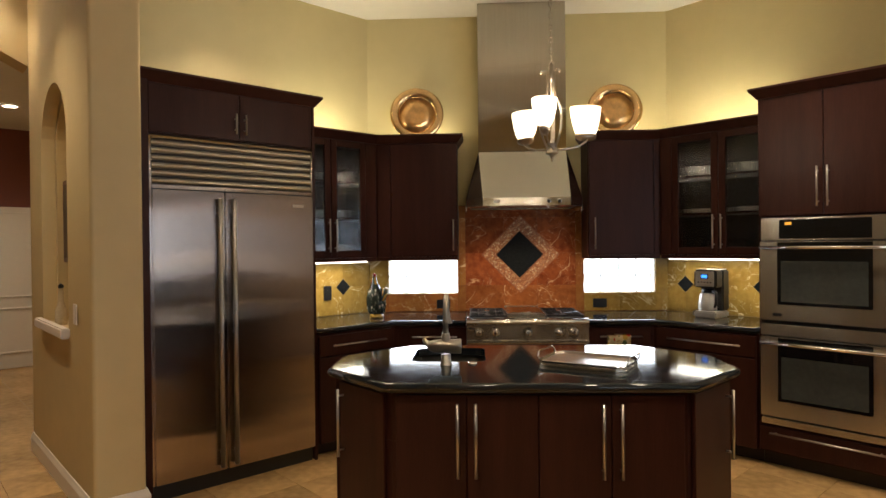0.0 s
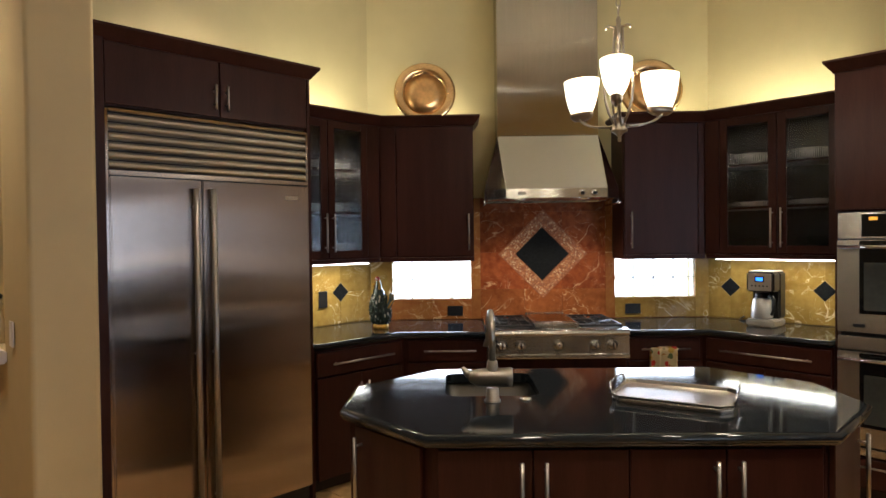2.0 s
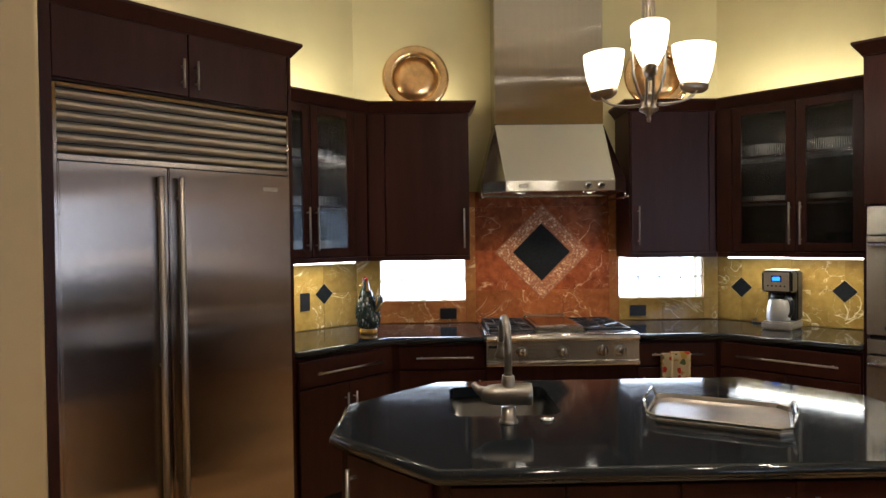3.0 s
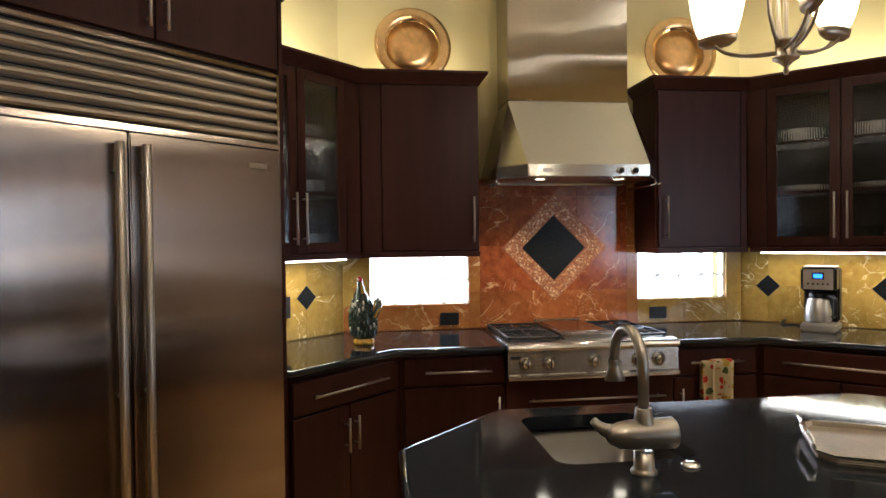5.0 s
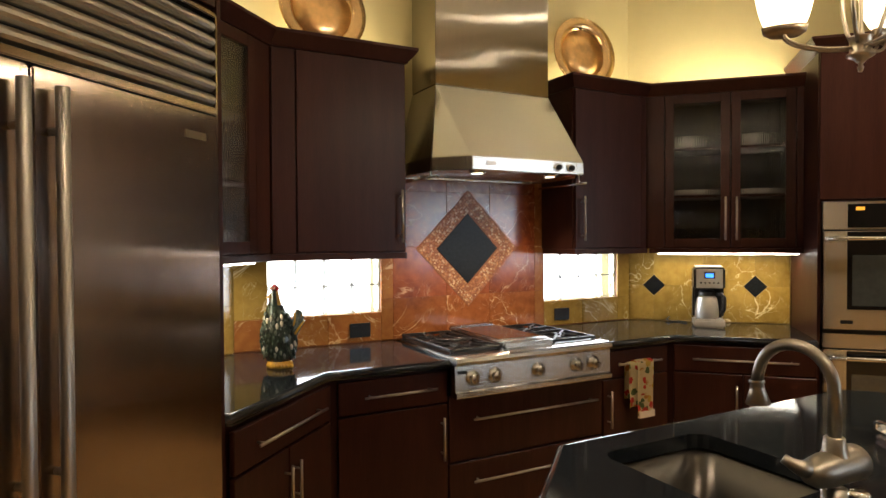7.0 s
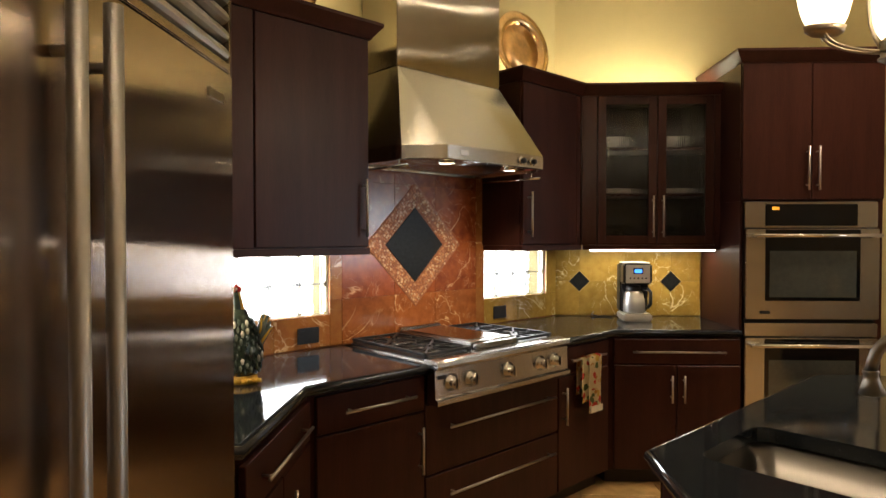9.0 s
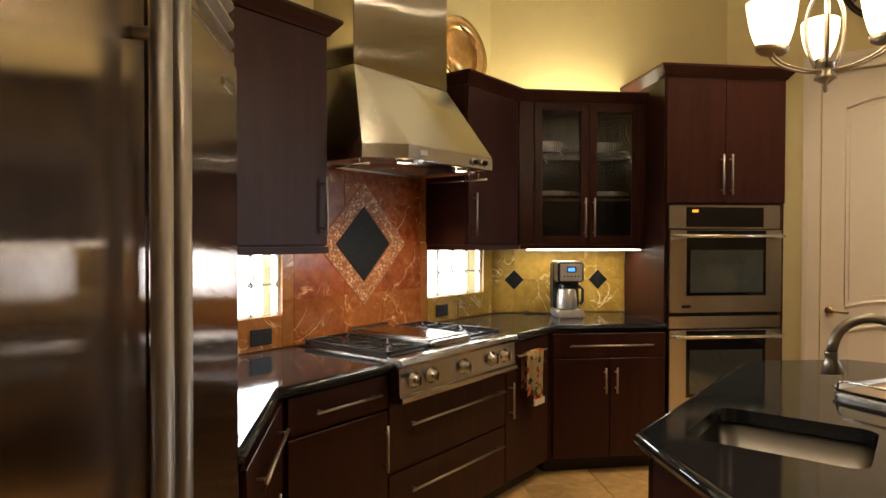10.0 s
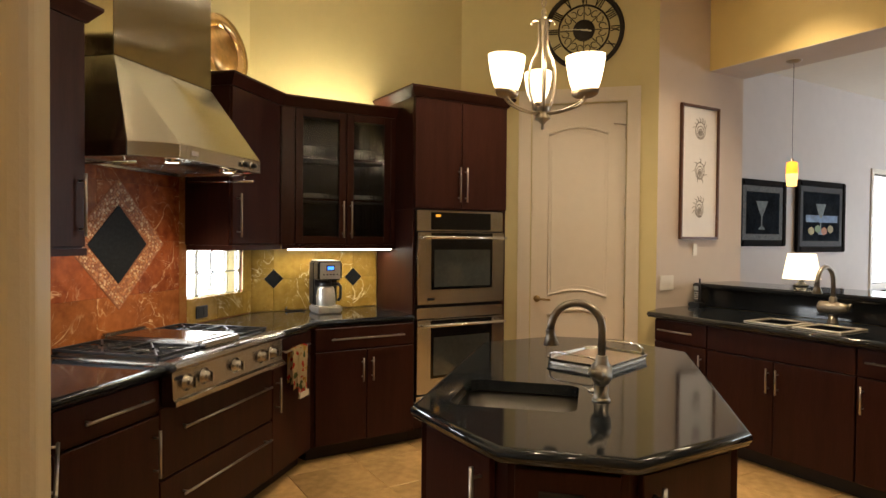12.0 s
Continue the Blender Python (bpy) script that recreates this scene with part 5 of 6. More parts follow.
RG = [mat("dark_green_glaze", (0.022, 0.032, 0.022), 0.2, noise_scale=40, amount=0.9), mat("yellow_glaze", (0.55, 0.30, 0.03), 0.2, noise_scale=30, amount=0.4), mat("red_glaze", (0.35, 0.015, 0.01), 0.2, noise_scale=30, amount=0.3), mat("grey_green_glaze", (0.10, 0.12, 0.09), 0.15, noise_scale=40, amount=0.6), mat("cream_glaze", (0.50, 0.46, 0.36), 0.2, noise_scale=30, amount=0.3)]
rb_ = rooster()
rb_.faces.ensure_lookup_table()
ro = part("rooster_figurine", rb_, RG, None, "", True)
ro.matrix_world = pose(-1.180, 5.690, 0.916, 0, 0, -20) @ Matrix.Diagonal((0.84, 0.84, 1.0, 1))
tagged(ro, "glazed ceramic rooster figurine in dark green and yellow", "figurine")

# ---- patterned dish towel over the drawer handle ----
TOWEL = bpy.data.materials.new("printed_cotton")
TOWEL.use_nodes = True
nt = TOWEL.node_tree
L, N = nt.links.new, nt.nodes.new
pb = nt.nodes["Principled BSDF"]
pb.inputs["Roughness"].default_value = 0.9
tc, vo, rp, rp2, mx, nz = N("ShaderNodeTexCoord"), N("ShaderNodeTexVoronoi"), N("ShaderNodeValToRGB"), N("ShaderNodeValToRGB"), N("ShaderNodeMix"), N("ShaderNodeTexNoise")
vo.inputs["Scale"].default_value, nz.inputs["Scale"].default_value = 24.0, 42.0
wob, wsc = N("ShaderNodeVectorMath"), N("ShaderNodeVectorMath")
wsc.operation = "SCALE"
wsc.inputs["Scale"].default_value = 0.030
L(tc.outputs["Object"], nz.inputs["Vector"])
L(nz.outputs["Color"], wsc.inputs[0])
L(tc.outputs["Object"], wob.inputs[0])
L(wsc.outputs[0], wob.inputs[1])
L(wob.outputs[0], vo.inputs["Vector"])
sp_ = N("ShaderNodeSeparateColor")
L(vo.outputs["Color"], sp_.inputs[0])
e = rp.color_ramp.elements
rp.color_ramp.interpolation = "CONSTANT"
e[0].color, e[1].color = (0.55, 0.04, 0.02, 1), (0.45, 0.20, 0.03, 1)
e[1].position = 0.30
for pos, col in ((0.45, (0.10, 0.13, 0.04)), (0.72, (0.50, 0.33, 0.05)), (0.92, (0.42, 0.05, 0.02))):
    x = e.new(pos)
    x.color = (*col, 1)
L(sp_.outputs[0], rp.inputs[0])
rp2.color_ramp.interpolation = "CONSTANT"
rp2.color_ramp.elements[0].color, rp2.color_ramp.elements[1].color = (1, 1, 1, 1), (0, 0, 0, 1)
rp2.color_ramp.elements[1].position = 0.46
L(vo.outputs["Distance"], rp2.inputs[0])
mx.data_type = "RGBA"
mx.inputs[6].default_value = (0.62, 0.50, 0.28, 1)
L(rp2.outputs[0], mx.inputs[0])
L(rp.outputs[0], mx.inputs[7])
L(mx.outputs[2], pb.inputs["Base Color"])


def towel_fold(x0, x1, z0, y_front, y_back, ztop, zb, seed):
    b = bmesh.new()
    path = [(y_front + 0.004, z0)] + [(y_front, z0 + (ztop - 0.01 - z0) * i / 8) for i in range(1, 9)] + [((y_front + y_back) / 2, ztop)] + [(y_back, ztop - 0.01 - (ztop - 0.01 - zb) * i / 6) for i in range(7)]
    rows = []
    for j, (y, z) in enumerate(path):
        row = []
        for i in range(9):
            u = i / 8
            wob = 0.006 * math.sin(u * 7 + seed + z * 9) * min(1, (ztop - z) * 6)
            row.append(b.verts.new((x0 + (x1 - x0) * u + 0.008 * math.sin(z * 14 + seed) * (1 - abs(2 * u - 1)), y + (wob if y < (y_front + y_back) / 2 else -wob * 0.3) - (0.008 * (ztop - z) if y < (y_front + y_back) / 2 else 0), z)))
        rows.append(row)
    for r0, r1 in zip(rows, rows[1:]):
        for i in range(8):
            b.faces.new((r0[i], r0[i + 1], r1[i + 1], r1[i]))
    ret = bmesh.ops.solidify(b, geom=list(b.faces), thickness=0.0035)
    return b


tw = thing("dish_towel", pose(0, 6.12 + YF - DOOR_T, 0), "cotton dish towel with red and green fruit print", "towel")
part("cloth", towel_fold(0.600, 0.705, 0.560, -0.050, -0.014, 0.802, 0.60, 0.3), TOWEL, tw, "", True)
part("cloth", towel_fold(0.650, 0.765, 0.500, -0.062, -0.010, 0.810, 0.58, 1.7), TOWEL, tw, "", True)
part("border", box(0.655, 0.768, -0.070, -0.064, 0.499, 0.535, 0.002), mat("white_towel_border", (0.70, 0.62, 0.50), 0.9, noise_scale=30, amount=0.1), tw)

# ---- tableware behind the glass ----
def stack(W, x, y, z, kind, count, r):
    name = {"plate": "plate_stack", "bowl": "bowl", "cup": "cup", "glass": "drinking_glass"}[kind]
    t = thing(name, W @ pose(x, y, z), {"plate": "stack of white porcelain plates on the shelf", "bowl": "white porcelain bowl on the cabinet shelf", "cup": "white porcelain cup on the cabinet shelf", "glass": "plain drinking glass on the cabinet shelf"}[kind], {"plate": "plates", "bowl": "bowl", "cup": "cup", "glass": "glass"}[kind], "tableware in the cabinets")
    if kind == "plate":
        for i in range(count):
            part("plate", lathe([(0, 0.0), (r * 0.6, 0.0), (r, 0.012), (r, 0.015), (r * 0.6, 0.004), (0, 0.004)], 26, None, Matrix.Translation((0, 0, i * 0.009))), PORCELAIN, t, "", True)
    elif kind == "bowl":
        part("bowl", lathe([(0, 0.0), (r * 0.45, 0.0), (r * 0.8, 0.03), (r, 0.075), (r * 0.96, 0.075), (r * 0.75, 0.033), (0, 0.008)], 26), PORCELAIN, t, "", True)
    elif kind == "cup":
        part("body", lathe([(0, 0.0), (r * 0.6, 0.0), (r * 0.9, 0.03), (r, 0.065), (r * 0.93, 0.065), (r * 0.8, 0.03), (0, 0.006)], 22), PORCELAIN, t, "", True)
        part("handle", tube([(r * 0.9, 0, 0.05), (r * 1.35, 0, 0.052), (r * 1.4, 0, 0.03), (r * 0.85, 0, 0.02)], 0.005, 8), PORCELAIN, t, "", True)
    else:
        part("body", lathe([(0, 0.0), (r * 0.8, 0.0), (r, 0.10), (r * 0.93, 0.10), (r * 0.72, 0.008), (0, 0.008)], 20), CLEARGLASS, t, "", True)


for x, r in ((0.36, 0.085), (0.73, 0.085)):
    stack(WR, x, -0.16, 2.009, "bowl", 1, r)
    stack(WR, x + 0.02, -0.16, 1.719, "plate", 3, 0.120)
    stack(WR, x - 0.05, -0.17, 1.4155, "glass", 1, 0.034)
    stack(WR, x + 0.06, -0.16, 1.4155, "glass", 1, 0.034)
for x in (-0.40, -0.72):
    stack(WL, x, -0.16, 2.009, "cup", 1, 0.045)
    stack(WL, x - 0.01, -0.15, 1.719, "plate", 6, 0.085)
    stack(WL, x, -0.15, 1.4155, "plate", 9, 0.10)
stack(WL, -0.50, -0.14, 2.009, "cup", 1, 0.045)

# ---- under-cabinet strips ----
for W, x0, x1, d in ((WR, 0.17, 0.960, FR_D - 0.022), (WL, -0.89, -0.22, FL_D - 0.022)):
    t = thing("under_cabinet_light", W, "slim white lit strip under the wall cabinet", "light strip", "under-cabinet lights")
    part("housing", box(x0, x1, -d - 0.02, -d + 0.02, 1.3665, 1.3955, 0.002), TRIM, t)
    part("diffuser", box(x0 + 0.01, x1 - 0.01, -d - 0.017, -d + 0.017, 1.3575, 1.3662, 0.002), LED, t, "glowing white diffuser")

# ---- glass block windows ----
MORTAR = thin_paper("grey_translucent_joint", (0.62, 0.62, 0.66))
def block(w, h, d):
    return box(-w / 2, w / 2, -d / 2, d / 2, -h / 2, h / 2, 0.010, segs=2)


for k, (xa, xb) in enumerate(((-WX1, -WX0), (WX0, WX1))):
    wdw = thing("window_%d" % (k + 1), pose(0, 6.168, 0), "low window of clear wavy glass blocks", "window", kind="structure")
    first = None
    cw, hh = (xb - xa) / 4, (WZ1 - WZ0) / 2
    part("mortar", box(xa, xb, -0.012, 0.012, (WZ0 + WZ1) / 2 - 0.0035, (WZ0 + WZ1) / 2 + 0.0035), MORTAR, wdw)
    for i in range(1, 4):
        part("mortar", box(xa + cw * i - 0.0035, xa + cw * i + 0.0035, -0.0115, 0.0115, WZ0, WZ1), MORTAR, wdw)
    for i in range(4):
        for j in range(2):
            if first is None:
                o = part("glass_block", block(cw - 0.006, hh - 0.006, 0.07), BLOCKGLASS, wdw, "clear wavy glass block")
                first = o
            else:
                o = new("glass_block", first.data)
                o.parent = wdw
            o.location = (xa + cw * (i + 0.5), 0, WZ0 + hh * (j + 0.5))
            o.visible_shadow = False
nt_ = thing("note_card", pose(0.768, 6.112, 1.078), "small cream note card with unreadable writing", "card")
part("card", box(-0.085, 0.085, -0.002, 0.002, 0, 0.052, 0.0005), thin_paper("cream_card", (0.80, 0.74, 0.54)), nt_)
for z, w in ((0.036, 0.06), (0.020, 0.045)):
    part("text_bar", box(-w, w, -0.0035, -0.0022, z - 0.003, z + 0.003), mat("ink", (0.12, 0.10, 0.07), 0.8), nt_)

# ---- outlets and switches ----
def outlet(W, x, z, wid, hei, material, label, sockets):
    o = thing("wall_plate", W @ pose(x, -0.004, z), label, "wall plate", "wall plates")
    pl = part("plate", box(-wid / 2, wid / 2, -0.008, -0.001, -hei / 2, hei / 2, 0.002), material, o)
    for s in sockets:
        part("socket", box(s - 0.016, s + 0.016, -0.0105, -0.0085, -0.024, 0.024, 0.002), material, o)
    return o


TB = pose(0, 6.108, 0)
outlet(TB, -0.664, 0.982, 0.115, 0.075, BLACK, "black plastic wall outlet on the marble tiles", (-0.027, 0.027))
outlet(TB, 0.670, 0.985, 0.115, 0.075, BLACK, "black plastic wall outlet on the marble tiles", (-0.027, 0.027))
outlet(WL @ pose(0, -0.012, 0), -0.438, 1.105, 0.072, 0.118, BLACK, "black plastic wall switch on the marble tiles", (0,))
outlet(WP, 0.115, 1.108, 0.16, 0.118, TRIM, "white plastic double wall switch", (-0.04, 0.04))
outlet(WP, 0.455, 1.370, 0.05, 0.095, TRIM, "white plastic thermostat plate", ())
outlet(WL @ pose(-2.324, -0.30, 0, 0, 0, -90), 0.07, 1.115, 0.075, 0.118, TRIM, "white plastic wall switch", (0,))

# ---- pantry door ----
dr = thing("door_1", pose(DX, DY0, 0), "tall white two-panel door with arched panels, closed", "door", kind="structure")
part("leaf", box(0.012, 0.052, 0.003, DY1 - DY0 - 0.003, 0.008, DTOP - 0.003, 0.002), DOORPAINT, dr)
DWd = DY1 - DY0


def arch_panel(z0, z1, rise, low=0.0):
    """The outline of a door panel with an arched head and, with low, an arched foot."""
    y0, y1 = 0.14, DWd - 0.14
    pts = [(y0 + (y1 - y0) * i / 12, z0 + low * math.sin(math.pi * i / 12)) for i in range(13)] + [(y1, z1 - rise)]
    for i in range(1, 12):
        u = i / 12
        pts.append((y1 + (y0 - y1) * u, z1 - rise + rise * math.sin(math.pi * u)))
    pts += [(y0, z1 - rise), (y0, z0)]
    return pts


for z0, z1, low in ((0.985, 2.355, 0.05), (0.18, 0.875, 0.0)):
    pts = arch_panel(z0, z1, 0.055, low)
    arc = pts[13:-1]
    if low:
        part("panel_arch", tube([(0.012, y, z) for y, z in pts[:13]], 0.010, 8), DOORPAINT, dr, "", True)
    part("panel_arch", tube([(0.012, y, z) for y, z in arc], 0.012, 8), DOORPAINT, dr, "", True)
    part("panel_moulding", tube([(0.0125, y, z) for y, z in pts], 0.0035, 8, tube([(0.012, y + (DWd / 2 - y) * 0.10, z + ((z0 + z1) / 2 - z) * 0.06) for y, z in pts], 0.0022, 6, None, False), False), DOORPAINT, dr, "", True)
hl = part("door_handle", tube([(0.012, DWd - 0.055, 0.955), (-0.04, DWd - 0.055, 0.955), (-0.045, DWd - 0.075, 0.957), (-0.045, DWd - 0.17, 0.952)], 0.009, 10, lathe([(0, 0.012), (0.026, 0.010), (0.028, 0.0)], 18, None, pose(0.012, DWd - 0.055, 0.955, 0, -90))), mat("aged_brass", (0.35, 0.24, 0.11), 0.3, 1.0, noise_scale=20, amount=0.15), dr, "brass lever handle", True)
for z in (0.30, 0.95, 1.66, 2.30):
    part("hinge", tube([(0.006, 0.002, z - 0.05), (0.006, 0.002, z + 0.05)], 0.007, 8), NICKEL, dr, "", True)
part("hinge_stop", tube([(0.0, 0.004, 2.36), (-0.012, 0.06, 2.37), (-0.012, 0.10, 2.37)], 0.006, 8), NICKEL, dr, "", True)
cs = box(DX - 0.020, DX - 0.001, DY1 + 0.004, DY1 + 0.104, 0, DTOP + 0.115, 0.004)
box(DX - 0.027, DX - 0.0205, DY1 + 0.070, DY1 + 0.104, 0, DTOP + 0.115, 0.003, cs)
box(DX - 0.020, DX - 0.001, DY0 - 0.104, DY0 - 0.004, 0, DTOP + 0.115, 0.004, cs)
box(DX - 0.027, DX - 0.0205, DY0 - 0.104, DY0 - 0.070, 0, DTOP + 0.115, 0.003, cs)
box(DX - 0.0205, DX - 0.001, DY0 - 0.003, DY1 + 0.003, DTOP + 0.005, DTOP + 0.115, 0.004, cs)
box(DX - 0.0275, DX - 0.021, DY0 - 0.069, DY1 + 0.069, DTOP + 0.082, DTOP + 0.115, 0.003, cs)
slab("trim", cs, DOORPAINT, "white moulded casing round the pantry door", "trim")

# ---- wall clock over the door ----
ck = thing("wall_clock", pose(DX - 0.004, 3.882, 3.125, 0, -90, 0), "large round iron wall clock with Roman numerals", "clock")
CK = mat("dark_iron", (0.020, 0.014, 0.010), 0.45, 0.6, noise_scale=20, amount=0.3)
R = 0.315
part("rim", lathe([(R, 0.0), (R, 0.022), (R - 0.012, 0.028), (R - 0.034, 0.020), (R - 0.036, 0.0)], 56), CK, ck, "", True)
part("inner_ring", lathe([(0.205, 0.004), (0.205, 0.014), (0.192, 0.014), (0.192, 0.004)], 48), CK, ck, "", True)
part("centre_disc", lathe([(0.0, 0.016), (0.080, 0.014), (0.086, 0.008), (0.086, 0.004), (0, 0.004)], 32), CK, ck, "", True)
NUM = ["XII", "I", "II", "III", "IIII", "V", "VI", "VII", "VIII", "IX", "X", "XI"]
for h, txt in enumerate(NUM):
    b = bmesh.new()
    wds = {"I": 0.016, "V": 0.034, "X": 0.034}
    tot = sum(wds[c] for c in txt)
    u = -tot / 2
    a = -2 * math.pi * h / 12
    for c in txt:
        wv = wds[c]
        strokes = [((u + wv / 2, 0), (u + wv / 2, 1))] if c == "I" else [((u + 0.004, 1), (u + wv / 2, 0)), ((u + wv - 0.004, 1), (u + wv / 2, 0))] if c == "V" else [((u + 0.004, 1), (u + wv - 0.004, 0)), ((u + wv - 0.004, 1), (u + 0.004, 0))]
        for (xa, ya), (xb, yb) in strokes:
            pa, pb2 = [Vector((x, 0.208 + 0.070 * y, 0.010)) for x, y in ((xa, ya), (xb, yb))]
            rot = Matrix.Rotation(a, 3, "Z")
            tube([rot @ pa, rot @ pb2], 0.0048, 5, b)
        u += wv
    # numerals read upright from the room: local y is up, local x runs to the viewer's left
    bmesh.ops.transform(b, matrix=pose(0, 0, 0, 0, 0, 90), verts=b.verts)
    part("numeral", b, CK, ck)
for k in range(8):
    a = 2 * math.pi * k / 8
    for s in (-1, 1):
        p = [(0.145 + 0.028 * math.cos(t * s), 0.030 * s + 0.022 * math.sin(t * s)) for t in [i * 0.5 for i in range(10)]]
        part("scroll", tube([(x * math.cos(a) - y * math.sin(a), x * math.sin(a) + y * math.cos(a), 0.009) for x, y in p], 0.0038, 5), CK, ck)
    part("spoke", tube([(0.085 * math.cos(a), 0.085 * math.sin(a), 0.009), (0.195 * math.cos(a), 0.195 * math.sin(a), 0.009)], 0.004, 5), CK, ck)
HAND = mat("pale_hand", (0.75, 0.70, 0.55), 0.4)
part("hour_hand", tube([(0.0, -0.03, 0.020), (0.012, 0.15, 0.020)], 0.004, 6), HAND, ck, "pale clock hand")
part("minute_hand", tube([(0.0, 0.02, 0.024), (-0.012, -0.06, 0.024)], 0.005, 6), HAND, ck, "pale clock hand")

# ---- tall picture ----
pc = thing("tall_picture", WP, "tall narrow framed print of three grey sketches", "picture")
fx0, fx1, fz0, fz1 = 0.249, 0.731, 1.456, 2.553
FRB = mat("brown_frame", (0.10, 0.038, 0.018), 0.4, noise_scale=12, amount=0.3)
b = box(fx0, fx0 + 0.02, -0.03, -0.003, fz0, fz1, 0.003)
box(fx1 - 0.02, fx1, -0.03, -0.003, fz0, fz1, 0.003, b)
box(fx0 + 0.02, fx1 - 0.02, -0.03, -0.003, fz0, fz0 + 0.02, 0.003, b)
box(fx0 + 0.02, fx1 - 0.02, -0.03, -0.003, fz1 - 0.02, fz1, 0.003, b)
part("picture_frame", b, FRB, pc)
part("mat_board", box(fx0 + 0.0205, fx1 - 0.0205, -0.012, -0.004, fz0 + 0.0205, fz1 - 0.0205), mat("white_mat_board", (0.80, 0.77, 0.75), 0.6, noise_scale=2, amount=0.03), pc)
SK = mat("grey_sketch", (0.30, 0.27, 0.255), 0.85, noise_scale=30, amount=0.45)
for z, k0 in ((2.35, 0), (2.02, 1), (1.707, 2)):
    b = bmesh.new()
    for r0, dz in ((0.066, 0.0), (0.048, -0.010), (0.030, -0.016)):
        lathe([(r0, 0.0), (r0, 0.0008), (r0 - 0.008, 0.0008), (r0 - 0.008, 0.0)], 22, b, pose(0.495, -0.0128, z + dz, 90) @ Matrix.Diagonal((1 - 0.1 * k0, 1.1, 1, 1)))
    lathe([(0.0, 0.0008), (0.022, 0.0008), (0.022, 0.0)], 14, b, pose(0.495, -0.0128, z - 0.018, 90))
    for i in range(7):
        t0 = radians(20 + 140 * i / 6 + 15 * k0 + (180 if k0 == 1 and i % 2 else 0))
        p0 = Vector((0.495 + 0.062 * math.cos(t0), -0.0128, z + 0.066 * math.sin(t0)))
        p2 = p0 + Vector((0.038 * math.cos(t0 + 0.5), 0, 0.045 * math.sin(t0 + 0.5)))
        tube([p0, (p0 + p2) / 2 + Vector((0.008, 0, 0.006)), p2], [0.003, 0.0025, 0.0015], 6, b)
    part("sketch", b, SK, pc)

# ---- bar counter ----
WK = pose(2.845, 2.945, 0, 0, 0, -135)


def bar_cabinet(x0, x1, layout, label):
    c = thing("base_cabinet", WK, label, "cabinet", "bar cabinets")
    part("body", box(x0, x1, -0.70, -0.06, 0.10, 0.872), WOOD, c)
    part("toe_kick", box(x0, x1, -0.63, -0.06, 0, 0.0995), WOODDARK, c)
    for kind, a, e, z0, z1, h in layout:
        front(c, a, e, -0.70, z0, z1, h, kind)
    return c


bar_cabinet(0.17, 0.615, [("drawer_front", 0.172, 0.613, 0.705, 0.862, (0.225, 0.515, 0.79, "h")), ("door", 0.172, 0.613, 0.105, 0.70, (0.575, 0.50, 0.655))], "dark espresso bar cabinet with a drawer and a door")
bar_cabinet(0.6155, 1.562, [("false_front", 0.618, 1.56, 0.705, 0.862, None), ("door", 0.618, 1.09, 0.105, 0.70, (1.06, 0.50, 0.655)), ("door", 1.09, 1.56, 0.105, 0.70, (1.12, 0.50, 0.655))], "dark espresso sink cabinet of the bar with two doors")
bar_cabinet(1.5625, 2.50, [("drawer_front", 1.565, 2.498, 0.705, 0.862, (1.62, 1.95, 0.79, "h")), ("door", 1.565, 2.03, 0.105, 0.70, (1.60, 0.50, 0.655)), ("door", 2.03, 2.498, 0.105, 0.70, (2.46, 0.50, 0.655))], "dark espresso bar cabinet with a drawer and two doors")
bc = [(0.012, -0.055), (2.53, -0.055), (2.53, -0.765), (0.135, -0.765), (0.012, -0.50)]
t = part("bar_worktop", slab_edge(bc[::-1], 0.875, 0.915, rounded(0.862, 1.418, -0.618, -0.362, 0.05)), GRANITE)
t.matrix_world = WK
tagged(t, "polished black granite bar worktop with sink cutout", "worktop", "granite worktops")
b = box(0.84, 1.44, -0.64, -0.34, 0.70, 0.715)
for a in ((0.842, 0.862, -0.64, -0.34), (1.418, 1.438, -0.64, -0.34), (0.863, 1.417, -0.64, -0.618), (0.863, 1.417, -0.362, -0.34), (1.13, 1.15, -0.617, -0.363)):
    box(a[0], a[1], a[2], a[3], 0.7155, 0.8735, 0, b)
for a, e in ((0.835, 1.125), (1.155, 1.445)):
    for q in ((a, e, -0.645, -0.612), (a, e, -0.368, -0.335), (a, a + 0.03, -0.6115, -0.3685), (e - 0.03, e, -0.6115, -0.3685)):
        box(q[0], q[1], q[2], q[3], 0.9155, 0.9235, 0.002, b, 1)
t = part("bar_sink", b, mat("light_sink_steel", (0.62, 0.57, 0.47), 0.38, 0.8, noise_scale=6, amount=0.1))
t.matrix_world = WK
tagged(t, "stainless steel double bowl bar sink under the granite", "sink")
t = slab("bar_half_wall", box(0.01, 2.9, 0.0, 0.16, 0, 1.058), TAN, "low wall behind the bar counter")
t.matrix_world = WK
t = slab("bar_backsplash", box(0.012, 2.6, -0.05, -0.003, 0.9165, 1.058), GRANITE, "polished black granite backsplash of the bar", "backsplash")
t.matrix_world = WK
t = part("raised_bar_counter", box(0.012, 2.7, -0.085, 0.46, 1.060, 1.100, 0.011, segs=3), GRANITE)
t.matrix_world = WK
tagged(t, "raised polished black granite bar counter", "counter", "granite worktops")
bf = copy_thing(fa, WK @ pose(1.17, -0.20, 0.915, 0, 0, 180) @ Matrix.Diagonal((1.14, 1.14, 1.14, 1)))
tagged(bf, "brushed nickel gooseneck faucet at the bar sink", "faucet")
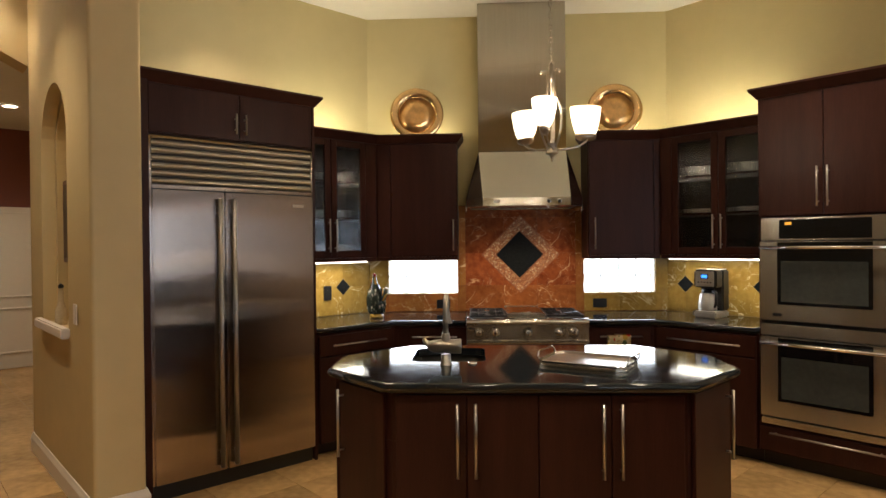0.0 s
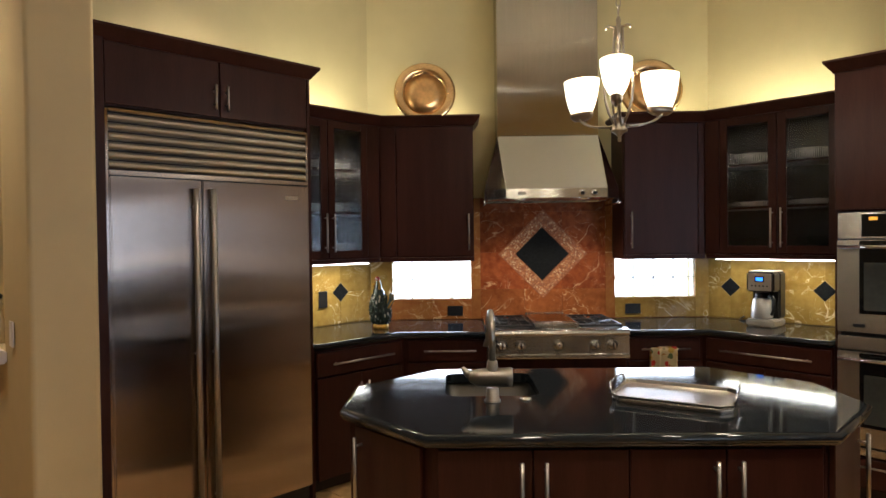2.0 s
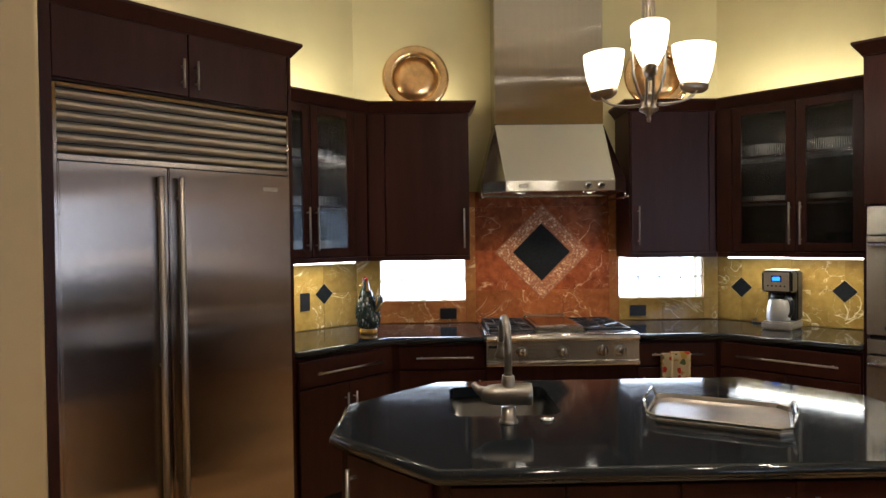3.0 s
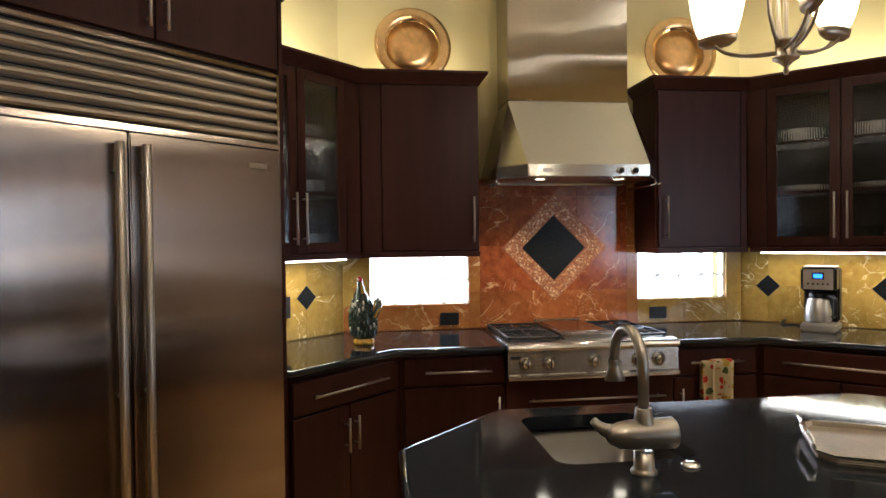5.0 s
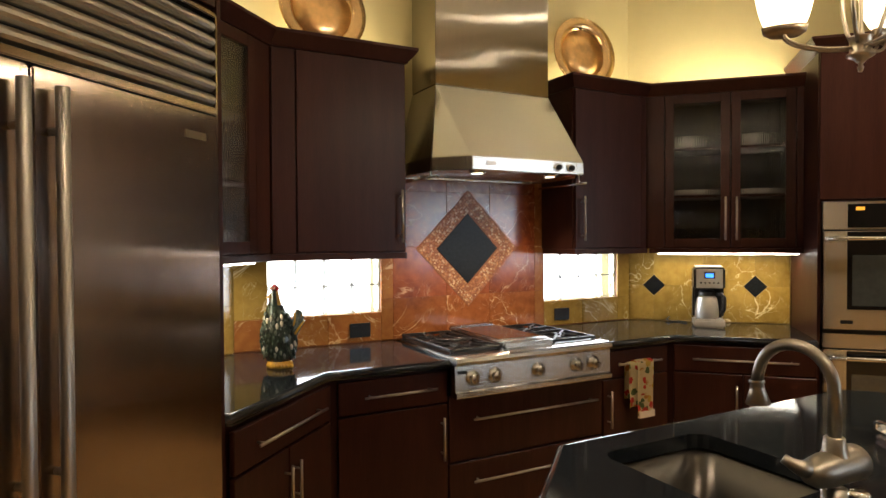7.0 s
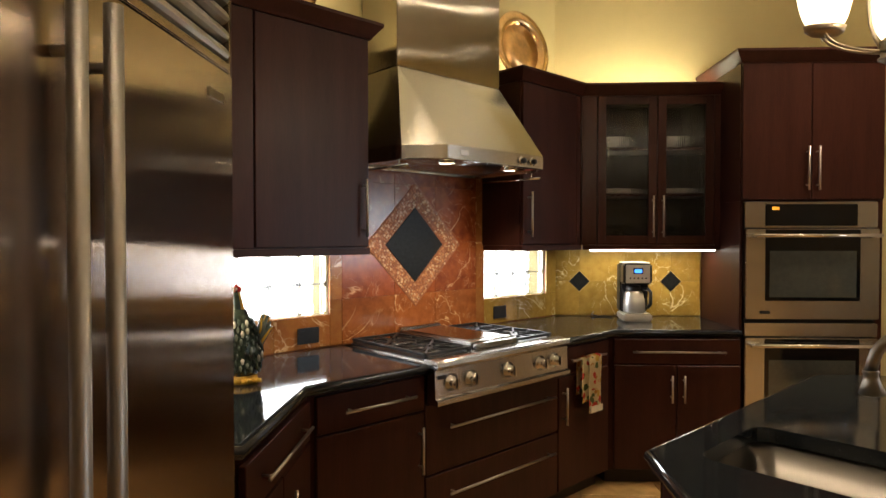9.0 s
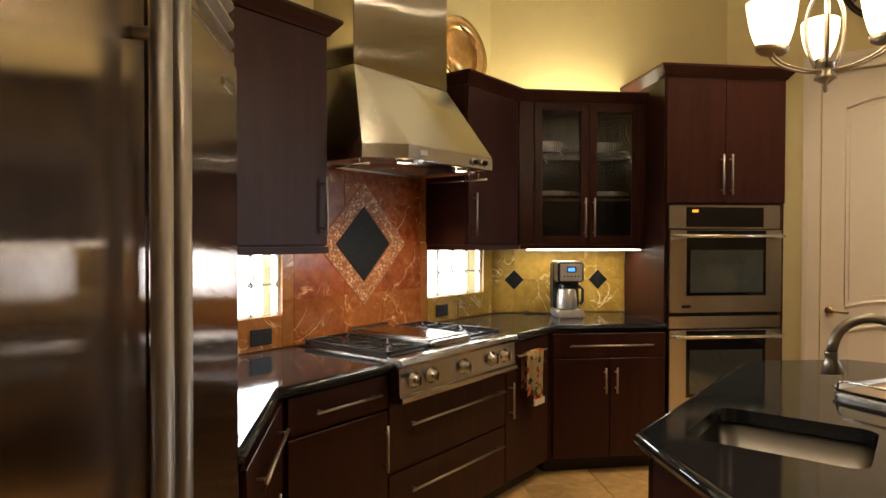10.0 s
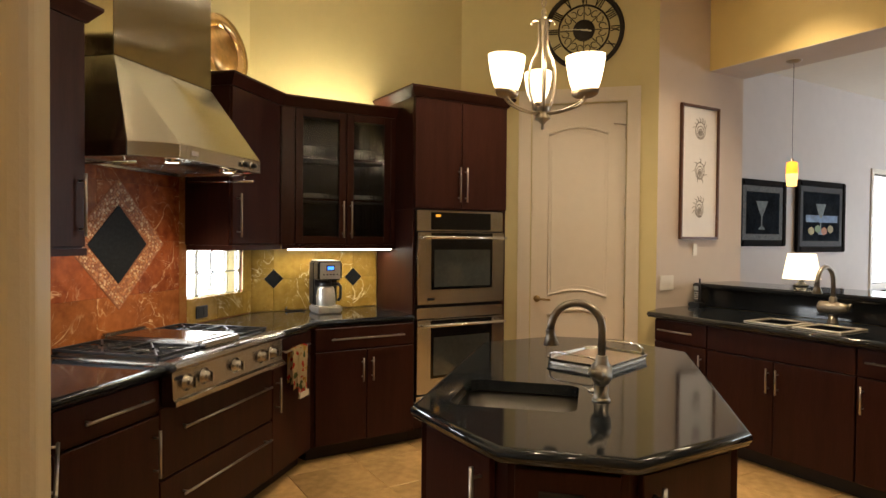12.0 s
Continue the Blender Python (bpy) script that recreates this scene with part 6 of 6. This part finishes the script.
ph = thing("cordless_phone", WK @ pose(0.10, -0.14, 0.916, 0, 0, 10), "black cordless telephone standing in its charger", "telephone")
part("cradle", box(-0.05, 0.05, -0.05, 0.05, 0, 0.035, 0.008), BLACK, ph)
hs_ = part("handset", box(-0.026, 0.026, -0.012, 0.022, 0.036, 0.19, 0.010), BLACK, ph)
part("screen", box(-0.018, 0.018, -0.0145, -0.0125, 0.130, 0.165), mat("grey_screen", (0.30, 0.34, 0.36), 0.3), hs_)
for i in range(4):
    for j in range(3):
        part("key", box(-0.018 + j * 0.013, -0.008 + j * 0.013, -0.0142, -0.0125, 0.06 + i * 0.016, 0.07 + i * 0.016), mat("grey_keys", (0.35, 0.35, 0.36), 0.5) if i + j == 0 else bpy.data.materials["grey_keys"], hs_)
part("antenna", tube([(0.015, 0.015, 0.185), (0.015, 0.015, 0.225)], 0.007, 8), BLACK, ph)

# lamp on the bar top, pendant from the header
lm = thing("table_lamp", WK @ pose(0.63, 0.40, 1.101), "small table lamp with a lit white pleated shade", "lamp")
part("base", lathe([(0, 0), (0.055, 0), (0.058, 0.008), (0.03, 0.02), (0.018, 0.035), (0.03, 0.06), (0.012, 0.09), (0.008, 0.13), (0, 0.13)], 24), IRON, lm, "", True)
b = bmesh.new()
lo = [b.verts.new((0.132 * (1 if i % 2 else 0.975) * math.cos(2 * math.pi * i / 64), 0.132 * (1 if i % 2 else 0.975) * math.sin(2 * math.pi * i / 64), 0.055)) for i in range(64)]
hi = [b.verts.new((0.098 * (1 if i % 2 else 0.975) * math.cos(2 * math.pi * i / 64), 0.098 * (1 if i % 2 else 0.975) * math.sin(2 * math.pi * i / 64), 0.250)) for i in range(64)]
for i in range(64):
    b.faces.new((lo[i], lo[(i + 1) % 64], hi[(i + 1) % 64], hi[i]))
part("shade", b, glow("lit_fabric_shade", (1.0, 0.86, 0.62), 1.6), lm, "lit white pleated shade")
pd = thing("pendant_light", WK @ pose(0.546, 0.39, 0), "amber glass pendant lamp hanging on a thin wire", "pendant lamp")
part("canopy", lathe([(0, 2.835), (0.03, 2.838), (0.055, 2.85), (0.06, 2.859), (0, 2.859)], 24), NICKEL, pd, "", True)
part("wire", tube([(0, 0, 2.07), (0, 0, 2.84)], 0.0018, 6), BLACK, pd)
# one amber glass; the bulb's hot spot is painted as a paler lower piece
AMBER, AMBERGLOW = glow("lit_amber_glass", (1.0, 0.40, 0.035), 1.25), glow("amber_glass_bulb_glow", (1.0, 0.66, 0.20), 1.5)
part("shade", lathe([(0.034, 1.880), (0.040, 1.93), (0.042, 1.975), (0.039, 1.975), (0.037, 1.93), (0.031, 1.880)], 24), AMBERGLOW, pd, "lower amber glass, paler with the bulb's glow", True)
part("shade", lathe([(0.042, 1.9755), (0.042, 2.02), (0.038, 2.065), (0.012, 2.072), (0.0, 2.072), (0.0, 2.066), (0.036, 2.06), (0.039, 2.02), (0.039, 1.9755)], 24), AMBER, pd, "lit amber upper glass", True)
part("cap", lathe([(0.014, 2.0725), (0.012, 2.095), (0.0, 2.098)], 16), NICKEL, pd, "", True)

# ---- living room ----
def framed(x0, x1, z0, z1, label, inner):
    p = thing("framed_picture", WV, label, "picture", "living room pictures")
    wd_ = 0.075
    b = box(x0, x0 + wd_, -0.045, -0.003, z0, z1, 0.012)
    box(x1 - wd_, x1, -0.045, -0.003, z0, z1, 0.012, b)
    box(x0 + wd_, x1 - wd_, -0.045, -0.003, z0, z0 + wd_, 0.012, b)
    box(x0 + wd_, x1 - wd_, -0.045, -0.003, z1 - wd_, z1, 0.012, b)
    part("picture_frame", b, mat("black_wood_frame", (0.012, 0.010, 0.010), 0.8, spec=0.05, noise_scale=12, amount=0.3), p)
    part("liner", box(x0 + wd_, x1 - wd_, -0.034, -0.016, z0 + wd_, z1 - wd_, 0.0), mat("picture_liner", inner, 0.6, spec=0.2, noise_scale=40, amount=0.6), p)
    part("canvas", box(x0 + wd_ + 0.07, x1 - wd_ - 0.07, -0.037, -0.0345, z0 + wd_ + 0.07, z1 - wd_ - 0.07), mat("dark_canvas", (0.010, 0.013, 0.018), 0.9, spec=0.03, noise_scale=5, amount=0.6), p)
    xm = (x0 + x1) / 2 - 0.03
    gl = mat("painted_glass", (0.10, 0.13, 0.14), 0.7, noise_scale=14, amount=0.5)
    h = z1 - z0
    b = lathe([(0.06, h * 0.25), (0.06, h * 0.27), (0.012, h * 0.31), (0.012, h * 0.45), (0.05, h * 0.52), (0.12, h * 0.68), (0.11, h * 0.68), (0.0, h * 0.5)], 16)
    bmesh.ops.transform(b, matrix=Matrix.Translation((xm, -0.039, z0)) @ Matrix.Diagonal((1, 0.02, 1, 1)), verts=b.verts)
    part("painted_goblet", b, gl, p, "pale painted goblet")
    return p, xm, h


framed(0.677, 1.625, 1.381, 2.165, "dark still-life painting of a goblet in a black and silver frame", (0.085, 0.085, 0.082))
p, xm, h = framed(1.855, 3.000, 1.305, 2.215, "dark still-life painting with fruit and blue cloth in a black frame", (0.014, 0.011, 0.010))
part("painted_cloth", box(1.855 + 0.20, 3.0 - 0.20, -0.0395, -0.0375, 1.305 + h * 0.42, 1.305 + h * 0.52), mat("painted_blue", (0.05, 0.12, 0.25), 0.6, noise_scale=9, amount=0.6), p, "painted blue cloth")
for i, col in enumerate(((0.25, 0.20, 0.04), (0.10, 0.16, 0.05), (0.30, 0.10, 0.03), (0.22, 0.17, 0.05))):
    b = lathe([(0, -0.055), (0.045, -0.03), (0.055, 0.0), (0.045, 0.03), (0, 0.05)], 14)
    bmesh.ops.transform(b, matrix=Matrix.Translation((2.18 + i * 0.15, -0.040, 1.305 + h * (0.30 + 0.03 * (i % 2)))) @ Matrix.Diagonal((1.3, 0.02, 1, 1)), verts=b.verts)
    part("painted_fruit", b, mat("painted_fruit", col, 0.6, noise_scale=20, amount=0.3), p)
sf = thing("sofa", WV @ pose(3.2, -1.0, 0), "dark brown leather sofa seen from behind the bar", "sofa")
LEATHER = mat("brown_leather", (0.030, 0.016, 0.012), 0.4, noise_scale=8, amount=0.3, bump=0.1, bump_scale=60)
part("seat", box(-0.95, 0.95, -0.85, 0.0, 0.12, 0.46, 0.04, segs=3), LEATHER, sf)
part("backrest", box(-0.95, 0.95, -0.02, 0.22, 0.12, 0.95, 0.07, segs=3), LEATHER, sf)
for s in (-1, 1):
    part("armrest", box(s * 1.06 - 0.11, s * 1.06 + 0.11, -0.87, 0.22, 0.10, 0.64, 0.06, segs=3), LEATHER, sf)
for x in (-1.0, 1.0):
    for y in (-0.78, 0.12):
        part("foot", box(x - 0.03, x + 0.03, y - 0.03, y + 0.03, 0, 0.0995 if abs(x) > 0.99 else 0.12, 0.005), WOODDARK, sf)
wl = thing("window_3", WV, "living room window with white horizontal blinds", "window", kind="structure")
wx0, wx1, wz0, wz1 = 3.80, 5.20, 0.85, 2.40
b = box(wx0 - 0.07, wx0, -0.02, 0.1, wz0 - 0.07, wz1 + 0.07, 0.004)
box(wx1, wx1 + 0.07, -0.02, 0.1, wz0 - 0.07, wz1 + 0.07, 0.004, b)
box(wx0, wx1, -0.02, 0.1, wz1, wz1 + 0.07, 0.004, b)
box(wx0, wx1, -0.02, 0.1, wz0 - 0.07, wz0, 0.004, b)
part("window_frame", b, TRIM, wl)
g = part("pane", box(wx0, wx1, 0.06, 0.066, wz0, wz1), CLEARGLASS, wl)
g.visible_shadow = False
for i in range(30):
    z = wz0 + 0.025 + i * 0.0515
    part("slat", prism([(wx0 + 0.01, -0.018), (wx1 - 0.01, -0.018), (wx1 - 0.01, 0.022), (wx0 + 0.01, 0.022)], z, z + 0.003), TRIM, wl)

# ceiling cans and the hall light
def can(x, y, z=CEIL):
    c = thing("recessed_light", pose(x, y, z), "round white recessed ceiling light, lit", "ceiling light", "recessed lights")
    part("trim_ring", lathe([(0.095, -0.002), (0.093, -0.008), (0.070, -0.006), (0.066, -0.002)], 28), TRIM, c, "", True)
    part("lens", lathe([(0, -0.003), (0.066, -0.003), (0.066, -0.0021), (0, -0.0021)], 24), CANLENS, c, "lit lamp lens")


for x, y in CANS:
    can(x, y)
can(-5.26, 7.07, 3.0)
can(-3.9, 4.9)

# things in the hall and the niche
hdr_ = thing("door_2", WL @ pose(-2.20, 4.995, 0), "white panelled door at the end of the hall", "door", kind="structure")
part("leaf", box(-0.6, 0.75, -0.05, -0.001, 0.005, 2.02, 0.004), TRIM, hdr_)
for z0, z1 in ((0.2, 0.75), (0.9, 1.95)):
    part("panel_moulding", tube([(-0.45, -0.052, z0), (0.6, -0.052, z0), (0.6, -0.052, z1), (-0.45, -0.052, z1), (-0.45, -0.052, z0)], 0.016, 6), TRIM, hdr_)
vs_ = thing("glass_bottle", WL @ pose(-2.275, 0.31, 0.991), "pale glass bottle standing in the niche", "bottle")
part("body", lathe([(0, 0), (0.032, 0), (0.036, 0.02), (0.035, 0.10), (0.028, 0.115), (0.016, 0.15), (0.014, 0.20), (0.018, 0.21), (0.014, 0.22), (0.013, 0.24), (0, 0.24)], 20), mat("frosted_bottle", (0.55, 0.45, 0.30), 0.25, noise_scale=6, amount=0.2), vs_, "", True)
part("stopper", lathe([(0, 0.241), (0.016, 0.241), (0.018, 0.26), (0, 0.275)], 16), BLACK, vs_, "", True)
np_ = thing("niche_picture", WL @ pose(-2.1802, 0.29, 0), "dark framed picture hung in the niche", "picture")
part("picture_frame", box(-0.036, -0.0005, -0.23, 0.23, 1.40, 1.96, 0.004), FRB, np_)
part("canvas", box(-0.0385, -0.0365, -0.20, 0.20, 1.43, 1.93), mat("brown_canvas", (0.06, 0.035, 0.02), 0.6, noise_scale=6, amount=0.5), np_)

# baseboards
BB = [(0, 0), (0.018, 0), (0.018, 0.095), (0.010, 0.115), (0.006, 0.130), (0, 0.130)]
slab("baseboard", sweep([at(WL, -2.056, -0.66), at(WL, -2.056, -0.7025), at(WL, -2.3245, -0.7025), at(WL, -2.3245, 1.05)], BB, side=-1.0), TRIM, "white moulded baseboard round the wall end", "baseboard")
slab("baseboard", sweep([(DX - 0.0005, 4.40), (DX - 0.0005, 4.85)], BB, side=-1.0), TRIM, "white moulded baseboard beside the pantry door", "baseboard")

# ---- backsplash tiles ----
def tile_mesh(w, h, d, bev=0.0010):
    b = box(-w / 2, w / 2, -d, 0, -h / 2, h / 2, bev, segs=1)
    me = bpy.data.meshes.new("tile")
    bmesh.ops.recalc_face_normals(b, faces=b.faces)
    b.to_mesh(me)
    b.free()
    return me


TILES = {}


def tile(parent, x0, x1, z0, z1, material, y=-0.002):
    g = 0.0006
    w, h = round(x1 - x0 - 2 * g, 4), round(z1 - z0 - 2 * g, 4)
    if w < 0.006 or h < 0.006:
        return
    key = (w, h, material.name)
    if key not in TILES:
        TILES[key] = tile_mesh(w, h, 0.009)
        TILES[key].materials.append(material)
    o = new("tile", TILES[key])
    o.parent = parent
    o.location = ((x0 + x1) / 2, y, (z0 + z1) / 2)


def grid(parent, xs, zs, material):
    for a, c in zip(xs, xs[1:]):
        for e, f in zip(zs, zs[1:]):
            tile(parent, a, c, e, f, material)


def wall_tiles(name, W, backing, label, bed=None):
    """A tiled area: a grout bed with separate tiles on it."""
    t = thing(name, W, label, "backsplash", kind="structure")
    for i, (a, c, z0, z1) in enumerate(backing):
        part("grout_bed", box(a, c, -0.0018, 0.009, z0, z1), bed or GROUT, t)
    return t


sb = wall_tiles("backsplash_range", WB, [(-0.54, 0.54, 0.9, 1.83), (-1.30, -0.5401, 0.9, WZ0), (0.5401, 1.245, 0.9, WZ0), (-1.30, -WX1, WZ0, 1.40), (WX1, 1.245, WZ0, 1.40)], "polished red and gold marble tile backsplash behind the range")
ZS = [0.918, 1.140, 1.418, 1.722, 1.828]
grid(sb, [-0.47, -0.141, 0.145, 0.47], ZS[:2], ORANGERED)
grid(sb, [-0.47, -0.141, 0.145, 0.47], ZS[1:], REDMARBLE)
for s in (-1, 1):
    a, c = sorted((s * 0.47, s * 0.54))
    grid(sb, [a, c], ZS, ORANGEMARBLE)
grid(sb, [-1.30, -WX1, -0.835, -0.54], [0.918, WZ0], ORANGEMARBLE)
grid(sb, [0.54, 0.845, WX1, 1.244], [0.918, WZ0], GOLDMARBLE)
grid(sb, [-1.30, -WX1], [WZ0, 1.39], GOLDMARBLE)
grid(sb, [WX1, 1.244], [WZ0, 1.39], GOLDMARBLE)
sr = wall_tiles("backsplash_oven", WR, [(0.003, 0.972, 0.9, 1.395)], "polished gold marble tile backsplash with black diamond inserts", GOLDGROUT)
grid(sr, [0.004, 0.163, 0.468, 0.772, 0.970], [0.918, 1.147, 1.392], GOLDMARBLE)
sl = wall_tiles("backsplash_fridge", WL, [(-0.902, -0.003, 0.9, 1.395)], "polished gold marble tile backsplash with black diamond inserts", GOLDGROUT)
grid(sl, [-0.900, -0.588, -0.283, -0.004], [0.918, 1.147, 1.392], GOLDMARBLE)


def diamond(parent, x, z, r, y0, y1, material, name):
    pr = [(r, 0), (0, r), (-r, 0), (0, -r)]
    b = prism(pr, 0, y1 - y0, 0.0015, segs=1)
    bmesh.ops.transform(b, matrix=Matrix.Translation((x, y1, z)) @ Matrix.Rotation(radians(90), 4, "X"), verts=b.verts)
    return part(name, b, material, parent)


for t, xs in ((sr, (0.163, 0.772)), (sl, (-0.283,))):
    for x in xs:
        diamond(t, x, 1.147, 0.075, -0.0135, -0.0105, GOLDGROUT, "insert_border")
        diamond(t, x, 1.147, 0.069, -0.0150, -0.0120, SLATE, "insert_tile")
diamond(sb, 0.0, 1.404, 0.335, -0.0132, -0.0105, GROUT, "mosaic_bed")
diamond(sb, -0.006, 1.404, 0.201, -0.0180, -0.0130, SLATE, "insert_tile")
# mosaic chips round the large diamond
MCH = [mat("mosaic_chip", c, 0.35, noise_scale=50, amount=0.3) for c in ((0.46, 0.24, 0.12), (0.40, 0.15, 0.06), (0.64, 0.44, 0.26), (0.28, 0.10, 0.045), (0.50, 0.22, 0.085))]
b = bmesh.new()
rnd = random.Random(4)
st = 0.0135
cnt = int(0.335 / S2 / st) + 2
quads = []
for i in range(-cnt, cnt):
    for j in range(-cnt, cnt):
        u, v = (i + 0.5) * st, (j + 0.5) * st
        half = 0.335 * S2
        hin = 0.199 * S2
        if max(abs(u), abs(v)) > half - st * 0.45 or max(abs(u), abs(v)) < hin + st * 0.45:
            continue
        u += rnd.uniform(-0.3, 0.3) * st
        v += rnd.uniform(-0.3, 0.3) * st
        sz = st * rnd.uniform(0.26, 0.56)
        a = rnd.uniform(-0.5, 0.5)
        dz = rnd.uniform(0.0, 0.0016)
        top, bot = [], []
        k = rnd.choice((4, 5, 5, 6))
        for q in range(k):
            t = a + 2 * math.pi * q / k
            uu, vv = u + sz * 1.15 * math.cos(t), v + sz * 1.15 * math.sin(t)
            x, z = (uu - vv) * S2, (uu + vv) * S2
            top.append(b.verts.new((x, -0.0148 - dz, 1.404 + z)))
            bot.append(b.verts.new((x * 1.0, -0.0130, 1.404 + z)))
        f = b.faces.new(top)
        f.material_index = rnd.randrange(5)
        for q in range(k):
            g = b.faces.new((top[q], top[(q + 1) % k], bot[(q + 1) % k], bot[q]))
            g.material_index = f.material_index
tagged(part("mosaic_chips", b, MCH, sb), "small stone mosaic chips", kind="stuff")

# ---- floor tiles ----
FT = 0.457
fl_ob = bpy.data.objects["floor"]
fme = box(-FT / 2 + 0.002, FT / 2 - 0.002, -FT / 2 + 0.002, FT / 2 - 0.002, -0.010, 0.0, 0.002, segs=1)
me = bpy.data.meshes.new("floor_tile")
fme.to_mesh(me)
fme.free()
me.materials.append(TRAVERTINE)
rest = bmesh.new()
ROT = Matrix.Rotation(radians(FLOOR_ANGLE), 3, "Z")
k = 26
for i in range(-k, k + 1):
    for j in range(-k, k + 1):
        p = ROT @ Vector((i * FT, j * FT, 0)) + Vector((0.1, 2.0, 0))
        if not (-8.6 < p.x < 11.6 and -5.6 < p.y < 10.1):
            continue
        if -3.3 < p.x < 2.4 and 1.2 < p.y < 5.6:
            o = new("tile", me)
            o.parent = fl_ob
            o.matrix_world = Matrix.Translation(p) @ ROT.to_4x4()
        else:
            h = FT / 2 - 0.002
            vs = [rest.verts.new(p + ROT @ Vector(q)) for q in ((-h, -h, 0), (h, -h, 0), (h, h, 0), (-h, h, 0))]
            rest.faces.new(vs)
t = part("floor_tiles_beyond", rest, TRAVERTINE, fl_ob)
tagged(t, "beige travertine floor tiles", kind="stuff")
